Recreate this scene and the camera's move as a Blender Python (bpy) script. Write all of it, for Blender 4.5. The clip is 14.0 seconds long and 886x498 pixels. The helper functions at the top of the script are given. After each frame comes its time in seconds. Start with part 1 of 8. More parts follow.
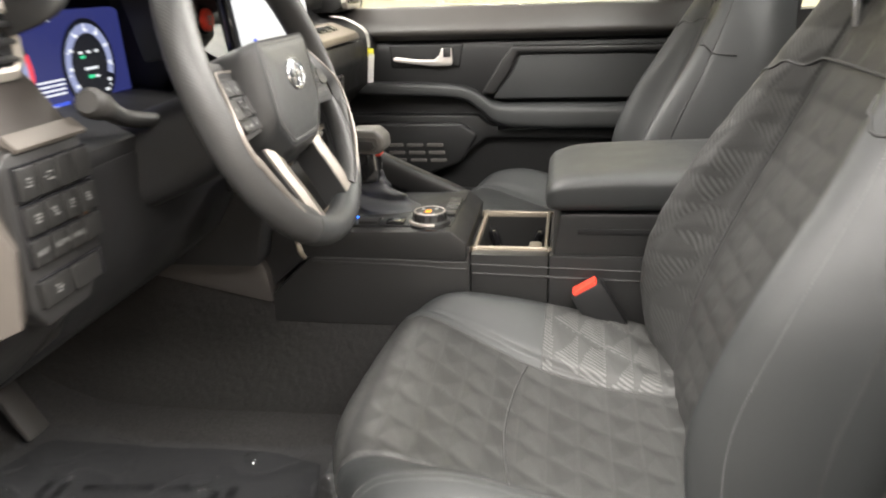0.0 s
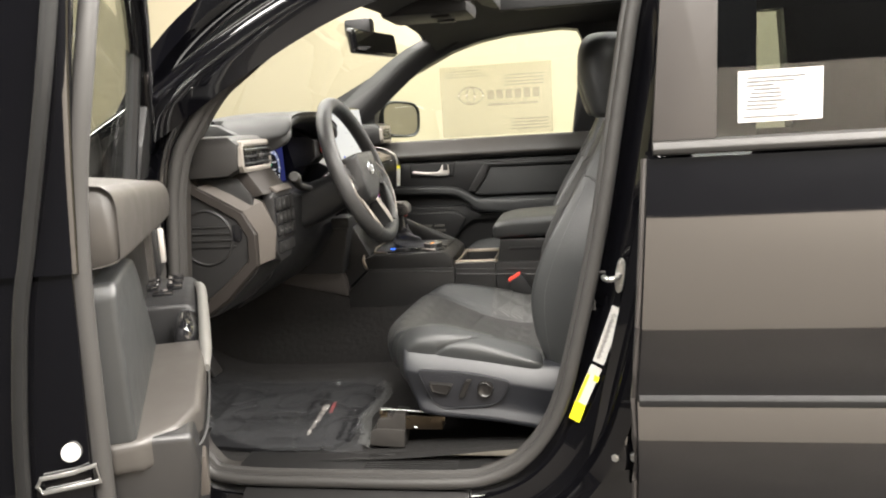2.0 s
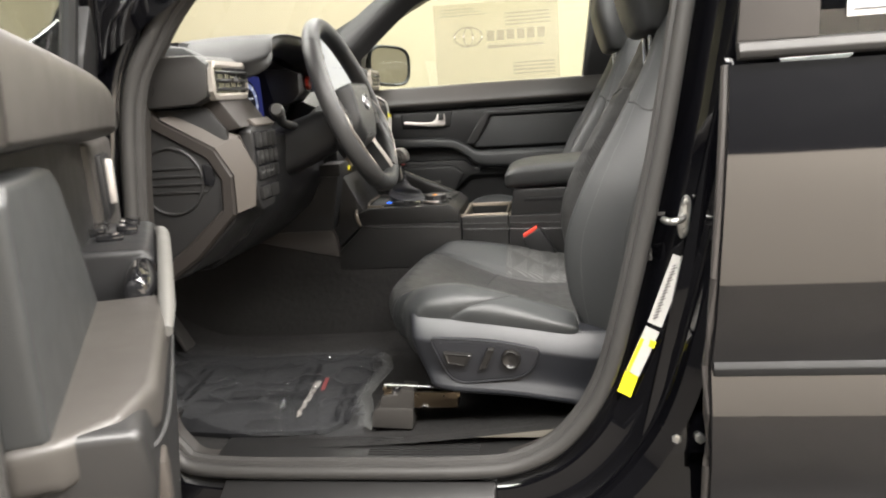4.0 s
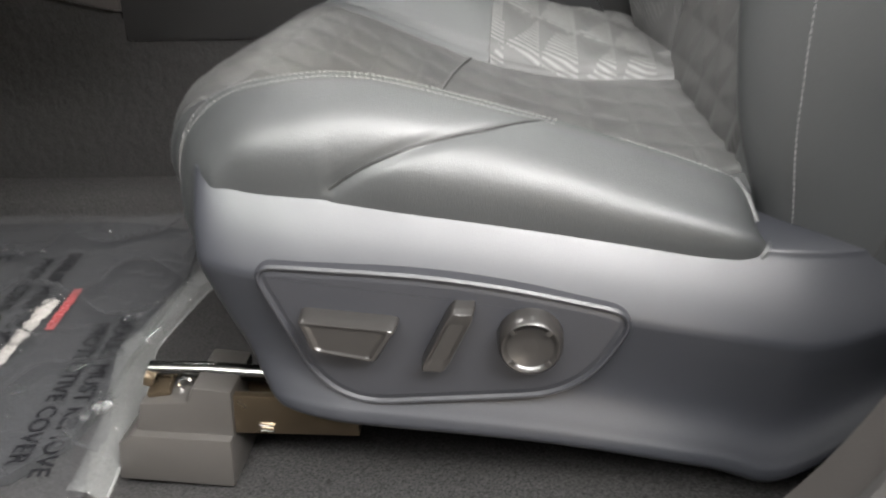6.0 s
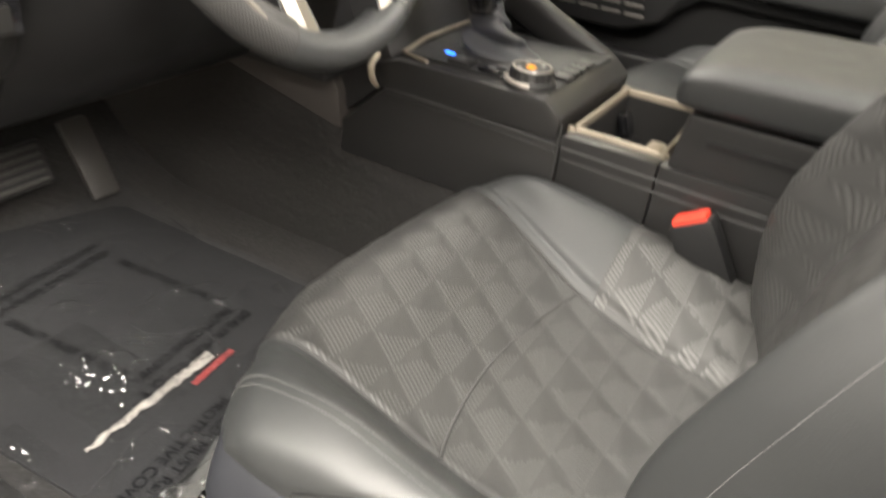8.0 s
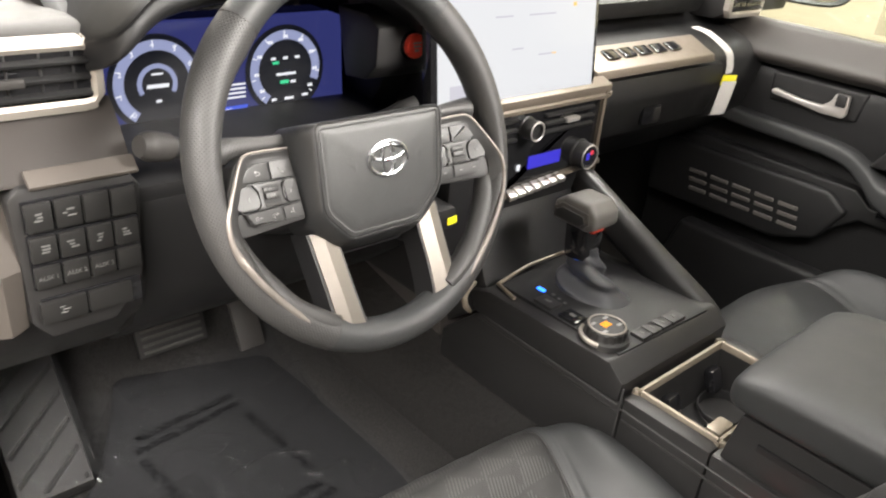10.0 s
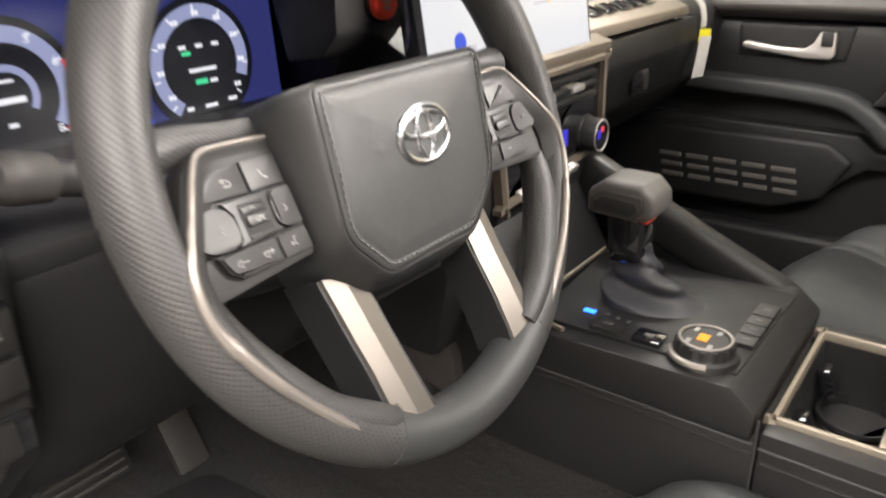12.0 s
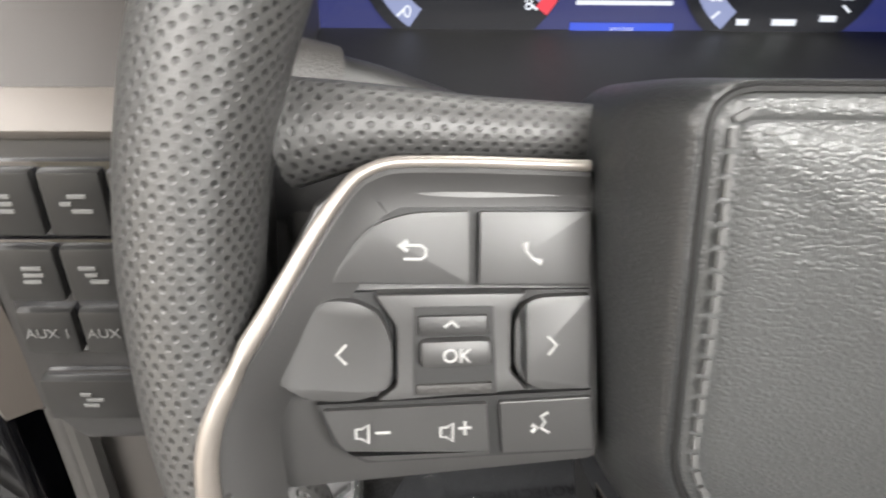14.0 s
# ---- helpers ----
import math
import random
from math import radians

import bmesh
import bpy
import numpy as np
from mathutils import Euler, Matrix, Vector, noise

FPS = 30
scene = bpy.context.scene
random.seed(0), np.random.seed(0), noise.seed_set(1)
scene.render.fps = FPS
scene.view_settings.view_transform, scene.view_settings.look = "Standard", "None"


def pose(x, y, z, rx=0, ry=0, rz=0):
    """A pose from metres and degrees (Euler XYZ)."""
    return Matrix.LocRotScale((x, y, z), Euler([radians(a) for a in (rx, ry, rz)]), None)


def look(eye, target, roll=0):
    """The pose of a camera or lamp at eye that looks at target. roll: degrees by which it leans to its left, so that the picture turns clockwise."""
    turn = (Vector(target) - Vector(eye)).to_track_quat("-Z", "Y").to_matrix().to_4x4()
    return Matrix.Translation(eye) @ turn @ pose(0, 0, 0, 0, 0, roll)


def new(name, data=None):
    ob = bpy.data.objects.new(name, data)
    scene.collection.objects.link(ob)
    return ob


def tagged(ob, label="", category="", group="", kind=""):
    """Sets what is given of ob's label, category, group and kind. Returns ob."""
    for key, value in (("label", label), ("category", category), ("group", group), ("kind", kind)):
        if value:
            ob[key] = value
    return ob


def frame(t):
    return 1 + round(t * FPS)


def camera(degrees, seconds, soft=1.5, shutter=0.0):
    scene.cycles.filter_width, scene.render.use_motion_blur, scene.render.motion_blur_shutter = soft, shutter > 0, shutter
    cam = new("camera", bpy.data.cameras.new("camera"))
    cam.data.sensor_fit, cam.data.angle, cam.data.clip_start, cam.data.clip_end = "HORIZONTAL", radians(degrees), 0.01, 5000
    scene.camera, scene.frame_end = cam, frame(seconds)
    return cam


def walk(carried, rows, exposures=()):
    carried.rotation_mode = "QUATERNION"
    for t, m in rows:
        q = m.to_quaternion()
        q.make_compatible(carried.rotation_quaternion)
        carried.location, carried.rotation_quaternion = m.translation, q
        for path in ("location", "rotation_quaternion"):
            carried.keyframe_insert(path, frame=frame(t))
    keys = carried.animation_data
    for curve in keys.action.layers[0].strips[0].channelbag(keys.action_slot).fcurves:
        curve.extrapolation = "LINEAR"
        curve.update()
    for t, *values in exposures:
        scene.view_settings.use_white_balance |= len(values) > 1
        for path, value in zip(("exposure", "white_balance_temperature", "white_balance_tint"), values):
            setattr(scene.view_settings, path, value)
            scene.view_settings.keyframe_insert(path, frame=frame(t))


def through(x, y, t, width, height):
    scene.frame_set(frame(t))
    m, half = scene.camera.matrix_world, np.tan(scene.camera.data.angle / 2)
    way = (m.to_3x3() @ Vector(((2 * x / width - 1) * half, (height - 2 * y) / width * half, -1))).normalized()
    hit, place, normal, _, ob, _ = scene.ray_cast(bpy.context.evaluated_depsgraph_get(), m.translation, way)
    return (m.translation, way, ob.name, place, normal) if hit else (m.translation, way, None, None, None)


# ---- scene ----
cam = camera(60.2, 14.0, 2.0, 0.4)
PATH = [
    (0, (0.229, -1.172, 1.358), (-0.08, 0.689, 0.692), -2.0),
    (1, (0.309, -1.749, 1.371), (-0.036, 0.159, 0.881), -3.3),
    (1.5, (0.398, -2.046, 1.361), (0.043, -0.123, 0.939), -3.4),
    (2, (0.444, -2.194, 1.371), (0.089, -0.254, 1.039), -3.6),
    (4.5, (0.308, -1.74, 1.251), (0.039, 0.187, 0.786), -3.7),
    (5, (0.312, -1.452, 1.215), (0.075, 0.438, 0.607), -3.4),
    (5.5, (0.253, -1.169, 1.105), (0.059, 0.671, 0.345), -2.7),
    (6, (0.221, -0.992, 1.026), (0.059, 0.788, 0.129), -1.9),
    (6.5, (0.217, -0.949, 1.005), (0.054, 0.775, 0.005), -0.9),
    (7, (0.218, -0.935, 1.01), (0.015, 0.749, -0.05), 0.7),
    (7.5, (0.265, -0.913, 1.083), (-0.177, 0.746, 0.057), 3.0),
    (8, (0.37, -0.903, 1.308), (-0.422, 0.606, 0.261), 6.7),
    (8.5, (0.468, -0.84, 1.451), (-0.709, 0.418, 0.434), 6.6),
    (9, (0.468, -0.804, 1.522), (-0.841, 0.338, 0.532), 6.4),
    (11.5, (0.34, -0.771, 1.458), (-0.793, 0.694, 0.702), 1.0),
    (12, (0.204, -0.702, 1.376), (-0.906, 0.767, 0.594), -1.4),
    (12.5, (0.185, -0.541, 1.334), (-1.24, 0.575, 0.484), -1.3),
    (13, (0.139, -0.479, 1.327), (-1.531, 0.181, 0.446), -0.9),
    (13.5, (0.071, -0.476, 1.358), (-1.614, -0.247, 0.305), -1.1),
    (14, (0.047, -0.49, 1.35), (-1.636, -0.431, 0.271), 1.0),
]
walk(cam, [(t, look(eye, target, roll)) for t, eye, target, roll in PATH],
     [(0, 0.55, 6600, 10), (1.0, 0.28, 6500, 10), (1.5, 0.18, 6600, 10), (2.0, 0.06, 6650, 10), (4.5, 0.03, 6450, 10), (5, 0.36, 6400, 10),
      (5.5, 0.62, 6400, 10), (6.0, 0.74, 6300, 10), (7.0, 0.77, 6450, 10), (8.0, 0.65, 6900, 10), (8.5, 0.56, 7000, 10), (9.0, 0.50, 6850, 11),
      (11.5, 0.20, 6600, 12), (12.0, 0.32, 6700, 13), (12.5, 0.60, 6700, 12), (13.0, 0.64, 6500, 10), (13.5, 0.52, 6350, 10), (14.0, 0.42, 6400, 10)])

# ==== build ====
# world and light: a closed, evenly lit bay; its unseen lamps are added fill
world = bpy.data.worlds.new("world")
scene.world = world
world.use_nodes = True
world.node_tree.nodes["Background"].inputs[0].default_value = (0.9, 0.88, 0.82, 1)
world.node_tree.nodes["Background"].inputs[1].default_value = 0.05


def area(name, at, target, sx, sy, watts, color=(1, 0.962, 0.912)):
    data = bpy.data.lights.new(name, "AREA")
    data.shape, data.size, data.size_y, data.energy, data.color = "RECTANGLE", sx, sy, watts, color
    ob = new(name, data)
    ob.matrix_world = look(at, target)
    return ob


LIGHTS = [
    ("bay_light", (0.5, -2.3, 3.0), (0.05, -0.4, 1.0), 5.0, 0.9, 400),
    ("fill_light", (3.0, -2.9, 3.4), (3.0, -4.0, 0.8), 3.6, 0.5, 640),
    ("fill_light", (-2.9, 0.2, 3.4), (-2.6, 0.2, 0.6), 0.6, 4.6, 400),
    ("fill_light", (0.6, 1.8, 3.4), (0.6, 1.7, 0.6), 5.4, 0.5, 230),
    # added over the car to shine down through the sunroof
    ("fill_light", (0.7, 0.1, 3.5), (0.5, 0.0, 1.0), 4.6, 0.6, 260),
    # added high at the rear so the wheel hub catches a sheen
    ("fill_light", (2.5, 0.9, 3.5), (0.5, -0.1, 1.73), 1.7, 1.7, 900),
]
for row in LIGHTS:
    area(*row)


# ---- node materials ----
def mat(name, color, rough=0.5, metal=0.0, vary=0.12, vscale=12.0, bump=0.0, bscale=400.0, kind="noise",
        coat=0.0, spec=0.5, emit=0.0, bump2=0.0, b2scale=30.0, rvary=0.08, sheen=0.0, speck=0.0):
    m = bpy.data.materials.new(name)
    m.use_nodes = True
    nt = m.node_tree
    b = nt.nodes["Principled BSDF"]
    tc = nt.nodes.new("ShaderNodeTexCoord")

    def tex(scale, k="noise", detail=4.0):
        if k == "noise":
            n = nt.nodes.new("ShaderNodeTexNoise")
            n.inputs["Scale"].default_value, n.inputs["Detail"].default_value = scale, detail
        else:
            n = nt.nodes.new("ShaderNodeTexVoronoi")
            n.inputs["Scale"].default_value = scale
            n.feature = "F1" if k == "voronoi" else "DISTANCE_TO_EDGE"
        nt.links.new(tc.outputs["Object"], n.inputs["Vector"])
        return n

    n1 = tex(vscale)
    mix = nt.nodes.new("ShaderNodeMix")
    mix.data_type = "RGBA"
    mix.inputs[6].default_value = (*[c * (1 - vary) for c in color], 1)
    mix.inputs[7].default_value = (*[min(1, c * (1 + vary)) for c in color], 1)
    if speck:
        sp_ = nt.nodes.new("ShaderNodeMapRange")
        sp_.inputs[1].default_value, sp_.inputs[2].default_value = 0.5 - speck, 0.5 + speck
        nt.links.new(n1.outputs[0], sp_.inputs[0])
        nt.links.new(sp_.outputs[0], mix.inputs[0])
    else:
        nt.links.new(n1.outputs[0], mix.inputs[0])
    nt.links.new(mix.outputs[2], b.inputs["Base Color"])
    mr = nt.nodes.new("ShaderNodeMapRange")
    mr.inputs[3].default_value, mr.inputs[4].default_value = max(0.01, rough - rvary), min(1, rough + rvary)
    nt.links.new(tex(vscale * 2.7).outputs[0], mr.inputs[0])
    nt.links.new(mr.outputs[0], b.inputs["Roughness"])
    b.inputs["Metallic"].default_value = metal
    b.inputs["Specular IOR Level"].default_value = spec
    b.inputs["Coat Weight"].default_value = coat
    b.inputs["Coat Roughness"].default_value = 0.03
    if sheen:
        b.inputs["Sheen Weight"].default_value = sheen
    if emit:
        b.inputs["Emission Color"].default_value = (*color, 1)
        b.inputs["Emission Strength"].default_value = emit
    last = None
    for strength, scale, k in ((bump, bscale, kind), (bump2, b2scale, "noise")):
        if strength:
            bp = nt.nodes.new("ShaderNodeBump")
            bp.inputs["Strength"].default_value, bp.inputs["Distance"].default_value = strength, 0.6 / scale
            nt.links.new(tex(scale, k).outputs[0], bp.inputs["Height"])
            if last:
                nt.links.new(last.outputs[0], bp.inputs["Normal"])
            last = bp
    if last:
        nt.links.new(last.outputs[0], b.inputs["Normal"])
    return m


def gloss_weight(nt, low=0.04, high=0.5, power=4.0):
    """How much a clear pane mirrors, rising towards grazing angles."""
    lw, pw, mr = nt.nodes.new("ShaderNodeLayerWeight"), nt.nodes.new("ShaderNodeMath"), nt.nodes.new("ShaderNodeMapRange")
    lw.inputs[0].default_value = 0.5
    pw.operation = "POWER"
    pw.inputs[1].default_value = power
    mr.inputs[3].default_value, mr.inputs[4].default_value = low, high
    nt.links.new(lw.outputs["Facing"], pw.inputs[0])
    nt.links.new(pw.outputs[0], mr.inputs[0])
    return mr


def glass(name, color=(1, 1, 1), through=0.92, rough=0.0, least=None):
    m = bpy.data.materials.new(name)
    m.use_nodes = True
    nt = m.node_tree
    nt.nodes.clear()
    out, mix = nt.nodes.new("ShaderNodeOutputMaterial"), nt.nodes.new("ShaderNodeMixShader")
    tr, gl, fr = nt.nodes.new("ShaderNodeBsdfTransparent"), nt.nodes.new("ShaderNodeBsdfGlossy"), gloss_weight(nt) if least is None else gloss_weight(nt, least, 0.8)
    tr.inputs[0].default_value = (*[c * through for c in color], 1)
    gl.inputs["Roughness"].default_value = rough
    nt.links.new(fr.outputs[0], mix.inputs[0])
    nt.links.new(tr.outputs[0], mix.inputs[1])
    nt.links.new(gl.outputs[0], mix.inputs[2])
    nt.links.new(mix.outputs[0], out.inputs[0])
    return m


M = {
    "cream": mat("cream_wall_paint", (0.255, 0.227, 0.157), 0.75, vary=0.03, vscale=1.5, bump=0.1, bscale=120),
    "ceil": mat("dark_ceiling_paint", (0.04, 0.038, 0.036), 0.8, vary=0.03, vscale=2),
    "taupe": mat("taupe_wall_paint", (0.62, 0.56, 0.49), 0.75, vary=0.04, vscale=1.5, bump=0.1, bscale=120),
    "concrete": mat("sealed_concrete", (0.06, 0.056, 0.052), 0.35, vary=0.12, vscale=3, bump=0.1, bscale=60),
    "paint": mat("black_gloss_paint", (0.0022, 0.0022, 0.003), 0.05, vary=0.1, coat=1.0, spec=0.6, rvary=0.01),
    "cladding": mat("dark_grey_satin_trim", (0.0413, 0.0375, 0.0353), 0.42, bump=0.2, bscale=900),
    "lining": mat("brown_black_lining", (0.030, 0.0275, 0.0255), 0.5, spec=0.4, bump=0.12, bscale=1200, kind="voronoi"),
    "covergrey": mat("brown_grey_plastic", (0.036, 0.0335, 0.031), 0.42, bump=0.12, bscale=1300, kind="voronoi"),
    "rubber": mat("black_rubber", (0.033, 0.0315, 0.030), 0.55, bump=0.15, bscale=700),
    "soft": mat("black_grained_plastic", (0.009, 0.009, 0.0095), 0.50, spec=0.42, bump=0.15, bscale=1200, kind="voronoi"),
    "hard": mat("charcoal_hard_plastic", (0.0145, 0.0142, 0.0142), 0.40, spec=0.5, bump=0.12, bscale=1400, kind="voronoi"),
    "grey": mat("warm_grey_plastic", (0.022, 0.0208, 0.0197), 0.52, spec=0.35, bump=0.3, bscale=1000, kind="voronoi"),
    "leather": mat("black_synthetic_leather", (0.0270, 0.0286, 0.0290), 0.45, spec=0.55, bump=0.34, bscale=900, kind="edge", bump2=0.03, b2scale=25, vscale=8),
    "leather_top": mat("black_smooth_leather", (0.026, 0.0272, 0.0275), 0.48, spec=0.5, bump=0.32, bscale=800, kind="edge", bump2=0.03, b2scale=30),
    "shield": mat("blue_black_grained_plastic", (0.0148, 0.0158, 0.0190), 0.43, spec=0.55, bump=0.13, bscale=1700, kind="voronoi"),
    "panel": mat("matte_grey_switch_panel", (0.0145, 0.0150, 0.0175), 0.40, bump=0.3, bscale=1500),
    "switch": mat("bronze_grey_switch_plastic", (0.0125, 0.0115, 0.0107), 0.33, coat=0.15),
    "silver": mat("satin_silver_trim", (0.55, 0.525, 0.50), 0.36, metal=0.75, vary=0.04, vscale=40),
    "frametrim": mat("dull_satin_trim", (0.31, 0.285, 0.255), 0.42, metal=0.6, vary=0.05, vscale=30),
    "shelf": mat("brown_satin_trim", (0.15, 0.126, 0.10), 0.42, metal=0.4, vary=0.06, vscale=30),
    "knobgrey": mat("grey_grip_plastic", (0.085, 0.080, 0.074), 0.48, vary=0.06, bump=0.1, bscale=1500),
    "bronze": mat("warm_satin_trim", (0.26, 0.225, 0.18), 0.34, metal=0.55, vary=0.05, vscale=30),
    "chrome": mat("chrome", (0.75, 0.75, 0.76), 0.08, metal=1.0, vary=0.02, rvary=0.02),
    "steel": mat("zinc_steel", (0.55, 0.55, 0.53), 0.3, metal=0.9),
    "brass": mat("brown_plated_steel", (0.16, 0.125, 0.085), 0.30, metal=0.9, vary=0.25, vscale=25),
    "blacktrim": mat("matt_black_trim", (0.010, 0.010, 0.010), 0.55, bump=0.1, bscale=900, spec=0.3),
    "doortrim": mat("warm_charcoal_trim", (0.041, 0.0375, 0.034), 0.42, spec=0.55, bump=0.15, bscale=1200, kind="voronoi"),
    "facet": mat("dark_bronze_satin", (0.020, 0.0172, 0.0155), 0.52, spec=0.22, vary=0.10, vscale=14),
    "darkchrome": mat("dark_polished_steel", (0.16, 0.16, 0.155), 0.16, metal=1.0, vary=0.2, vscale=40),
    "pod": mat("charcoal_pod_plastic", (0.025, 0.0246, 0.0243), 0.42, spec=0.55, bump=0.1, bscale=1600),
    "offwhite": mat("off_white_label", (0.42, 0.41, 0.39), 0.5, vary=0.05, vscale=30),
    "badge": mat("satin_chrome", (0.55, 0.56, 0.58), 0.26, metal=1.0, vary=0.03),
    "palegrey": mat("pale_grey_plastic", (0.11, 0.107, 0.10), 0.45, vary=0.05),
    "lip": mat("pale_bronze_satin", (0.058, 0.051, 0.045), 0.5, metal=0.1, spec=0.25, vary=0.06, vscale=20),
    "bankswitch": mat("black_switch_plastic", (0.012, 0.0118, 0.0115), 0.42, spec=0.4, vary=0.06, vscale=60),
    "bankicon": mat("grey_switch_print", (0.085, 0.085, 0.083), 0.5, vary=0.02),
    "button": mat("smooth_charcoal_button", (0.025, 0.0247, 0.0244), 0.40, spec=0.5, vary=0.06, vscale=60, bump=0.03, bscale=2500),
    "darkwall": mat("near_black_wall_paint", (0.006, 0.006, 0.007), 0.8, vary=0.05, vscale=2),
    "piano": mat("piano_black", (0.008, 0.008, 0.009), 0.08, coat=0.8, rvary=0.03),
    "carpet": mat("charcoal_carpet", (0.0200, 0.0194, 0.0191), 0.95, vary=0.7, speck=0.22, vscale=520, bump=1.0, bscale=700, spec=0.15, bump2=0.3, b2scale=60),
    "matcloth": mat("dark_floor_mat", (0.009, 0.0093, 0.0105), 0.9, vary=0.4, vscale=300, bump=0.8, bscale=450, spec=0.2),
    "headliner": mat("black_headliner", (0.018, 0.018, 0.018), 0.9, vary=0.2, vscale=200, bump=0.3, bscale=900),
    "white": mat("white_paper", (0.52, 0.51, 0.49), 0.6, vary=0.03, vscale=25),
    "yellow": mat("yellow_label", (0.80, 0.72, 0.02), 0.45, vary=0.04),
    "red": mat("red_plastic", (0.75, 0.06, 0.035), 0.35, vary=0.05),
    "ink": mat("dark_print", (0.10, 0.10, 0.11), 0.6),
    "icon": mat("pale_icon_print", (0.24, 0.24, 0.235), 0.5, vary=0.02),
    "stitch": mat("pale_grey_thread", (0.15, 0.15, 0.147), 0.7),
    "thread": mat("black_thread", (0.03, 0.03, 0.03), 0.6),
    "glass": glass("clear_glass", (0.97, 1.0, 0.97), 0.93),
    "smoke": glass("smoky_glass", (0.62, 0.64, 0.63), 0.9),
    "mirror": mat("mirror", (0.9, 0.9, 0.9), 0.02, metal=1.0, vary=0.0, rvary=0.0),
}


# ---- mesh helpers ----
def finish(bm, sharp=38.0):
    bmesh.ops.recalc_face_normals(bm, faces=bm.faces)
    for f in bm.faces:
        f.smooth = True
    lim = radians(sharp)
    for e in bm.edges:
        if len(e.link_faces) == 2:
            e.smooth = e.calc_face_angle(0) < lim
    return bm


def part(name, bm, material, parent=None, label="", sharp=38.0):
    finish(bm, sharp)
    me = bpy.data.meshes.new(name)
    bm.to_mesh(me)
    bm.free()
    me.materials.append(M[material] if isinstance(material, str) else material)
    ob = new(name, me)
    if parent is not None:
        ob.parent = parent
        ob.matrix_parent_inverse = parent.matrix_basis.inverted() if parent.type == "EMPTY" else Matrix()
    if label:
        ob["label"] = label
    return ob


def thing(name, at, label, category, group=""):
    ob = new(name)
    ob.empty_display_size = 0.05
    ob.matrix_basis = Matrix.Translation(at)
    return tagged(ob, label, category, group)


def structure(name, bm, material, label, category):
    return tagged(part(name, bm, material), label, category, kind="structure")


def prism(bm, pts, a, b, axis="y", bev=0.0, seg=2):
    """A polygon swept from a to b along an axis; pts are the other two coordinates in order."""
    def put(p, v):
        return {"x": (v, p[0], p[1]), "y": (p[0], v, p[1]), "z": (p[0], p[1], v)}[axis]
    start = len(bm.verts)
    lo, hi = [bm.verts.new(put(p, a)) for p in pts], [bm.verts.new(put(p, b)) for p in pts]
    n = len(pts)
    fs = [bm.faces.new(lo), bm.faces.new(hi[::-1])]
    fs += [bm.faces.new((lo[i], lo[(i + 1) % n], hi[(i + 1) % n], hi[i])) for i in range(n)]
    if bev:
        es = list({e for f in fs for e in f.edges})
        bmesh.ops.recalc_face_normals(bm, faces=fs)
        es = [e for e in es if e.calc_face_angle(0) > 0.45]
        bmesh.ops.bevel(bm, geom=es, offset=bev, segments=seg, profile=0.6, affect="EDGES", clamp_overlap=True)
    return bm


def box(bm, c, s, bev=0.0, m=None, seg=2):
    x, y, z = (v / 2 for v in s)
    b = bmesh.new()
    prism(b, [(-x, -y), (x, -y), (x, y), (-x, y)], -z, z, "z", bev, seg)
    b.transform(Matrix.Translation(c) @ (m or Matrix()))
    merge(bm, b)
    return bm


def merge(bm, b):
    me = bpy.data.meshes.new("tmp")
    b.to_mesh(me)
    b.free()
    bm.from_mesh(me)
    bpy.data.meshes.remove(me)
    return bm


def cyl(bm, c, axis, r, h, n=32, bev=0.0, r2=None):
    b = bmesh.new()
    bmesh.ops.create_cone(b, cap_ends=True, segments=n, radius1=r, radius2=r if r2 is None else r2, depth=h)
    if bev:
        es = [e for e in b.edges if len(e.link_faces) == 2 and e.calc_face_angle(0) > 0.8]
        bmesh.ops.bevel(b, geom=es, offset=bev, segments=2, profile=0.6, affect="EDGES")
    b.transform(Matrix.Translation(c) @ Vector(axis).to_track_quat("Z", "Y").to_matrix().to_4x4())
    return merge(bm, b)


def catmull(pts, n, closed=False):
    """n points spread along a smooth curve through pts."""
    p = np.array(pts, float)
    k = len(p)
    out = []
    total = k if closed else k - 1
    for i in range(n):
        s = total * i / (n if closed else n - 1)
        j = min(int(s), total - 1)
        f = s - j
        if closed:
            a, b, c, d = p[(j - 1) % k], p[j % k], p[(j + 1) % k], p[(j + 2) % k]
        else:
            b, c = p[j], p[j + 1]
            a = p[j - 1] if j > 0 else 2 * b - c
            d = p[j + 2] if j + 2 < k else 2 * c - b
        out.append(0.5 * (2 * b + (c - a) * f + (2 * a - 5 * b + 4 * c - d) * f * f + (3 * b - a - 3 * c + d) * f ** 3))
    return np.array(out)


def surf(ctrl, nu, nv, closed_u=False, closed_v=False):
    """A smooth grid of nu x nv points through a grid of control points."""
    rows = np.array([catmull(r, nv, closed_v) for r in ctrl])
    return np.array([catmull(rows[:, j], nu, closed_u) for j in range(nv)]).transpose(1, 0, 2)


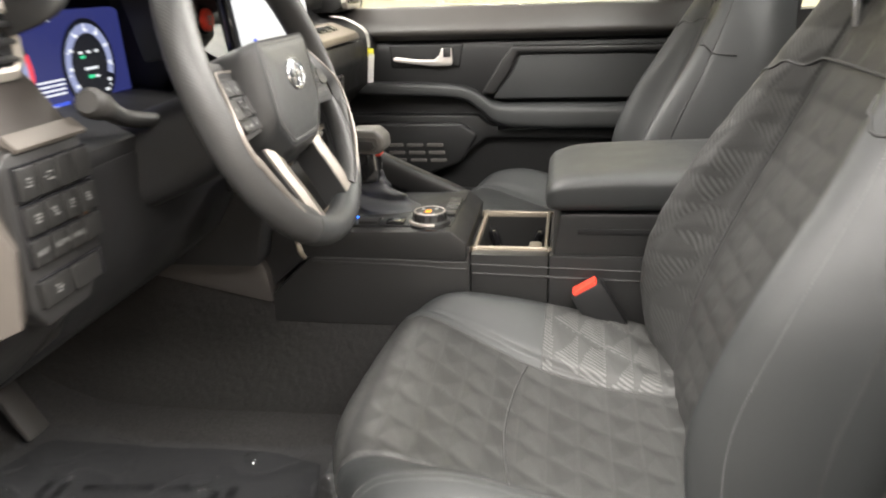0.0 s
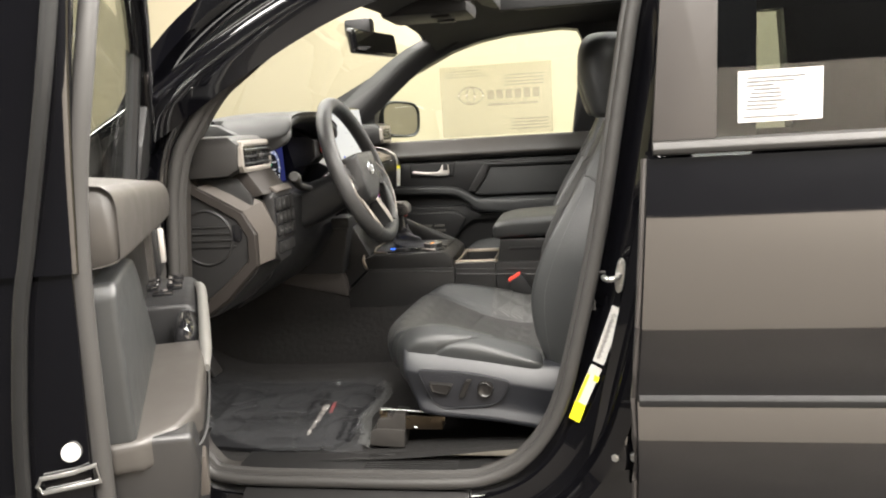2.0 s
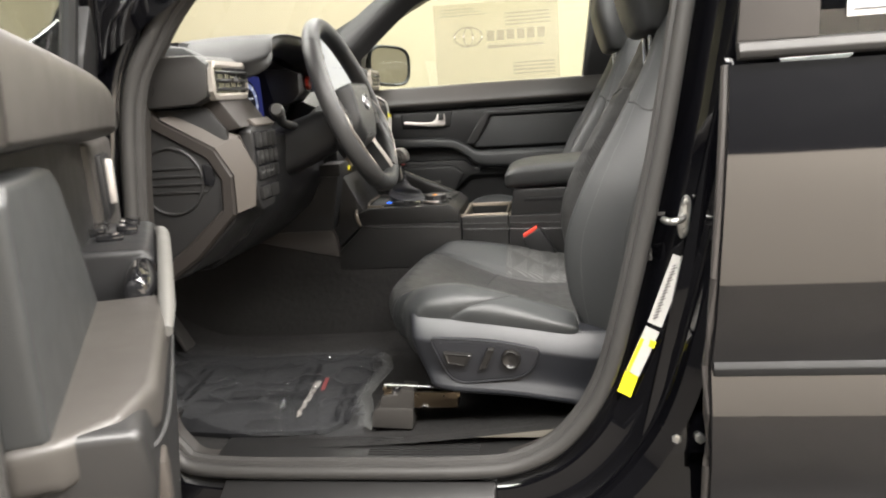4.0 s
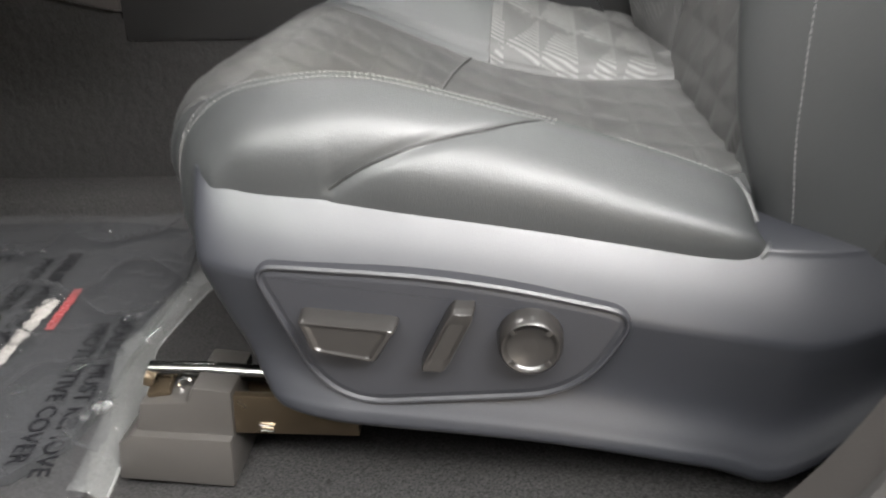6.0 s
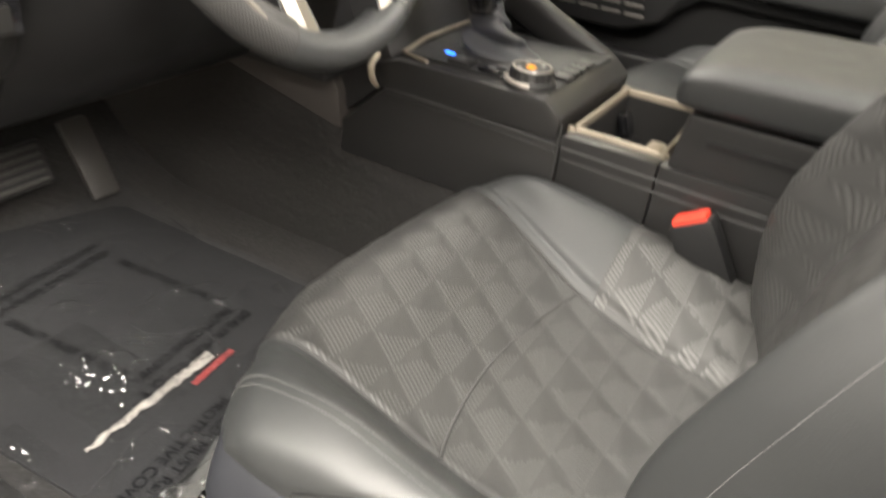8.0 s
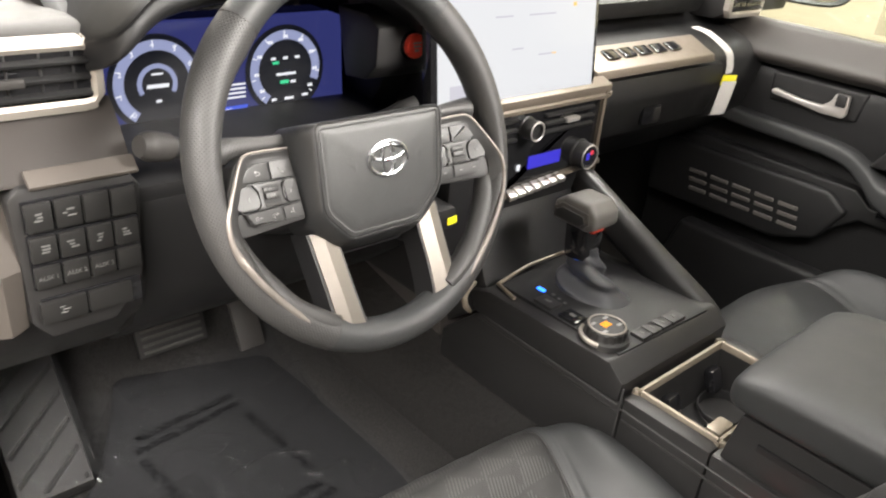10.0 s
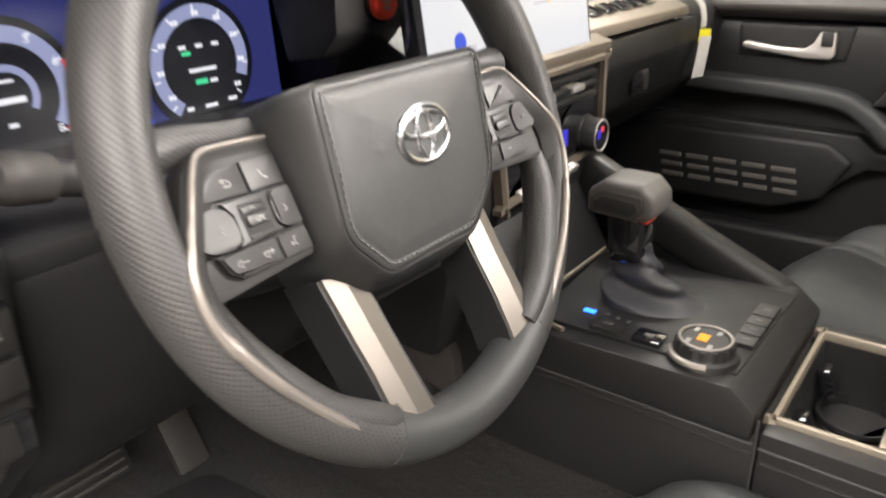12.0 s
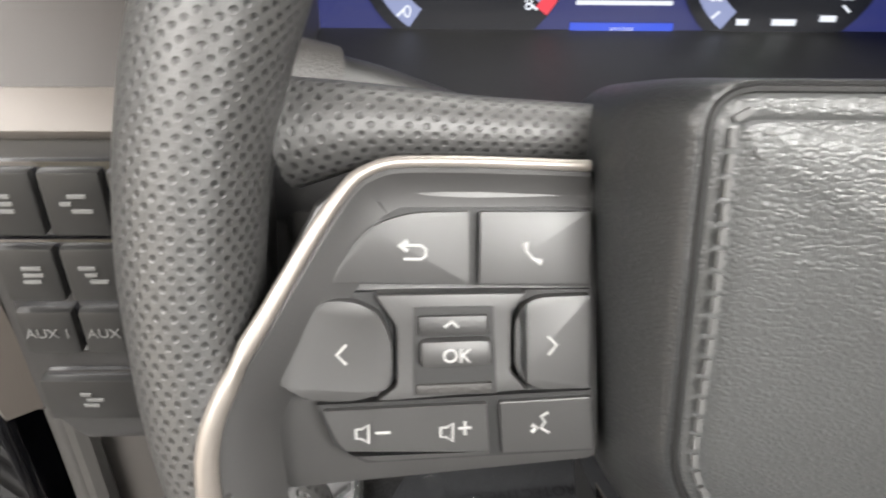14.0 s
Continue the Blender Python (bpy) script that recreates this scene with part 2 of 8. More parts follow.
def sheet(bm, g, closed_u=False, closed_v=False, caps=False):
    """A grid of quads with a map in metres along its middle lines."""
    nu, nv = g.shape[:2]
    uvl = bm.loops.layers.uv.verify()
    cu = np.r_[0, np.cumsum(np.linalg.norm(np.diff(np.r_[g[:, nv // 2], g[:1, nv // 2]], axis=0), axis=1))]
    cv = np.r_[0, np.cumsum(np.linalg.norm(np.diff(np.r_[g[nu // 2], g[nu // 2, :1]], axis=0), axis=1))]
    v = [[bm.verts.new(g[i, j]) for j in range(nv)] for i in range(nu)]
    for i in range(nu if closed_u else nu - 1):
        for j in range(nv if closed_v else nv - 1):
            f = bm.faces.new((v[i][j], v[(i + 1) % nu][j], v[(i + 1) % nu][(j + 1) % nv], v[i][(j + 1) % nv]))
            for loop, (a, b) in zip(f.loops, ((i, j), (i + 1, j), (i + 1, j + 1), (i, j + 1))):
                loop[uvl].uv = (cu[a], cv[b])
    if caps and closed_v:
        bm.faces.new(v[0][::-1])
        bm.faces.new(v[-1])
    return bm


def tube(bm, pts, r, n=10, closed=False, squash=1.0, flat_axis=None, dense=None):
    """A round bar along points; r may be a list."""
    p = catmull(pts, dense, closed) if dense else np.array(pts, float)
    k = len(p)
    rs = np.interp(np.linspace(0, 1, k), np.linspace(0, 1, len(r)), r) if isinstance(r, (list, tuple)) else [r] * k
    rings = []
    up = Vector((0, 0, 1)) if flat_axis is None else Vector(flat_axis)
    for i in range(k):
        a, c = p[(i - 1) % k] if closed or i else p[0], p[(i + 1) % k] if closed or i < k - 1 else p[-1]
        t = Vector(c - a).normalized()
        s = t.cross(up)
        s = s.normalized() if s.length > 1e-3 else t.orthogonal().normalized()
        w = s.cross(t).normalized()
        rings.append([Vector(p[i]) + (s * math.cos(q) + w * math.sin(q) * squash) * float(rs[i]) for q in (2 * math.pi * j / n for j in range(n))])
    return sheet(bm, np.array([[tuple(x) for x in ring] for ring in rings]), closed_u=closed, closed_v=True, caps=not closed)


def offset_loop(pts, d):
    """A closed loop of 2D points moved outwards by d."""
    p = np.array(pts, float)
    a = sum(p[i][0] * p[(i + 1) % len(p)][1] - p[(i + 1) % len(p)][0] * p[i][1] for i in range(len(p)))
    s = 1 if a > 0 else -1
    t = np.roll(p, -1, 0) - np.roll(p, 1, 0)
    n = np.stack([t[:, 1], -t[:, 0]], 1) * s
    return p + d * n / np.linalg.norm(n, axis=1)[:, None]


def stitches(bm, pts, step, length, r, lift=(0, 0, 0), side=(0, 0, 0)):
    """Short threads laid along a curve."""
    p = [Vector(q) for q in pts]
    acc, k = 0.0, 0
    for a, c in zip(p, p[1:]):
        d = (c - a).length
        while acc < d:
            t = (c - a).normalized()
            m = a + t * acc + Vector(lift)
            e = t * length / 2 + Vector(side)
            b = t.orthogonal().normalized() * r
            w = t.cross(b).normalized() * r
            q = [bm.verts.new(m - e + b), bm.verts.new(m - e + w), bm.verts.new(m - e - b), bm.verts.new(m - e - w),
                 bm.verts.new(m + e + b), bm.verts.new(m + e + w), bm.verts.new(m + e - b), bm.verts.new(m + e - w)]
            for i in range(4):
                j = (i + 1) % 4
                bm.faces.new((q[i], q[j], q[4 + j], q[4 + i]))
            bm.faces.new(q[3::-1])
            bm.faces.new(q[4:])
            acc += step
        acc -= d
    return bm


def bars(bm, origin, right, up, lines, r=0.0004):
    """Plain bars: rows of (x, y, width, height) on a plane."""
    o, e, u = Vector(origin), Vector(right).normalized(), Vector(up).normalized()
    n = e.cross(u) * r
    for x, y, w, h in lines:
        c = [o + e * x + u * y, o + e * (x + w) + u * y, o + e * (x + w) + u * (y + h), o + e * x + u * (y + h)]
        v = [bm.verts.new(q - n) for q in c] + [bm.verts.new(q + n) for q in c]
        bm.faces.new(v[3::-1])
        bm.faces.new(v[4:])
        for i in range(4):
            bm.faces.new((v[i], v[(i + 1) % 4], v[4 + (i + 1) % 4], v[4 + i]))
    return bm


# ---- the bay round the car ----
def slab(name, c, s, material, label, category, bev=0.0):
    return structure(name, box(bmesh.new(), c, s, bev), material, label, category)


slab("ground", (0, 0, -0.05), (14, 12, 0.1), "concrete", "grey sealed concrete floor under the vehicle", "floor")
slab("wall_north", (0, 3.05, 1.8), (14, 0.1, 3.6), "cream", "plain cream painted wall of the photo bay", "wall")
slab("wall_south", (3.85, -4.15, 0.78), (6.3, 0.1, 1.56), "taupe", "light taupe painted lower wall behind the car", "wall")
# unseen wall kept near black so jambs and door edges mirror dark
slab("wall_south_front", (-3.15, -4.15, 0.78), (7.7, 0.1, 1.56), "darkwall", "near-black unseen lower wall, put in to darken reflections in the black paint", "wall")
slab("wall_south_top", (0, -4.15, 2.58), (14, 0.1, 2.04), "darkwall", "near-black painted upper wall facing the open car door", "wall")
slab("wall_west", (-4.55, -0.6, 1.8), (0.1, 7.3, 3.6), "cream", "plain cream painted wall in front of the car", "wall")
slab("wall_east", (5.05, -0.6, 1.8), (0.1, 7.3, 3.6), "cream", "plain cream painted wall behind the car", "wall")
slab("ceiling", (0, -0.6, 3.65), (14, 7.3, 0.1), "ceil", "plain dark ceiling over the photo bay", "ceiling")

# ---- the body shell ----
OPEN = [(-0.388, 0.75), (-0.385, 1.0), (-0.355, 1.28), (-0.303, 1.388), (-0.223, 1.475), (-0.10, 1.55), (0.016, 1.598), (0.18, 1.645), (0.40, 1.672),
        (0.51, 1.668), (0.553, 1.62), (0.537, 1.51), (0.513, 1.365), (0.478, 1.161), (0.43, 0.946), (0.387, 0.798), (0.323, 0.704), (0.25, 0.66),
        (0.17, 0.648), (-0.02, 0.645), (-0.300, 0.648), (-0.364, 0.678)]
loop0 = catmull(OPEN, 160, True)


def ring_rows(loop, rows):
    """Rows of (outward offset, y) round a loop in the xz plane."""
    return np.array([[(x, y, z) for x, z in offset_loop(loop, d)] for d, y in rows])


def flange(loop, rows):
    """The same, with the flange of the rear pillar leaning forwards."""
    out = []
    for d, y in rows:
        lean = 0.40 * min(max(d, 0.036), 0.092) - 0.40 * 0.062
        out.append([(x, y - lean * min(1.0, max(0.0, (x0 - 0.36) / 0.05)) * min(1.0, max(0.0, (1.55 - z) / 0.1)), z) for (x, z), (x0, _) in zip(offset_loop(loop, d), loop)])
    return np.array(out)


side = thing("car_body_side", (0, -0.8, 0.4), "glossy black painted door opening of a large off-road car", "car body")
side["kind"] = "structure"
bm = bmesh.new()
sheet(bm, flange(loop0, [(0.008, -0.752), (0.024, -0.757), (0.036, -0.760), (0.041, -0.768), (0.070, -0.770), (0.088, -0.774), (0.097, -0.785), (0.102, -0.805), (0.130, -0.815)]), closed_v=True)
part("door_frame", bm, "paint", side, sharp=50)
bm = bmesh.new()
sheet(bm, ring_rows(loop0, [(-0.001, -0.703), (0.0, -0.72), (0.008, -0.752)]), closed_v=True)
part("opening_trim", bm, "lining", side, "matt black plastic lining of the opening", sharp=50)
bm = bmesh.new()
tube(bm, [(x, -0.768, z) for x, z in offset_loop(loop0, 0.004)], 0.0125, 10, closed=True, flat_axis=(0, 1, 0))
tube(bm, [(x, -0.752, z) for x, z in offset_loop(loop0, -0.006)], 0.011, 8, closed=True, flat_axis=(0, 1, 0))
part("weatherstrip", bm, "rubber", side, "black rubber door seal")
# rocker with a lower lip
bm = bmesh.new()
prism(bm, [(-0.835, 0.30), (-0.70, 0.30), (-0.70, 0.53), (-0.775, 0.555), (-0.815, 0.535), (-0.84, 0.46)], -1.0, 2.0, "x", 0.012)
part("rocker", bm, "paint", side)
# A-pillar outer skin beside the windscreen
bm = bmesh.new()
outer = [(-0.95, 1.13), (-0.62, 1.32), (-0.40, 1.440), (-0.20, 1.555), (0.0, 1.645), (0.2, 1.69), (0.45, 1.72), (0.7, 1.725)]
rows = []
for dx, y, dz in ((0.04, -0.795, -0.07), (0.01, -0.828, -0.03), (0.0, -0.824, -0.005), (-0.005, -0.79, 0.006), (-0.005, -0.72, 0.012)):
    rows.append([(x + dx, y, z + dz) for x, z in outer])
sheet(bm, surf(rows, 16, 40))
part("pillar_skin", bm, "paint", side, "black pillar and roof rail, glossy")
bm = bmesh.new()
tube(bm, [(x - 0.012, -0.772, z + 0.006) for x, z in outer], 0.007, 8, dense=40)
part("drip_moulding", bm, "rubber", side)
# front fender stub closing the shell ahead of the opening
bm = bmesh.new()
prism(bm, [(-1.6, 0.5), (-0.47, 0.5), (-0.47, 1.22), (-0.95, 1.25), (-1.6, 1.16)], -0.86, -0.78, "y", 0.02)
part("fender", bm, "paint", side)
# B-pillar lower filler behind the frame
bm = bmesh.new()
prism(bm, [(0.40, 0.5), (0.75, 0.5), (0.75, 1.70), (0.66, 1.70)], -0.782, -0.74, "y", 0.004)
part("pillar_inner", bm, "paint", side)

# scuff plates and sill
sill = thing("door_sill", (0, -0.7, 0.62), "black plastic sill plate with fine ribs", "sill plate")
sill["kind"] = "structure"
bm = bmesh.new()
prism(bm, [(-0.752, 0.640), (-0.735, 0.652), (-0.66, 0.656), (-0.635, 0.640), (-0.635, 0.60), (-0.752, 0.60)], -0.31, 0.335, "x", 0.006)
part("sill_plate", bm, "hard", sill)
bm = bmesh.new()
for i in range(7):
    box(bm, (0.075, -0.672 - 0.0085 * i, 0.6555 - 0.0004 * i), (0.20, 0.003, 0.004), 0.001)
part("rib_strip", bm, "hard", sill)
bm = bmesh.new()
prism(bm, [(-0.815, 0.600), (-0.80, 0.612), (-0.772, 0.628), (-0.765, 0.62), (-0.765, 0.57), (-0.815, 0.57)], -0.275, 0.205, "x", 0.003)
part("step_guard", bm, "hard", sill, "dark plastic outer step guard")

# floor, bulkhead, headliner, roof, screens
bm = bmesh.new()
floor_rows = []
for x, z in ((1.9, 0.66), (0.55, 0.665), (0.38, 0.675), (0.0, 0.640), (-0.45, 0.630), (-0.60, 0.65), (-0.72, 0.73), (-0.84, 0.88), (-0.90, 1.10)):
    floor_rows.append([(x, y, z + d) for y, d in ((-0.70, 0.02), (-0.655, 0.012), (-0.62, 0), (-0.4, 0), (-0.2, 0.005), (-0.13, 0.05), (0.13, 0.05), (0.2, 0.005), (0.4, 0), (0.62, 0), (0.70, 0.02))])
sheet(bm, surf(floor_rows, 70, 60))
structure("floor_carpet", bm, "carpet", "charcoal carpet over the car floor", "carpet")
bm = bmesh.new()
box(bm, (-0.97, 0, 0.95), (0.06, 1.56, 0.75))
structure("bulkhead", bm, "headliner", "dark lining behind the dashboard", "bulkhead")
# sunroof is assumed, cut in to let overhead fill light reach the cabin
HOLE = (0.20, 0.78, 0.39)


def pierced(bm, rows, nu, nv):
    """A curved sheet with the sunroof's opening left out."""
    sheet(bm, surf(rows, nu, nv))
    gone = [f for f in bm.faces if HOLE[0] < f.calc_center_median().x < HOLE[1] and abs(f.calc_center_median().y) < HOLE[2]]
    bmesh.ops.delete(bm, geom=gone, context="FACES")
    return bm


bm = pierced(bmesh.new(), [[(x, y, z - 0.05 * (abs(y) / 0.7) ** 3) for y in (-0.70, -0.5, -0.2, 0.2, 0.5, 0.70)] for x, z in ((-0.05, 1.655), (0.1, 1.70), (0.5, 1.73), (1.2, 1.73), (2.0, 1.70))], 60, 60)
structure("headliner", bm, "headliner", "black fabric headliner", "headliner")
bm = pierced(bmesh.new(), [[(x, y, z - 0.05 * (abs(y) / 0.7) ** 4) for y in (-0.76, -0.5, -0.2, 0.2, 0.5, 0.76)] for x, z in ((-0.10, 1.70), (0.1, 1.75), (0.5, 1.78), (1.2, 1.78), (2.1, 1.74))], 60, 60)
structure("roof", bm, "paint", "glossy black car roof", "roof")
sr = thing("sunroof", (0.49, 0, 1.73), "assumed tinted glass sunroof with a black frame, cut in for light", "sunroof")
sr["kind"] = "structure"
bm = bmesh.new()
for y in (-1, 1):
    box(bm, (0.49, y * 0.395, 1.745), (0.64, 0.05, 0.075), 0.008)
for x in (0.19, 0.79):
    box(bm, (x, 0, 1.745), (0.05, 0.74, 0.075), 0.008)
part("sunroof_frame", bm, "blacktrim", sr)
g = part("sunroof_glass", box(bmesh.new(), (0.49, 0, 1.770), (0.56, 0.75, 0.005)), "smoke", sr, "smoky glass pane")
g.visible_shadow = False
bm = bmesh.new()
box(bm, (2.05, 0, 1.15), (0.06, 1.56, 1.2))
structure("tailgate", bm, "headliner", "dark lined rear end of the cabin", "tailgate")
bm = bmesh.new()
sheet(bm, surf([[(x - 0.05 * (1 - (y / 0.72) ** 2), y, z) for y in (-0.72, -0.4, 0, 0.4, 0.72)] for x, z in ((-0.95, 1.14), (-0.5, 1.395), (-0.08, 1.625))], 14, 14))
ws = structure("windscreen", bm, "glass", "clear laminated windscreen", "windscreen")
ws.visible_shadow = False
bm = bmesh.new()
prism(bm, [(-1.9, 0.9), (-0.93, 1.22), (-0.93, 1.18), (-1.9, 0.8)], -0.80, 0.80, "y", 0.01)
structure("bonnet", bm, "paint", "glossy black bonnet", "bonnet")

# passenger side wall with window openings, cut out of one frame
WIN = [(-0.32, 1.285), (-0.308, 1.40), (-0.285, 1.462), (-0.15, 1.545), (0.0, 1.615), (0.10, 1.643), (0.21, 1.660), (0.40, 1.668), (0.455, 1.660), (0.470, 1.625), (0.455, 1.50), (0.425, 1.285)]
bm = bmesh.new()
win = np.array(WIN)
loop = [(x, z) for x, z in win]
big = [(-0.75, 1.20), (-0.70, 1.34), (-0.52, 1.45), (-0.22, 1.60), (0.0, 1.70), (0.10, 1.72), (0.21, 1.735), (0.40, 1.75), (0.50, 1.75), (0.62, 1.74), (0.60, 1.50), (0.57, 1.20)]
rows = [[(x, 0.70, z) for x, z in big], [(x, 0.668, z) for x, z in offset_loop(loop, 0.03)], [(x, 0.672, z) for x, z in offset_loop(loop, 0.004)], [(x, 0.72, z) for x, z in loop], [(x, 0.76, z) for x, z in offset_loop(loop, 0.02)], [(x, 0.80, z) for x, z in big]]
sheet(bm, np.array(rows), closed_v=True)
structure("passenger_side_frame", bm, "soft", "black window surround and pillar trim on the far side", "car body")
bm = bmesh.new()
prism(bm, [(0.57, 0.5), (0.95, 0.5), (0.95, 1.27), (0.74, 1.27), (0.76, 1.68), (0.60, 1.68)], 0.70, 0.80, "y")
prism(bm, [(0.95, 0.5), (1.95, 0.5), (1.95, 1.27), (0.95, 1.27)], 0.70, 0.80, "y")
prism(bm, [(1.19, 1.27), (1.95, 1.27), (1.95, 1.75), (1.15, 1.75)], 0.70, 0.80, "y")
prism(bm, [(0.60, 1.68), (1.70, 1.68), (1.70, 1.75), (0.60, 1.75)], 0.70, 0.80, "y")
prism(bm, [(-0.95, 0.5), (0.57, 0.5), (0.57, 1.25), (-0.95, 1.25)], 0.76, 0.82, "y")
structure("passenger_side_wall", bm, "soft", "dark lined far side of the cabin", "car body")
bm = bmesh.new()
prism(bm, [(x, z) for x, z in offset_loop(loop, 0.012)], 0.738, 0.742, "y")
g = structure("window_1", bm, "glass", "clear front passenger window, closed", "window")
g.visible_shadow = False
bm = bmesh.new()
prism(bm, [(0.73, 1.265), (1.21, 1.265), (1.18, 1.69), (0.75, 1.69)], 0.738, 0.742, "y")
g = structure("window_2", bm, "glass", "clear rear passenger window, closed", "window")
g.visible_shadow = False
# passenger A-pillar inner trim
bm = bmesh.new()
sheet(bm, surf([[(-0.44, 0.66, 1.30), (-0.30, 0.655, 1.41), (-0.12, 0.645, 1.555), (0.03, 0.63, 1.645)], [(-0.46, 0.63, 1.33), (-0.33, 0.625, 1.45), (-0.15, 0.615, 1.60), (0.0, 0.60, 1.68)], [(-0.53, 0.66, 1.37), (-0.40, 0.66, 1.48), (-0.2, 0.65, 1.62), (-0.02, 0.63, 1.70)]], 12, 20))
structure("pillar_trim", bm, "soft", "black padded windscreen pillar trim", "trim")
bm = bmesh.new()
sheet(bm, surf([[(-0.46, -0.70, 1.28), (-0.32, -0.70, 1.40), (-0.12, -0.69, 1.54), (0.05, -0.68, 1.62)], [(-0.50, -0.66, 1.31), (-0.35, -0.66, 1.42), (-0.15, -0.65, 1.555), (0.02, -0.64, 1.645)], [(-0.55, -0.69, 1.345), (-0.41, -0.69, 1.43), (-0.2, -0.68, 1.548), (-0.02, -0.66, 1.655)]], 12, 20))
structure("pillar_trim", bm, "soft", "black padded windscreen pillar trim", "trim")


# ---- seats ----
def quilted(name, q, mm, parent, upright=False, deep=0.0018):
    """A padded panel pressed into low slanting pyramids, some of whose faces are ribbed."""
    du, dv = np.linalg.norm(np.diff(q, axis=0), axis=2).mean(1).sum(), np.linalg.norm(np.diff(q, axis=1), axis=2).mean(0).sum()
    n, k = max(20, int(du / 0.0022)), max(20, int(dv / 0.0022))
    ui, vi = np.linspace(0, q.shape[0] - 1, n), np.linspace(0, q.shape[1] - 1, k)
    u0, v0 = np.minimum(ui.astype(int), q.shape[0] - 2), np.minimum(vi.astype(int), q.shape[1] - 2)
    fu, fv = (ui - u0)[:, None, None], (vi - v0)[None, :, None]
    P = (q[u0][:, v0] * (1 - fu) + q[u0 + 1][:, v0] * fu) * (1 - fv) + (q[u0][:, v0 + 1] * (1 - fu) + q[u0 + 1][:, v0 + 1] * fu) * fv
    run, across = (P[..., 2] if upright else P[..., 0]) / 0.036, P[..., 1] / 0.052
    lane = np.floor(run)
    b = run - lane
    a = np.mod(across + 0.37 * lane + 0.45 * b, 1.0)
    ax = np.where(np.mod(lane, 2) < 1, 0.25, 0.7)
    face = np.stack([a / ax, (1 - a) / (1 - ax), b / 0.4, (1 - b) / 0.6])
    h = face.min(0)
    rim = np.minimum(np.minimum(np.arange(n), np.arange(n)[::-1])[:, None], np.minimum(np.arange(k), np.arange(k)[::-1])[None, :])
    h = (h - 0.3) * deep * np.clip(rim / 5.0, 0, 1)
    P[..., 0 if upright else 2] += -h if upright else h
    ob = part(name, sheet(bmesh.new(), P), mm, parent, sharp=80)
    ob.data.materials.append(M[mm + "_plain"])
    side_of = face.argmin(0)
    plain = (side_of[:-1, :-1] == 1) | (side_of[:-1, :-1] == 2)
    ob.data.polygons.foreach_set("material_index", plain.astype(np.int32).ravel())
    return ob


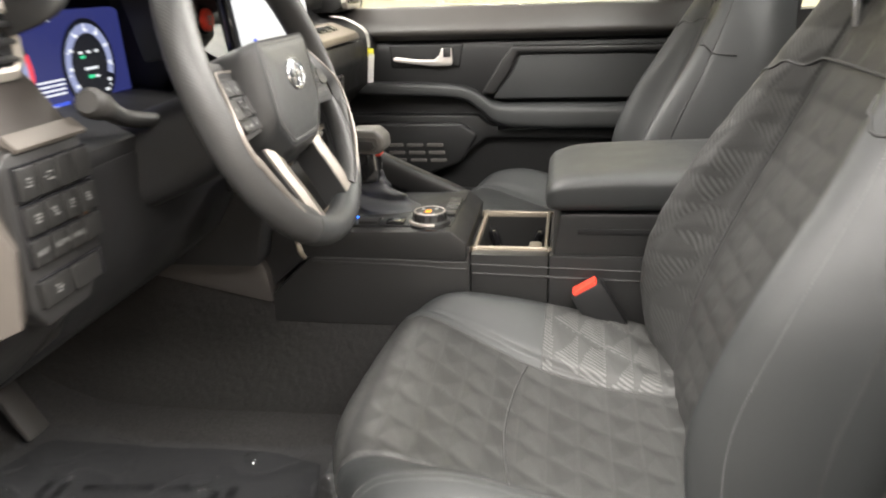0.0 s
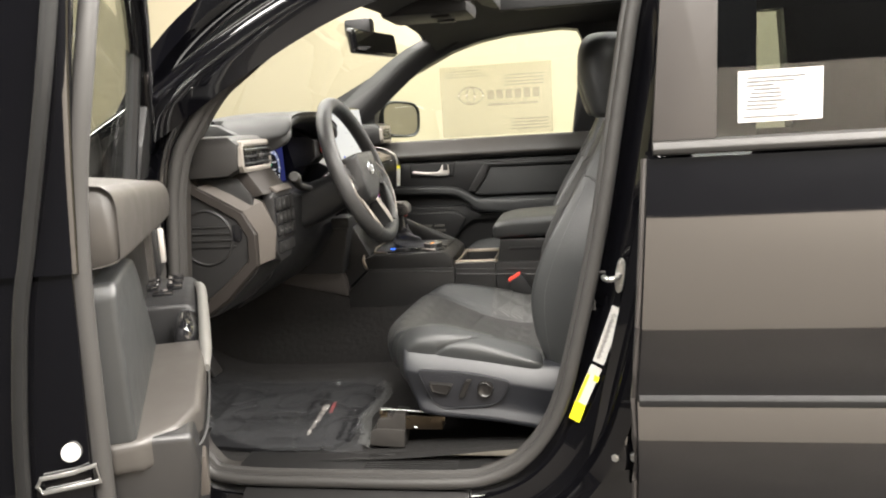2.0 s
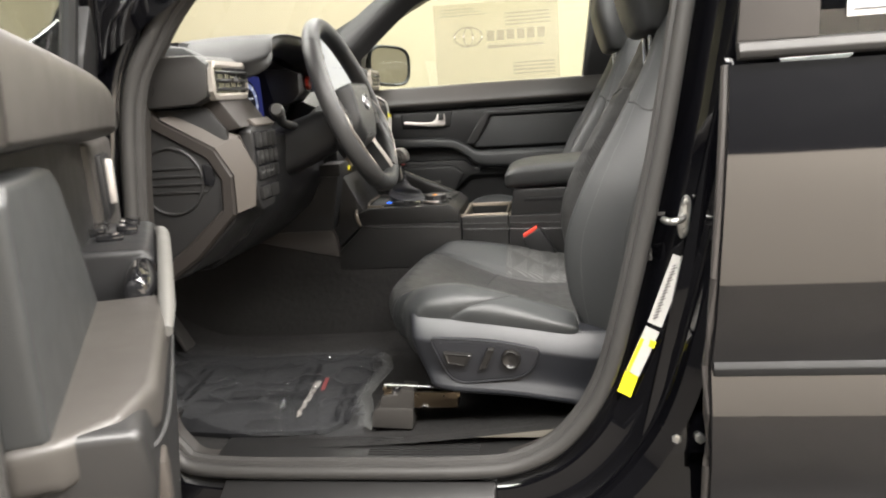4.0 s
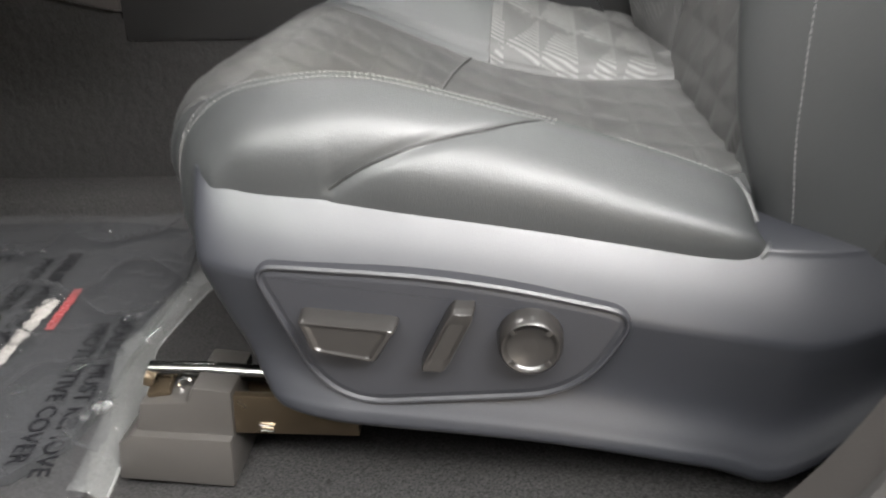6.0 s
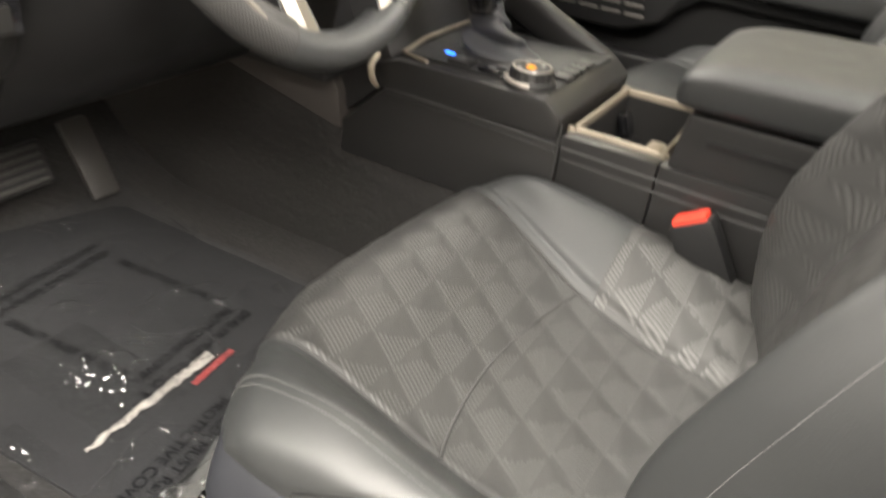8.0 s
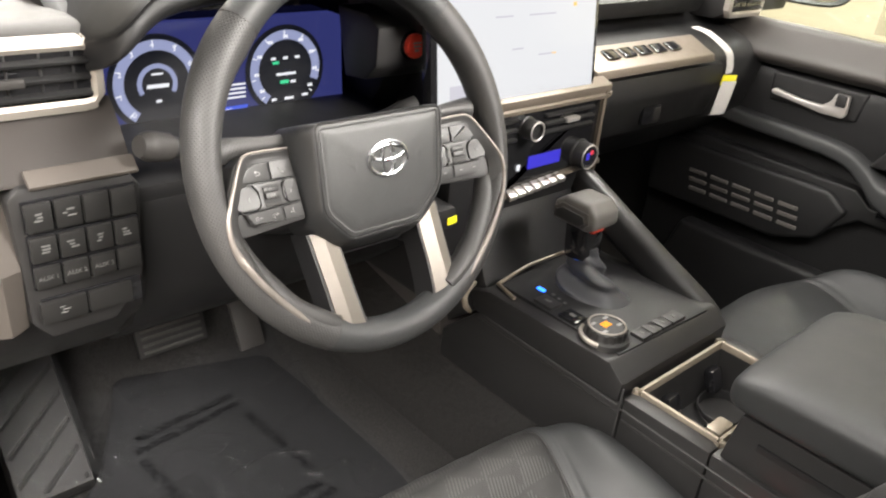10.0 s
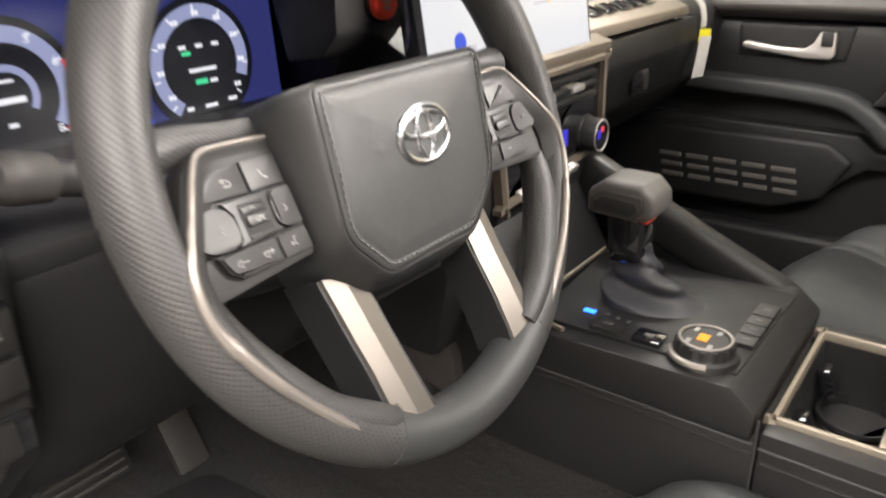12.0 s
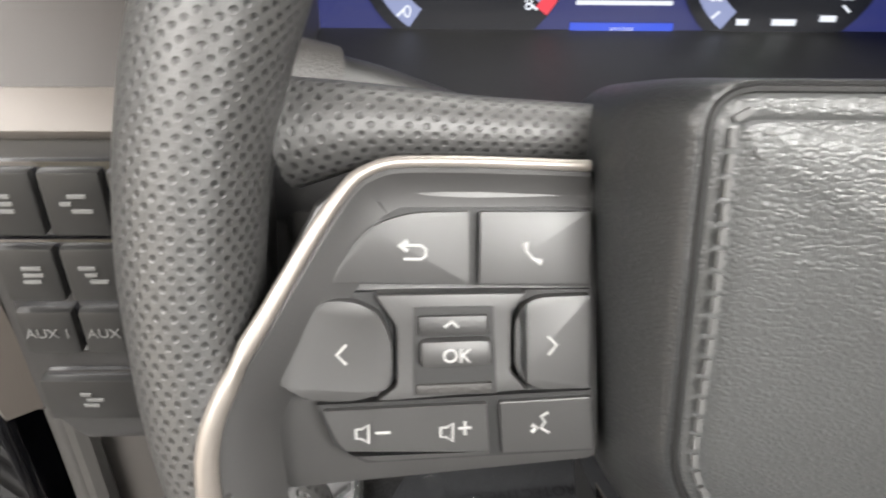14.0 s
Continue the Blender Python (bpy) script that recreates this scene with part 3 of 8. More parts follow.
def seat(name, yc, flip, label, simple=False):
    """A front seat round the lateral centre yc; flip = -1 puts the outer side to the passenger door."""
    s = thing(name, (0.2, yc, 0.66), label, "car seat", "front seats")

    def Y(d):
        return yc + flip * d

    # cushion: rows front to back; each across: outer side, bolster, valley, centre, inner bolster
    def row(x, c, ob, ib, skirt, si, w=1.0, push=0.0):
        up = 0.012 * min(1.0, max(0.0, x / 0.06)) * min(1.0, max(0.0, (0.40 - x) / 0.1))
        return [(x + push, Y(-0.2525 * w), skirt - 0.010), (x + push, Y(-0.2525 * w), skirt * 0.6 + ob * 0.4), (x, Y(-0.2370 * w), ob - 0.010), (x, Y(-0.206 * w), ob), (x, Y(-0.168 * w), ob * 0.5 + c * 0.5),
                (x, Y(-0.144 * w), c + 0.003), (x, Y(-0.06), c), (x, Y(0.03), c), (x, Y(si * w), c + 0.004), (x, Y((si + 0.025) * w), (ib + c) / 2 + 0.002),
                (x, Y(max(si + 0.05, 0.222) * w), ib + up), (x, Y(0.260 * w), ib + up - 0.010), (x + push, Y(0.276 * w), (skirt + ib) / 2), (x + push, Y(0.266 * w), skirt)]

    def bowed(r, k):
        out = []
        for x, y, z in r:
            d = (y - yc) * flip
            e = min(1.0, max(0.0, (abs(d) - (0.08 if d < 0 else 0.16)) / 0.11))
            lead = 0.025 * min(1.0, k / 0.055) * (1 - e * e * (3 - 2 * e))
            out.append((x - lead + k * (1.0 if d < 0 else 0.35) * abs(d / 0.262) ** 2.6, y, z))
        return out

    rows = [row(0.045, 0.775, 0.775, 0.775, 0.755, 0.20, 0.80, 0.03), row(0.005, 0.80, 0.80, 0.80, 0.78, 0.20, 0.85, 0.03), row(-0.014, 0.84, 0.842, 0.842, 0.826, 0.20, 0.92, 0.02), row(-0.006, 0.876, 0.886, 0.882, 0.866, 0.20, 0.975, 0.01),
            row(0.022, 0.894, 0.913, 0.902, 0.876, 0.197, 0.99, 0.004), row(0.07, 0.892, 0.924, 0.908, 0.878, 0.182, 1.0, 0.0), row(0.13, 0.872, 0.926, 0.906, 0.872, 0.160), row(0.20, 0.848, 0.911, 0.895, 0.860, 0.138),
            row(0.28, 0.836, 0.889, 0.88, 0.848, 0.116), row(0.345, 0.838, 0.866, 0.872, 0.838, 0.102, 0.995), row(0.372, 0.840, 0.846, 0.868, 0.832, 0.096, 0.96), row(0.46, 0.845, 0.846, 0.865, 0.830, 0.085, 0.95)]
    rows = [bowed(r, k) for r, k in zip(rows, (0.06, 0.07, 0.066, 0.058, 0.048, 0.034, 0.018, 0.008, 0, 0, 0, 0))]
    rows = [[(x + 0.008 * (i < 5), y, z) for x, y, z in r] for i, r in enumerate(rows)]
    NU = 150
    g = surf(rows, NU, 131)

    def crease(x):
        """Grid line of the slanting fold on the outer bolster at a length x."""
        return 3 + 26 * max(0.0, min(1.0, (x - 0.127) / 0.123)) ** 0.9

    if not simple:
        # the two leaves of the outer bolster swell on either side of the fold
        for i in range(NU):
            for j in range(31):
                x = g[i, j, 0]
                if i < 40 or x > 0.37:
                    continue
                jc = crease(x)
                if x < 0.127:
                    d = math.sin(math.pi * min(1, j / 30)) * min(1, max(0, (x - 0.03) / 0.06)) * 0.0028
                elif j > jc:
                    d = math.sin(math.pi * (j - jc) / max(1, 30.5 - jc)) * 0.0028 * min(1, (30 - jc) / 18)
                else:
                    d = math.sin(math.pi * (jc - j) / (jc + 0.5)) ** 0.7 * 0.0034 * min(1, jc / 12) * min(1, (0.372 - x) / 0.03)
                g[i, j, 1] -= flip * d
                g[i, j, 2] += d * 0.35
                g[i, j, 1] += flip * 0.0022 * math.exp(-((j - jc) / 1.1) ** 2) * (x > 0.127) * (x < 0.26)

    # split across the grid: outer bolster, centre panel, inner bolster, whose rear half is quilted like the centre
    iw = 96
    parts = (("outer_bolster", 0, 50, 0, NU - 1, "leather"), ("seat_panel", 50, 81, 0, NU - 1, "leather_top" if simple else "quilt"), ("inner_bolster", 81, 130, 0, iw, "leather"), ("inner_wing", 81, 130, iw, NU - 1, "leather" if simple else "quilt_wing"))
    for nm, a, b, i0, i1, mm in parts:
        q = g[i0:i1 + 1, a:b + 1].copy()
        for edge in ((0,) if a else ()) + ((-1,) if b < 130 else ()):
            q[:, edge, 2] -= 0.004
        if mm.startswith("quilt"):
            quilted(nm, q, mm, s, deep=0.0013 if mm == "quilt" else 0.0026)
        else:
            part(nm, sheet(bmesh.new(), q), mm, s, sharp=70)

    def G(x, j):
        """The cushion's surface at a length x along its grid line j (fractions allowed)."""
        j0 = int(j)
        f = j - j0
        col = g[38:, j0] * (1 - f) + g[38:, min(130, j0 + 1)] * f
        k = col[:, 0].argsort()
        return np.array([x, np.interp(x, col[k, 0], col[k, 1]), np.interp(x, col[k, 0], col[k, 2])])

    # cross seam sunk as a dark welt
    bm = bmesh.new()
    pts = [tuple(G(0.190 - 0.024 * (1 - ((j - 65.5) / 16) ** 2), j) + np.array((0, 0, 0.0002))) for j in range(50, 82, 2)]
    tube(bm, pts, 0.0014, 6, dense=50)
    part("cross_seam", bm, "thread", s)
    for a in (50, 81):
        bm = bmesh.new()
        tube(bm, [tuple(g[i, a] + np.array((0, 0, -0.003))) for i in range(30, NU - 3, 3)], 0.0016, 6)
        part("seam", bm, "thread", s)
    bm = bmesh.new()
    tube(bm, [tuple(g[iw, j] + np.array((0, 0, -0.0003))) for j in range(81, 126, 2)], 0.0010, 6)
    part("wing_seam", bm, "thread", s)
    if not simple:
        # twin stitch rows along the ridge of the outer bolster
        for j in (27.0, 29.4):
            bm = bmesh.new()
            line = [g[i, int(j)] * (1 - j % 1) + g[i, int(j) + 1] * (j % 1) for i in range(33, 58)]
            line += [G(x, j) for x in np.linspace(line[-1][0] + 0.003, 0.248, 44)]
            stitches(bm, line, 0.0033, 0.0022, 0.00028, (0, -0.0002, 0.0005))
            part("stitching", bm, "stitch", s, "pale grey stitching")
        bm = bmesh.new()
        stitches(bm, [G(x, 30) for x in np.linspace(0.285, 0.352, 20)], 0.0033, 0.0022, 0.00028, (0, 0, 0.0005))
        part("stitching", bm, "stitch", s, "pale grey stitching")
        bm = bmesh.new()
        tube(bm, [tuple(G(x, crease(x)) + np.array((0, -0.0003 * flip, 0.0001))) for x in np.linspace(0.129, 0.248, 30)], [0.0008, 0.0011, 0.0010, 0.0004], 6)
        part("crease_seam", bm, "blacktrim", s)
        bm = bmesh.new()
        tube(bm, [tuple(G(0.360 - 0.010 * ((j - 16) / 14) ** 2, j)) for j in range(3, 31, 3)], 0.0022, 8, dense=30)
        part("end_piping", bm, "leather", s, "rounded leather piping")

    # backrest: rows from bottom to top along a lean of about 20 degrees
    def brow(h, w, t, bol, push=0.0, mid=0.0):
        x0, z0 = 0.40 + h * 0.235, 0.84 + h
        if h > 0.42:
            x0 += (h - 0.42) * 0.05
        f = x0 - push
        return [(f + t, Y(-w), z0 - 0.02), (f + t * 0.55, Y(-w - 0.016), z0), (f + t * 0.12, Y(-w - 0.008), z0), (f - bol, Y(-w + 0.025), z0 + 0.004), (f - bol * 0.92, Y(-w + 0.055), z0 + 0.004), (f - mid, Y(-w + 0.10), z0),
                (f + 0.004 - mid, Y(-0.06), z0), (f + 0.004 - mid, Y(0.04), z0), (f - mid, Y(w - 0.115), z0), (f - bol * 0.92, Y(w - 0.07), z0 + 0.004), (f - bol, Y(w - 0.04), z0 + 0.004), (f + t * 0.12, Y(w - 0.008), z0), (f + t * 0.55, Y(w), z0), (f + t, Y(w - 0.016), z0 - 0.02)]

    rows = [brow(-0.06, 0.22, 0.10, 0.0), brow(0.0, 0.242, 0.13, 0.034, 0.0, 0.026), brow(0.07, 0.250, 0.14, 0.070, 0.0, 0.034), brow(0.16, 0.250, 0.14, 0.080, 0.012, 0.022), brow(0.26, 0.245, 0.13, 0.070, 0.008, 0.012), brow(0.36, 0.222, 0.12, 0.046, 0.0, 0.005),
            brow(0.45, 0.185, 0.10, 0.02), brow(0.51, 0.150, 0.09, 0.01), brow(0.545, 0.125, 0.075, 0.0), brow(0.555, 0.09, 0.05, -0.02)]
    g2 = surf(rows, 80, 131)
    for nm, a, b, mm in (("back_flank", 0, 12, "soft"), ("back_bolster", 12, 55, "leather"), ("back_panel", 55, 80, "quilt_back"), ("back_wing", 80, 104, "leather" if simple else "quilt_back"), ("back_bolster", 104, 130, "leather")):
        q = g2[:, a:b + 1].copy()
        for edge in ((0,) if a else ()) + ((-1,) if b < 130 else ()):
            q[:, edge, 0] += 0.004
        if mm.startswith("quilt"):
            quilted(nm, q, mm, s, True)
        else:
            part(nm, sheet(bmesh.new(), q), mm, s, sharp=60)
    bm = bmesh.new()
    sheet(bm, np.array([g2[:, 130], g2[:, 0]]))
    part("back_shell", bm, "soft", s)
    for a in (12, 21, 55, 80, 104):
        bm = bmesh.new()
        tube(bm, [tuple(g2[i, a] + np.array((0.003, 0, 0))) for i in range(6, 70, 2)], 0.0016, 6)
        part("seam", bm, "thread", s)
    bm = bmesh.new()
    i = 46
    tube(bm, [tuple(g2[i + int(5 * math.sin(math.pi * (j - 20) / 90)), j] + np.array((-0.0005, 0, 0))) for j in range(18, 113, 3)], 0.0018, 6, dense=60)
    part("shoulder_seam", bm, "thread", s)
    for a in () if simple else (27,):
        bm = bmesh.new()
        stitches(bm, [g2[i, a] for i in range(8, 66)], 0.0036, 0.0023, 0.00028, (-0.0006, -0.0004 * flip, 0))
        part("stitching", bm, "stitch", s, "pale grey stitching along the bolster")
    # headrest
    def hrow(h, w, d, x):
        z = 1.355 + h
        return [(x + d, Y(-w * 0.7), z), (x + d * 0.4, Y(-w), z), (x, Y(-w * 0.8), z), (x - 0.006, Y(0), z), (x, Y(w * 0.8), z), (x + d * 0.4, Y(w), z), (x + d, Y(w * 0.7), z), (x + d * 1.1, Y(0), z)]
    rows = [hrow(0.0, 0.10, 0.045, 0.492), hrow(0.012, 0.125, 0.06, 0.482), hrow(0.06, 0.135, 0.075, 0.466), hrow(0.11, 0.132, 0.085, 0.455), hrow(0.155, 0.12, 0.085, 0.46), hrow(0.178, 0.095, 0.065, 0.475), hrow(0.184, 0.05, 0.03, 0.50)]
    part("headrest", sheet(bmesh.new(), surf(rows, 40, 48, closed_v=True), closed_v=True, caps=True), "leather_top", s, sharp=70)
    for d in (-0.05, 0.05):
        part("headrest_post", tube(bmesh.new(), [(0.515, Y(d), 1.30), (0.512, Y(d), 1.38)], 0.006, 10), "chrome", s)
    return s, g, g2


def quilt_material(name, turn, tone, ribs, contrast=(0.6, 1.7)):
    """Perforated leather, plain or with fine raised ribs, drawn in the plane that turn lays flat."""
    m = mat(name, (tone, tone, tone * 0.98), 0.48, spec=0.45, bump=0.3, bscale=800, kind="edge")
    if not ribs:
        return m
    nt = m.node_tree
    b = nt.nodes["Principled BSDF"]
    tc = nt.nodes.new("ShaderNodeTexCoord")
    flat, spin = nt.nodes.new("ShaderNodeMapping"), nt.nodes.new("ShaderNodeMapping")
    flat.inputs["Rotation"].default_value = turn
    spin.inputs["Rotation"].default_value = (0, 0, radians(ribs))
    nt.links.new(tc.outputs["Object"], flat.inputs[0])
    nt.links.new(flat.outputs[0], spin.inputs[0])
    w = nt.nodes.new("ShaderNodeTexWave")
    w.inputs["Scale"].default_value = 78.0
    w.inputs["Distortion"].default_value = 0.15
    nt.links.new(spin.outputs[0], w.inputs[0])
    # ribs also alternate a darker and a paler tone
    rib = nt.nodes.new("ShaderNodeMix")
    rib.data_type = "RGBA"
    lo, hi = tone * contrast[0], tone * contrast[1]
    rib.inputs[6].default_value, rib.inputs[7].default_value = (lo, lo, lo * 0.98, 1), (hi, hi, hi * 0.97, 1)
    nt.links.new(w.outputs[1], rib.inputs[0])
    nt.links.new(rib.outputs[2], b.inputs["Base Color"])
    b2 = nt.nodes.new("ShaderNodeBump")
    b2.inputs["Strength"].default_value, b2.inputs["Distance"].default_value = 0.35, 0.0008
    nt.links.new(w.outputs[1], b2.inputs["Height"])
    nt.links.new(b2.outputs[0], b.inputs["Normal"])
    return m


# one leather in two tones: the wing's sheen is painted in as paler ribs
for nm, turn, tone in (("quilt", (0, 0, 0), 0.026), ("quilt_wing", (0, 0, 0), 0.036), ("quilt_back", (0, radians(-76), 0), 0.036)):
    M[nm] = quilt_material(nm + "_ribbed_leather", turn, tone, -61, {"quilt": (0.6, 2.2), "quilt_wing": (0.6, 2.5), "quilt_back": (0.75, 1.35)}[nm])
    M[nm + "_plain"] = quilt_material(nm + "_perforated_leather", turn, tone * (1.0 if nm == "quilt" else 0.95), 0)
YC = -0.375
dseat, _, _ = seat("car_seat", YC, 1, "black leather driver seat with quilted perforated centre panels")
seat("car_seat", 0.40, -1, "black leather front passenger seat with quilted centre", simple=True)

# side shield of the driver seat
def shield_rows():
    top = [(0.056, 0.887), (0.09, 0.880), (0.144, 0.876), (0.242, 0.862), (0.338, 0.846), (0.385, 0.8425), (0.43, 0.842)]
    bot = [(0.098, 0.737), (0.125, 0.7345), (0.16, 0.7305), (0.247, 0.7225), (0.336, 0.708), (0.378, 0.700), (0.43, 0.735)]
    rows = []
    for f, y in ((-0.035, -0.555), (-0.03, -0.60), (0.0, -0.6225), (0.04, -0.6275), (0.16, -0.6385), (0.27, -0.6465), (0.32, -0.6485), (0.38, -0.6470), (0.58, -0.6415), (0.72, -0.6410), (0.84, -0.6480), (0.89, -0.6510), (0.94, -0.6500), (0.985, -0.640), (1.0, -0.61)):
        rows.append([((a[0] * (1 - f) + b[0] * f) - (0.012 * math.sin(math.pi * min(1, max(0, f))) if i == 0 else 0), y + (0.008 if i in (0, 6) else 0), a[1] * (1 - f) + b[1] * f) for i, (a, b) in enumerate(zip(top, bot))])
    # front edge turns in round the cushion
    return [[(r[0][0] + 0.012, r[0][1] + 0.07, r[0][2] - 0.012)] + [(r[0][0] - 0.002, r[0][1] + 0.02, r[0][2] - 0.006)] + r for r in rows]


part("side_shield", sheet(bmesh.new(), surf(shield_rows(), 90, 80)), "shield", dseat, "grained blue-black plastic seat side shield", sharp=60)
PANEL = [(0.0895, 0.8415), (0.20, 0.8350), (0.2885, 0.8150), (0.262, 0.7665), (0.125, 0.7555)]


def rounded(pts, rad, n=9):
    """A polygon with its corners turned into arcs, as an even loop of points."""
    out = []
    for i, p in enumerate(pts):
        a, c, p = Vector(pts[i - 1]), Vector(pts[(i + 1) % len(pts)]), Vector(p)
        r = rad[i] if isinstance(rad, (list, tuple)) else rad
        u, w = (a - p).normalized(), (c - p).normalized()
        e1, e2 = p + u * r, p + w * r
        out += [tuple(e1 * (1 - t) ** 2 + p * 2 * t * (1 - t) + e2 * t * t) for t in np.linspace(0, 1, n)]
    return np.array(out)


loopP = rounded(PANEL, [0.012, 0.05, 0.014, 0.03, 0.034])
bm = bmesh.new()
sheet(bm, np.array([[(x, y, z) for x, z in offset_loop(loopP, d)] for d, y in ((0.0038, -0.643), (0.0026, -0.6496), (0.0014, -0.6510), (0.0004, -0.6508), (-0.0006, -0.6490), (-0.0016, -0.6490), (-0.0030, -0.6498), (-0.0045, -0.6498))]), closed_v=True)
v = [bm.verts.new((x, -0.6498, z)) for x, z in offset_loop(loopP, -0.0045)]
bm.faces.new(v)
panel = part("switch_panel", bm, "panel", dseat, "matte grey seat control panel", sharp=30)


def lever(name, corners, base, tip, shrink, material="switch"):
    bm = bmesh.new()
    c = np.mean(corners, 0)
    loop = catmull(corners, 40, True)
    rows = []
    for f, y in ((1.06, base), (1.04, base - (base - tip) * 0.5), (1.0, tip + 0.001), (0.95, tip), (0.86, tip), (shrink, tip + 0.0012), (shrink - 0.06, tip + 0.0014)):
        rows.append([(c[0] + (x - c[0]) * f, y, c[1] + (z - c[1]) * f) for x, z in loop])
    sheet(bm, np.array(rows), closed_v=True)
    bm.faces.new([bm.verts.new(p) for p in rows[-1]])
    return part(name, bm, material, panel, sharp=40)


def tight(corners, r=0.25):
    out = []
    n = len(corners)
    for i, p in enumerate(corners):
        a, b = np.array(corners[i - 1]), np.array(corners[(i + 1) % n])
        p = np.array(p)
        out += [tuple(p + (a - p) * r), tuple(p + (a - p) * r * 0.35), tuple(p + (b - p) * r * 0.35), tuple(p + (b - p) * r)]
    return out


lever("slide_switch", tight([(0.1140, 0.8180), (0.165, 0.8130), (0.153, 0.793), (0.1195, 0.7995)], 0.20), -0.645, -0.664, 0.80)
lever("recline_switch", tight([(0.1935, 0.823), (0.2065, 0.8225), (0.1895, 0.786), (0.1760, 0.7865)], 0.34), -0.645, -0.662, 0.66)
bm = bmesh.new()
ang = [2 * math.pi * i / 48 for i in range(48)]
prof = [(0.0205, -0.645), (0.0195, -0.6465), (0.0178, -0.6463), (0.0172, -0.655), (0.0165, -0.6605), (0.0150, -0.662), (0.0135, -0.6615), (0.0128, -0.6605), (0.0118, -0.6598), (0.004, -0.6590)]
sheet(bm, np.array([[(0.2345 + r * math.cos(a), y, 0.8022 + r * math.sin(a)) for a in ang] for r, y in prof]), closed_v=True)
bm.faces.new([bm.verts.new((0.2345 + 0.004 * math.cos(a), -0.6590, 0.8022 + 0.004 * math.sin(a))) for a in ang])
knob = part("lumbar_knob", bm, "switch", panel, "round lumbar control button")
bm = bmesh.new()
for a in (45, 135, 225, 315):
    box(bm, (0.2345 + 0.0130 * math.cos(radians(a)), -0.6615, 0.8022 + 0.0130 * math.sin(radians(a))), (0.003, 0.0012, 0.003), 0.0004, pose(0, 0, 0, 0, -a, 0))
part("arrow_mark", bm, "switch", knob)

# seat rail, cover and bracket
bm = bmesh.new()
prism(bm, [(-0.597, 0.686), (-0.560, 0.686), (-0.560, 0.716), (-0.566, 0.716), (-0.566, 0.694), (-0.591, 0.694), (-0.591, 0.717), (-0.597, 0.717)], 0.02, 0.125, "x", 0.001)
part("seat_rail", bm, "brass", dseat, "brown plated steel seat rail")
bm = bmesh.new()
tube(bm, [(0.058, -0.5978, 0.690), (0.058, -0.5978, 0.694), (0.067, -0.5978, 0.693), (0.067, -0.5978, 0.689)], 0.0008, 6, closed=True)
part("rail_slot", bm, "chrome", dseat)
bm = bmesh.new()
prism(bm, [(-0.046, 0.650), (0.036, 0.645), (0.039, 0.686), (-0.030, 0.689), (-0.040, 0.682)], -0.606, -0.548, "y", 0.0025)
prism(bm, [(-0.030, 0.684), (0.0395, 0.682), (0.043, 0.722), (0.016, 0.725), (0.011, 0.713), (-0.022, 0.711)], -0.600, -0.552, "y", 0.003)
part("rail_cover", bm, "covergrey", dseat, "dark plastic rail end cover with a step")
bm = bmesh.new()
tube(bm, [(-0.020, -0.578, 0.724), (0.02, -0.576, 0.7225), (0.09, -0.572, 0.716)], 0.0058, 14)
part("slide_bar", bm, "darkchrome", dseat, "shiny steel slide bar")
bm = bmesh.new()
box(bm, (-0.012, -0.582, 0.715), (0.016, 0.022, 0.005), 0.0015, pose(0, 0, 0, 8, -10, 6))
box(bm, (-0.018, -0.586, 0.722), (0.007, 0.010, 0.007), 0.0015, pose(0, 0, 0, 0, 20, 12))
part("latch", bm, "brass", dseat, "small plated latch piece")
bm = bmesh.new()
tube(bm, [(0.006 + 0.005 * math.cos(t), -0.585, 0.716 + 0.006 * math.sin(t)) for t in np.linspace(0, 5, 12)], 0.0012, 6)
part("spring_end", bm, "chrome", dseat)

# seat belt buckle
buckle = thing("belt_buckle", (0.30, -0.13, 0.85), "black seat belt buckle with red release button", "buckle")
mb = Matrix.Translation((0.284, -0.138, 0.900)) @ pose(0, 0, 0, 0, -32, 0)
b = bmesh.new()
box(b, (0, 0, 0), (0.050, 0.030, 0.082), 0.007)
b.transform(mb)
part("buckle_body", b, "soft", buckle)
b = bmesh.new()
box(b, (0.0, 0, 0.041), (0.038, 0.023, 0.010), 0.003)
b.transform(mb)
part("release_button", b, "red", buckle, "bright red release button")
b = bmesh.new()
box(b, (0, 0, -0.06), (0.034, 0.012, 0.07), 0.003)
b.transform(mb)
part("buckle_stalk", b, "soft", buckle)


# ---- dashboard ----
dash = thing("dashboard", (-0.4, 0, 0.95), "black dashboard with satin silver trims and lit displays", "dashboard")


def dpart(name, pts, a, b, material, axis="y", bev=0.006, label="", parent=None):
    return part(name, prism(bmesh.new(), pts, a, b, axis, bev), material, parent or dash, label)


# top pad, rising to a hood over the instruments
def top_z(y):
    return 1.325 + 0.085 * max(0.0, 1 - abs((y + 0.375) / 0.21) ** 4)


rows = []
for y in (-0.72, -0.62, -0.585, -0.56, -0.50, -0.375, -0.25, -0.19, -0.165, -0.12, 0.15, 0.45, 0.71):
    t = top_z(y)
    e = -0.20 if -0.585 < y < -0.165 else -0.34
    rows.append([(-0.96, y, 1.22), (-0.8, y, 1.275), (-0.6, y, 1.30 + (t - 1.325) * 0.6), (-0.42, y, t), (e - 0.02, y, t + 0.004), (e, y, t - 0.004), (e - 0.004, y, t - 0.024), (e - 0.06, y, t - 0.034)])
part("top_pad", sheet(bmesh.new(), surf(rows, 90, 40)), "soft", dash, sharp=50)
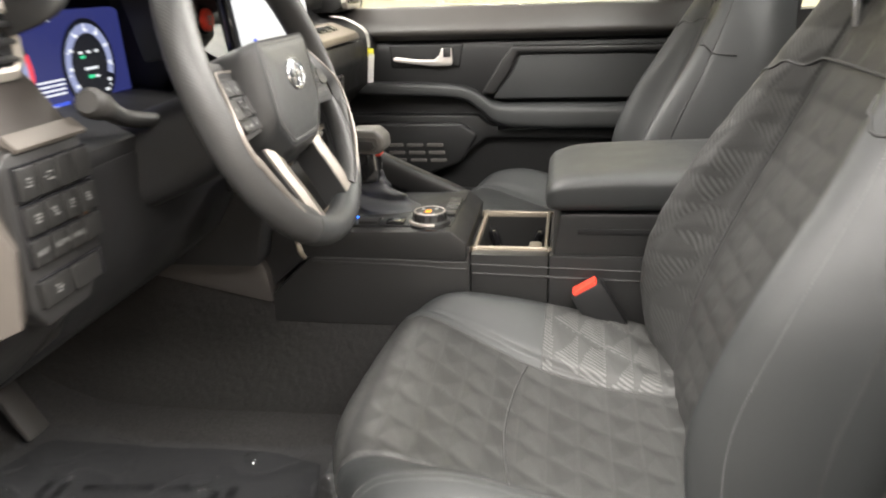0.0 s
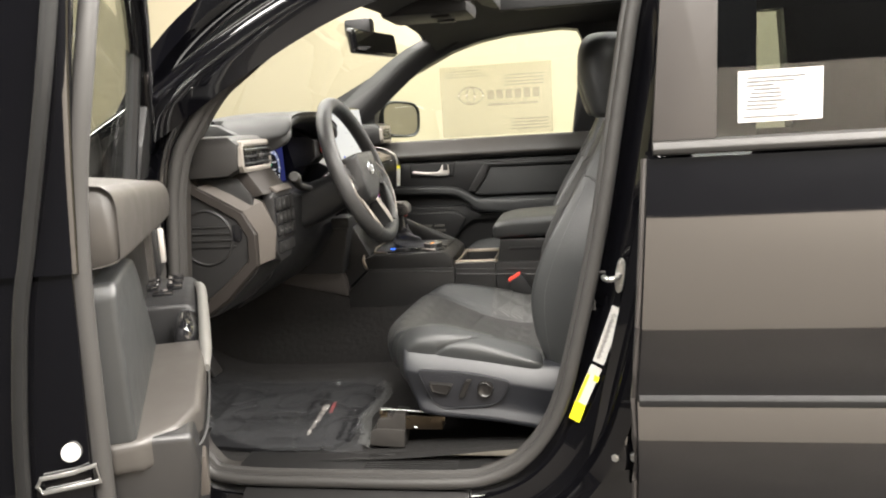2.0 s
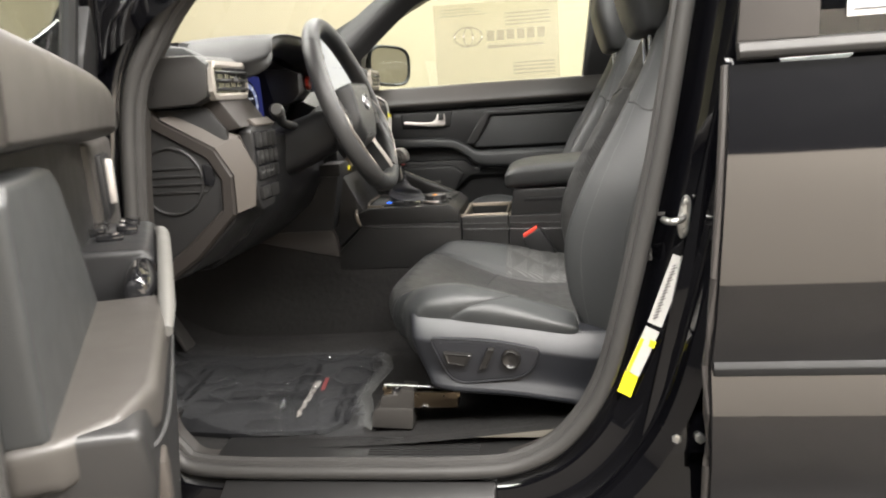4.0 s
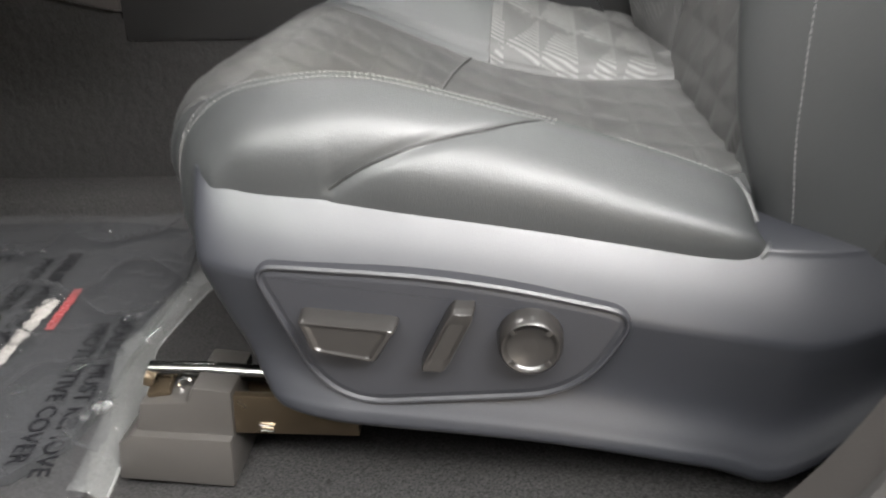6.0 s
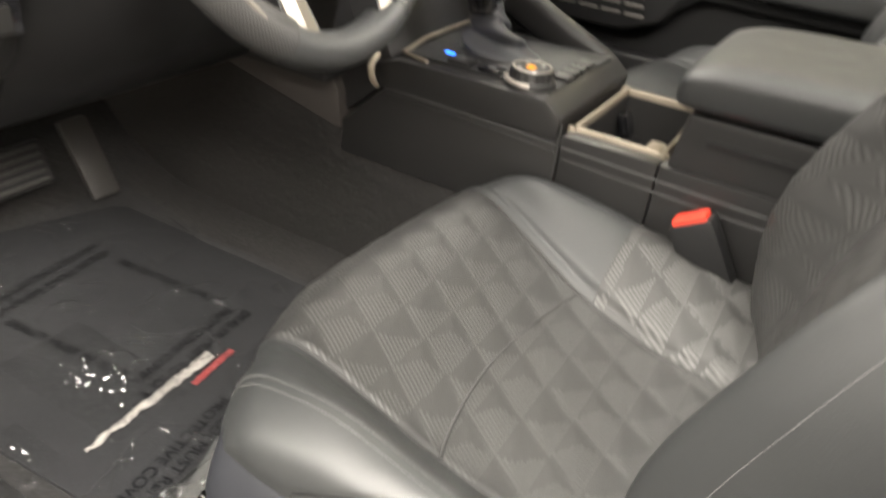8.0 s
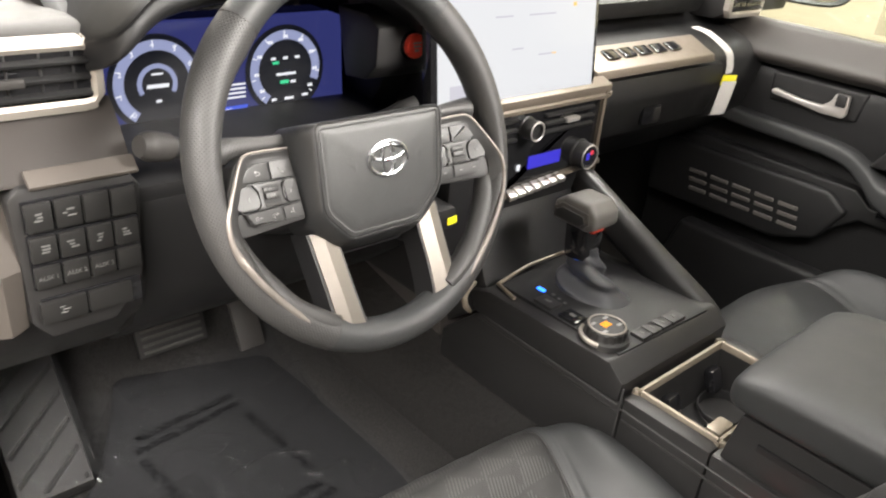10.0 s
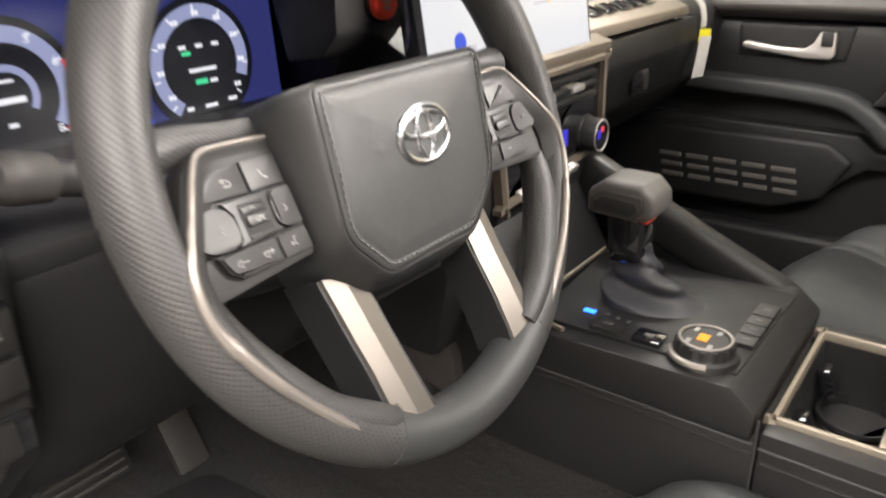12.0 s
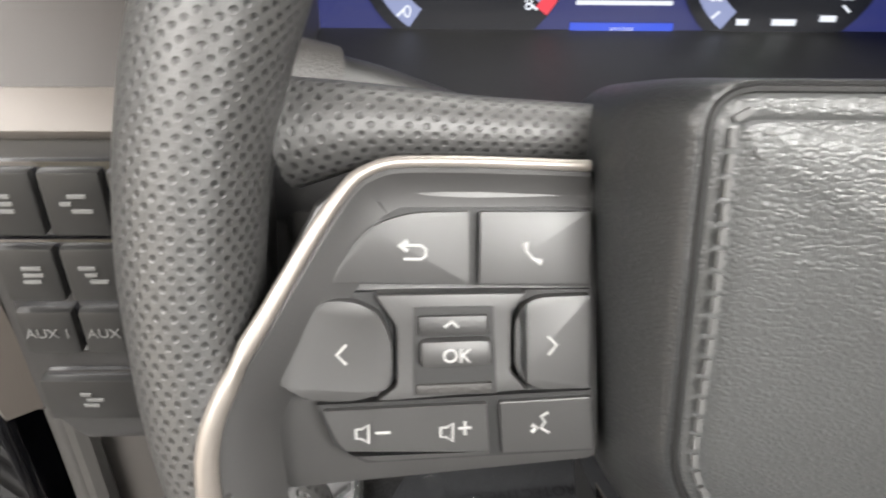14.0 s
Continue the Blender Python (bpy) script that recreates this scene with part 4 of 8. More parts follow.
# hood side cheeks and the recess behind the instruments
for y0, y1, dx in ((-0.580, -0.553, -0.075), (-0.205, -0.155, -0.070)):
    dpart("hood_cheek", [(-0.42, 1.20), (-0.25 + dx, 1.20), (-0.185 + dx, 1.31), (-0.195 + dx, 1.35), (-0.30 + dx * 0.6, 1.39), (-0.42, 1.40)], y0, y1, "soft", bev=0.012)
dpart("recess_back", [(-0.44, 1.19), (-0.36, 1.19), (-0.36, 1.40), (-0.44, 1.40)], -0.56, -0.19, "piano", bev=0.0)
dpart("recess_floor", [(-0.42, 1.19), (-0.22, 1.19), (-0.215, 1.215), (-0.32, 1.236), (-0.42, 1.238)], -0.55, -0.20, "soft")
# main carriers
dpart("lower_panel", [(-0.215, 1.20), (-0.23, 1.10), (-0.27, 1.03), (-0.36, 0.96), (-0.50, 0.95), (-0.62, 1.05), (-0.6, 1.22), (-0.40, 1.22)], -0.545, -0.135, "soft", bev=0.01)
dpart("knee_panel", [(-0.215, 1.12), (-0.235, 1.075), (-0.33, 0.985), (-0.46, 0.945), (-0.62, 1.05), (-0.6, 1.28), (-0.26, 1.28), (-0.23, 1.24)], -0.690, -0.540, "hard", bev=0.01)
dpart("centre_carrier", [(-0.21, 1.25), (-0.190, 1.24), (-0.190, 1.11), (-0.205, 1.03), (-0.22, 0.96), (-0.6, 0.96), (-0.6, 1.30), (-0.30, 1.30)], -0.16, 0.135, "soft", bev=0.008)
dpart("glovebox_carrier", [(-0.225, 1.245), (-0.220, 1.21), (-0.24, 1.13), (-0.33, 1.05), (-0.6, 1.05), (-0.6, 1.32), (-0.36, 1.325), (-0.33, 1.285), (-0.245, 1.262)], 0.137, 0.69, "soft", bev=0.01)
dpart("dash_shelf", [(-0.40, 1.30), (-0.31, 1.305), (-0.30, 1.335), (-0.34, 1.345), (-0.45, 1.34)], 0.13, 0.55, "soft", bev=0.008)
dpart("glovebox_lid", [(-0.208, 1.240), (-0.203, 1.205), (-0.225, 1.14), (-0.24, 1.14), (-0.24, 1.24)], 0.14, 0.50, "hard", bev=0.006, label="black glovebox lid")
b = bmesh.new()
box(b, (-0.211, 0.300, 1.172), (0.008, 0.05, 0.032), 0.004)
gb = part("glovebox_button", b, "piano", dash)
b = bmesh.new()
box(b, (-0.2075, 0.313, 1.172), (0.006, 0.018, 0.022), 0.002)
part("button_face", b, "grey", gb)
dpart("bronze_shelf", [(-0.225, 1.256), (-0.220, 1.244), (-0.205, 1.246), (-0.209, 1.258), (-0.262, 1.280), (-0.272, 1.276)], 0.135, 0.46, "shelf", bev=0.002, label="warm satin trim shelf")
b = bmesh.new()
for i in range(5):
    box(b, (-0.238, 0.20 + 0.042 * i, 1.2725), (0.022, 0.03, 0.003), 0.001, pose(0, 0, 0, 0, 22, 0))
part("shelf_slot", b, "piano", dash)


def vent(y0, y1, z0, z1, x, shell_x, grey, outer):
    v = part("vent_housing", prism(bmesh.new(), [(shell_x, z0 - 0.022), (x - 0.03, z0 - 0.018), (x - 0.004, z0 - 0.006), (x, z1 + 0.006), (x - 0.02, z1 + 0.022), (shell_x, z1 + 0.024)], y0 - (0.018 if outer < 0 else 0.006), y1 + (0.006 if outer < 0 else 0.018), "y", 0.012), grey, dash, "grey air vent housing")
    b = bmesh.new()
    loop = [(y0, z0), (y1, z0), (y1, z1), (y0, z1)]
    loop = catmull(tight(loop, 0.12), 48, True)
    sheet(b, np.array([[(xx, y, z) for y, z in offset_loop(loop, d)] for d, xx in ((0.012, x - 0.008), (0.011, x + 0.003), (0.004, x + 0.005), (0.0, x + 0.003), (-0.002, x - 0.012))]), closed_v=True)
    part("vent_frame", b, "frametrim", v, "dull satin vent frame")
    b = bmesh.new()
    box(b, (x + 0.0008, (y0 + y1) / 2, (z0 + z1) / 2), (0.002, y1 - y0 + 0.002, z1 - z0 + 0.002))
    part("vent_back", b, "piano", v)
    for i in range(3):
        b = bmesh.new()
        box(b, (x + 0.003, (y0 + y1) / 2, z0 + (i + 0.5) * (z1 - z0) / 3), (0.012, y1 - y0 - 0.002, 0.0035), 0.001, pose(0, 0, 0, 0, 18, 0))
        part("slat", b, "soft", v)
    for i in range(5):
        b = box(bmesh.new(), (x + 0.001, y0 + (i + 0.5) * (y1 - y0) / 5, (z0 + z1) / 2), (0.004, 0.0025, z1 - z0), 0.0008)
        part("fin", b, "soft", v)
    b = bmesh.new()
    box(b, (x + 0.011, (y0 + y1) / 2, (z0 + z1) / 2), (0.006, 0.022, 0.008), 0.002)
    part("vent_tab", b, "grey", v)


vent(-0.700, -0.567, 1.300, 1.343, -0.238, -0.43, "grey", -1)
vent(0.575, 0.68, 1.312, 1.352, -0.262, -0.43, "hard", 1)
# ledge under the vent and the silver corner facet
dpart("vent_ledge", [(-0.25, 1.298), (-0.236, 1.285), (-0.210, 1.248), (-0.205, 1.240), (-0.23, 1.235), (-0.30, 1.26)], -0.685, -0.548, "facet", bev=0.004, label="brown-grey ledge under the vent")
CAP = [(-0.46, 1.30), (-0.378, 1.283), (-0.362, 1.247), (-0.268, 1.192), (-0.246, 1.152), (-0.250, 1.10), (-0.322, 1.04), (-0.46, 0.945)]
cap = dpart("end_cap", CAP, -0.697, -0.58, "hard", bev=0.004, label="charcoal dashboard end cap with a round cover")
b = bmesh.new()
path = [(-0.380, 1.290), (-0.364, 1.247), (-0.268, 1.190), (-0.246, 1.152), (-0.250, 1.102), (-0.322, 1.040), (-0.46, 0.945)]
out = [(-0.362, 1.292), (-0.345, 1.262), (-0.250, 1.207), (-0.224, 1.160), (-0.226, 1.092), (-0.300, 1.018), (-0.45, 0.918)]
dense_in, dense_out = np.array(path), np.array(out)
sheet(b, np.array([[(x, y, z) for x, z in L] for L, y in ((dense_in, -0.66), (dense_in, -0.700), ((dense_in * 0.8 + dense_out * 0.2), -0.705), (dense_in * 0.15 + dense_out * 0.85, -0.704), (dense_out, -0.698), (dense_out, -0.66))]))
part("cap_border", b, "facet", dash, "charcoal angular border of the end cap", sharp=25)
b = bmesh.new()
sheet(b, np.array([[(-0.345, -0.702, 1.264), (-0.250, -0.700, 1.209), (-0.222, -0.698, 1.160), (-0.224, -0.698, 1.094)], [(-0.318, -0.684, 1.272), (-0.215, -0.680, 1.226), (-0.190, -0.674, 1.168), (-0.200, -0.672, 1.102)], [(-0.318, -0.660, 1.266), (-0.220, -0.656, 1.226), (-0.200, -0.656, 1.166), (-0.208, -0.656, 1.104)]]))
part("corner_facet", b, "lip", dash, "satin silver corner trim", sharp=20)
b = bmesh.new()
for r in (0.058,):
    tube(b, [(-0.338 + r * math.cos(a), -0.6985, 1.155 + r * math.sin(a)) for a in np.linspace(0, 2 * math.pi, 40, endpoint=False)], 0.0025, 6, closed=True)
for i in range(4):
    box(b, (-0.335, -0.6985, 1.135 + 0.014 * i), (0.125, 0.003, 0.003), 0.001)
part("round_cover", b, "hard", cap)
b = bmesh.new()
prism(b, [(-0.278, 1.147), (-0.264, 1.143), (-0.258, 1.152), (-0.258, 1.178), (-0.278, 1.182)], -0.7005, -0.695, "y", 0.002)
part("pull_slot", b, "piano", cap)

dpart("ledge_lip", [(-0.216, 1.2495), (-0.1965, 1.2385), (-0.1945, 1.2425), (-0.207, 1.2535)], -0.640, -0.548, "lip", bev=0.001, label="pale satin lip above the switches")
# switch bank beside the column
b = bmesh.new()
prism(b, [(-0.655, 1.110), (-0.640, 1.090), (-0.580, 1.092), (-0.552, 1.13), (-0.546, 1.225), (-0.556, 1.240), (-0.648, 1.242), (-0.658, 1.232)], -0.225, -0.199, "x", 0.005)
bank = part("switch_bank", b, "hard", dash, "bank of black push switches")


def icon_bars(b, x, y, z, w, n):
    rnd = random.Random(n)
    rows = []
    for i in range(3):
        rows.append((-w / 2 + rnd.random() * w * 0.4, -0.004 + 0.003 * i, w * (0.35 + 0.4 * rnd.random()), 0.0014))
    bars(b, (x, y, z), (0, 1, 0), (0, 0, 1), rows)


n = 0
for z0, z1, w in ((1.1995, 1.2305, 0.097), (1.1445, 1.1985, 0.097), (1.1075, 1.1345, 0.090)):
    b = box(bmesh.new(), (-0.1985, -0.6005, (z0 + z1) / 2), (0.004, w, z1 - z0), 0.002)
    part("switch_recess", b, "piano", bank)
for r, (z, h, ws) in enumerate(((1.215, 0.026, (0.023,) * 4), (1.1845, 0.024, (0.023,) * 4), (1.157, 0.021, (0.023,) * 4), (1.121, 0.022, (0.041, 0.041)))):
    y = -0.648
    for i, w in enumerate(ws):
        b = box(bmesh.new(), (-0.1965, y + w / 2, z), (0.008, w - 0.0012, h), 0.0018)
        sw = part("push_switch", b, "bankswitch", bank)
        n += 1
        if r != 2 and (r, i) not in ((0, 2), (0, 3), (3, 1)):
            b = bmesh.new()
            icon_bars(b, -0.1922, y + w / 2, z + 0.001, 0.010, n)
            part("switch_icon", b, "bankicon", sw)
        y += w + 0.001

# instrument display
def emission(name, color, strength):
    m = bpy.data.materials.new(name)
    m.use_nodes = True
    nt = m.node_tree
    p = nt.nodes["Principled BSDF"]
    p.inputs["Base Color"].default_value = (0.01, 0.01, 0.01, 1)
    p.inputs["Roughness"].default_value = 0.15
    p.inputs["Emission Color"].default_value = (*color, 1)
    p.inputs["Emission Strength"].default_value = strength
    return m


M["scr_band"] = emission("display_bright_blue", (0.04, 0.10, 0.75), 0.80)
M["scr_blue"] = emission("display_navy", (0.028, 0.034, 0.15), 0.80)
M["scr_black"] = emission("display_black", (0.006, 0.007, 0.012), 0.80)
M["scr_ring"] = emission("display_pale_ring", (0.30, 0.34, 0.55), 0.80)
M["scr_white"] = emission("display_white", (0.9, 0.93, 1.0), 0.80)
M["scr_red"] = emission("display_red", (0.9, 0.06, 0.09), 0.80)
M["scr_green"] = emission("display_green", (0.05, 0.75, 0.35), 0.80)
M["scr_page"] = emission("touchscreen_white", (0.93, 0.96, 1.0), 0.68)
M["led_blue"] = emission("led_blue", (0.02, 0.16, 1.0), 4.0)
M["led_orange"] = emission("led_orange", (1.0, 0.36, 0.02), 1.3)
M["hvac_blue"] = emission("hvac_display_blue", (0.05, 0.04, 0.75), 0.72)

CX = -0.335
clus = thing("instrument_display", (CX, -0.385, 1.24), "lit digital instrument display with two round gauges", "display")
b = bmesh.new()
loop = catmull(tight([(-0.550, 1.229), (-0.228, 1.229), (-0.234, 1.339), (-0.544, 1.339)], 0.12), 48, True)
prism(b, [(y, z) for y, z in loop], CX - 0.012, CX, "x")
part("screen", b, "scr_blue", clus)


def disc(b, x, y, z, r0, r1, a0=0, a1=360, n=48, t=0.0004):
    rows = []
    for r, dx in ((r0, 0), (r0, t), (r1, t), (r1, 0)):
        rows.append([(x + dx, y + r * math.cos(radians(a)), z + r * math.sin(radians(a))) for a in np.linspace(a0, a1, n)])
    return sheet(b, np.array(rows))


dials = []
for gy, gz, who in ((-0.4685, 1.276, 0), (-0.312, 1.276, 1)):
    b = disc(bmesh.new(), CX + 0.001, gy, gz, 0.0005, 0.053)
    dial = part("gauge", b, "scr_black", clus)
    part("gauge_ring", disc(bmesh.new(), CX + 0.0018, gy, gz, 0.036, 0.047, -35 if who == 0 else -20, 235), "scr_ring", dial)
    for i in range(9):
        a = radians(225 - i * 33)
        b = box(bmesh.new(), (CX + 0.0028, gy + 0.044 * math.cos(a), gz + 0.044 * math.sin(a)), (0.0005, 0.005, 0.0012), 0, pose(0, 0, 0, -math.degrees(a) * -1, 0, 0))
        part("gauge_tick", b, "scr_white", dial)
    dials.append(dial)
    for i in range(9 if who else 0):
        a = radians(215 - i * 31)
        b = bars(bmesh.new(), (CX + 0.003, gy + 0.0395 * math.cos(a), gz + 0.0395 * math.sin(a)), (0, 1, 0), (0, 0, 1), [(-0.0028, -0.0016, 0.0024, 0.0036), (0.0006, -0.0016, 0.0024, 0.0036)])
        part("gauge_number", b, "scr_white", dial)
    if who == 0:
        part("red_zone", disc(bmesh.new(), CX + 0.0024, gy, gz, 0.045, 0.052, -38, 25), "scr_red", dial)
        part("inner_arc", disc(bmesh.new(), CX + 0.002, gy, gz, 0.017, 0.022, -30, 210), "scr_ring", dial)
        for row_ in [(-0.012, -0.004, 0.024, 0.004), (-0.006, 0.010, 0.012, 0.002), (-0.003, -0.020, 0.006, 0.003), (-0.03, -0.044, 0.06, 0.0025), (-0.01, -0.05, 0.02, 0.002)]:
            part("readout", bars(bmesh.new(), (CX + 0.003, gy, gz), (0, 1, 0), (0, 0, 1), [row_]), "scr_white", dial)
    else:
        for row_ in [(-0.018, 0.008, 0.008, 0.003), (-0.008, -0.016, 0.011, 0.004)]:
            part("readout", bars(bmesh.new(), (CX + 0.003, gy, gz), (0, 1, 0), (0, 0, 1), [row_]), "scr_green", dial)
        for row_ in [(-0.02, 0.013, 0.006, 0.003), (-0.004, 0.013, 0.006, 0.003), (0.012, 0.013, 0.006, 0.003), (-0.013, -0.006, 0.026, 0.003), (0.006, -0.016, 0.007, 0.003), (-0.012, -0.043, 0.04, 0.0022), (-0.02, -0.036, 0.006, 0.003), (-0.002, -0.036, 0.012, 0.003), (0.022, -0.034, 0.008, 0.003)]:
            part("readout", bars(bmesh.new(), (CX + 0.003, gy, gz), (0, 1, 0), (0, 0, 1), [row_]), "scr_white", dial)
        for row_ in [(-0.034, -0.046, 0.006, 0.005), (0.012, -0.046, 0.012, 0.004)]:
            part("warning_lamp", bars(bmesh.new(), (CX + 0.003, gy, gz), (0, 1, 0), (0, 0, 1), [row_]), "scr_red", dial)
for row_ in [(-0.024, 0.006, 0.048, 0.002), (-0.024, 0.011, 0.048, 0.002), (-0.024, 0.016, 0.048, 0.002), (-0.024, 0.021, 0.048, 0.002), (-0.006, -0.008, 0.012, 0.003)]:
    part("message", bars(bmesh.new(), (CX + 0.001, -0.389, 1.243), (0, 1, 0), (0, 0, 1), [row_]), "scr_white", clus)
b = bars(bmesh.new(), (CX + 0.001, -0.389, 1.243), (0, 1, 0), (0, 0, 1), [(-0.026, -0.010, 0.052, 0.007)])
part("message_band", b, "scr_band", clus)
for row_ in [(-0.004, 0.0, 0.014, 0.0035), (0.012, 0.0, 0.004, 0.0035)]:
    part("readout", bars(bmesh.new(), (CX + 0.001, -0.389, 1.328), (0, 1, 0), (0, 0, 1), [row_]), "scr_white", clus)

# touchscreen
TS = Matrix.Translation((-0.205, -0.054, 1.330)) @ pose(0, 0, 0, 0, -8, 0)
ts = thing("touchscreen", (-0.21, -0.04, 1.25), "large touchscreen showing a white page", "touchscreen")
b = box(bmesh.new(), (0, 0, 0), (0.018, 0.306, 0.188), 0.006)
b.transform(TS)
part("screen_bezel", b, "piano", ts)
b = box(bmesh.new(), (0.0095, 0, 0.004), (0.002, 0.286, 0.166))
b.transform(TS)
page = part("screen", b, "scr_page", ts)
M["page_grey"] = emission("touchscreen_pale_grey", (0.62, 0.62, 0.70), 0.80)
M["page_dot"] = emission("touchscreen_yellow", (0.95, 0.62, 0.18), 0.88)
for line in [(-0.125, -0.070, 0.05, 0.016), (-0.05, 0.02, 0.03, 0.002), (0.01, 0.02, 0.05, 0.002), (-0.02, -0.02, 0.02, 0.002), (0.03, -0.03, 0.03, 0.002)]:
    b = bars(bmesh.new(), (0.0108, 0, 0), (0, 1, 0), (0, 0, 1), [line])
    b.transform(TS)
    part("page_bar", b, "page_grey", page)
b = bars(bmesh.new(), (0.0108, 0, 0), (0, 1, 0), (0, 0, 1), [(0.095, 0.028, 0.006, 0.005), (0.055, -0.03, 0.008, 0.002)])
b.transform(TS)
part("page_mark", b, "page_dot", page)
b = disc(bmesh.new(), 0.0108, -0.098, -0.050, 0.0004, 0.0085)
b.transform(TS)
part("map_pin", b, "scr_band", page, "round blue map marker")
# start button
b = prism(bmesh.new(), [(-0.30, 1.270), (-0.258, 1.276), (-0.2385, 1.296), (-0.2365, 1.340), (-0.26, 1.352), (-0.32, 1.352)], -0.250, -0.165, "y", 0.005)
sb = part("start_button_housing", b, "hard", dash)
b = cyl(bmesh.new(), (-0.232, -0.199, 1.318), (1, 0, 0), 0.0145, 0.008, 32, 0.002)
part("button_collar", cyl(bmesh.new(), (-0.2375, -0.199, 1.318), (1, 0, 0), 0.0175, 0.006, 32, 0.0015), "piano", sb)
stb = part("start_button", b, "red", sb, "round red engine start button")
b = bars(bmesh.new(), (-0.2276, -0.199, 1.318), (0, 1, 0), (0, 0, 1), [(-0.006, 0.003, 0.012, 0.0022), (-0.005, -0.001, 0.010, 0.0022), (-0.003, -0.006, 0.006, 0.003)])
part("button_mark", b, "icon", stb)

# climate panel
hv = thing("climate_panel", (-0.17, 0.02, 1.10), "climate control panel with two round knobs and a blue display", "control panel")
b = bmesh.new()
loop = catmull(tight([(-0.090, 1.108), (0.128, 1.128), (0.128, 1.238), (-0.110, 1.238)], 0.08), 60, True)
sheet(b, np.array([[(xx, y, z) for y, z in offset_loop(loop, d)] for d, xx in ((0.002, -0.1920), (0.001, -0.1800), (-0.003, -0.1770), (-0.008, -0.1780), (-0.009, -0.1880))]), closed_v=True)
part("panel_frame", b, "shelf", hv, "warm satin frame")
b = prism(bmesh.new(), [(y, z) for y, z in offset_loop(loop, -0.004)], -0.1920, -0.1840, "x")
part("panel_face", b, "piano", hv)
dpart("trim_bar", [(-0.1970, 1.238), (-0.1780, 1.238), (-0.1760, 1.250), (-0.1970, 1.258)], -0.11, 0.132, "shelf", bev=0.002)
for y0, y1, z0, z1 in ((-0.085, -0.055, 1.188, 1.228), (0.0, 0.105, 1.190, 1.226)):
    for i in range(3):
        b = box(bmesh.new(), (-0.1830, (y0 + y1) / 2, z0 + (i + 0.5) * (z1 - z0) / 3), (0.008, y1 - y0, 0.004), 0.001, pose(0, 0, 0, 0, 15, 0))
        part("slat", b, "hard", hv)
b = box(bmesh.new(), (-0.1810, 0.055, 1.208), (0.010, 0.028, 0.007), 0.002)
part("vent_tab", b, "silver", hv)


def rotary(name, y, z, r, parent):
    b = bmesh.new()
    ang = np.linspace(0, 2 * math.pi, 48, endpoint=False)
    prof = [(r * 1.08, -0.1860), (r * 1.06, -0.1820), (r * 0.96, -0.1810), (r * 0.94, -0.1680), (r * 0.88, -0.1640), (r * 0.70, -0.1635), (r * 0.66, -0.1670), (0.001, -0.1670)]
    sheet(b, np.array([[(x, y + q * math.cos(a) * (1 + (0.02 * (k % 2) if 2 < i < 5 else 0)), z + q * math.sin(a)) for k, a in enumerate(ang)] for i, (q, x) in enumerate(prof)]), closed_v=True)
    kn = part(name, b, "hard", parent)
    b = bmesh.new()
    tube(b, [(-0.1635, y + r * 0.86 * math.cos(a), z + r * 0.86 * math.sin(a)) for a in ang], 0.0012, 6, closed=True)
    part("knob_ring", b, "silver", kn)
    return kn


rotary("volume_knob", -0.035, 1.208, 0.0145, hv)
kn = rotary("temperature_knob", 0.090, 1.150, 0.0205, hv)
part("knob_display", disc(bmesh.new(), -0.1655, 0.090, 1.150, 0.0005, 0.013), "scr_black", kn)
b = bars(bmesh.new(), (-0.1645, 0.090, 1.150), (0, 1, 0), (0, 0, 1), [(-0.006, -0.004, 0.006, 0.010)])
part("knob_mark", b, "hvac_blue", kn)
b = bars(bmesh.new(), (-0.1645, 0.090, 1.150), (0, 1, 0), (0, 0, 1), [(0.002, 0.003, 0.006, 0.006)])
part("knob_mark", b, "scr_red", kn)
b = bars(bmesh.new(), (-0.1830, 0.0, 1.146), (0, 1, 0), (0, 0, 1), [(-0.022, 0, 0.066, 0.018)], 0.001)
part("climate_display", b, "hvac_blue", hv)
b = bars(bmesh.new(), (-0.1820, -0.045, 1.148), (0, 1, 0), (0, 0, 1), [(0, 0, 0.005, 0.008)], 0.001)
part("indicator", b, "scr_white", hv)
for i in range(7):
    b = box(bmesh.new(), (-0.1780, -0.055 + i * 0.0165, 1.116 + i * 0.0012), (0.016, 0.0148, 0.008), 0.0015, pose(0, 0, 0, 0, 20, 0))
    part("toggle_key", b, "silver", hv)

# hang tag on the shelf
tag = thing("hang_tag", (-0.205, 0.503, 1.14), "white paper hang tag with a yellow band", "tag")
b = bmesh.new()
strap = np.array([[(-0.270, 0.478, 1.290), (-0.240, 0.482, 1.284), (-0.205, 0.493, 1.262), (-0.198, 0.500, 1.240), (-0.198, 0.503, 1.222)]])
g = surf(np.concatenate([strap + np.array((0, -0.011, 0)), strap, strap + np.array((0, 0.011, 0))]), 3, 24)
sheet(b, g)
sheet(b, g + np.array((0.0008, 0, 0.0008)))
part("strap", b, "white", tag)
b = box(bmesh.new(), (-0.196, 0.504, 1.178), (0.0012, 0.052, 0.062), 0.0003, pose(0, 0, 0, -6, 4, 0))
part("card", b, "white", tag)
b = box(bmesh.new(), (-0.1945, 0.504, 1.211), (0.0012, 0.052, 0.018), 0.0003, pose(0, 0, 0, -6, 4, 0))
part("yellow_band", b, "yellow", tag)

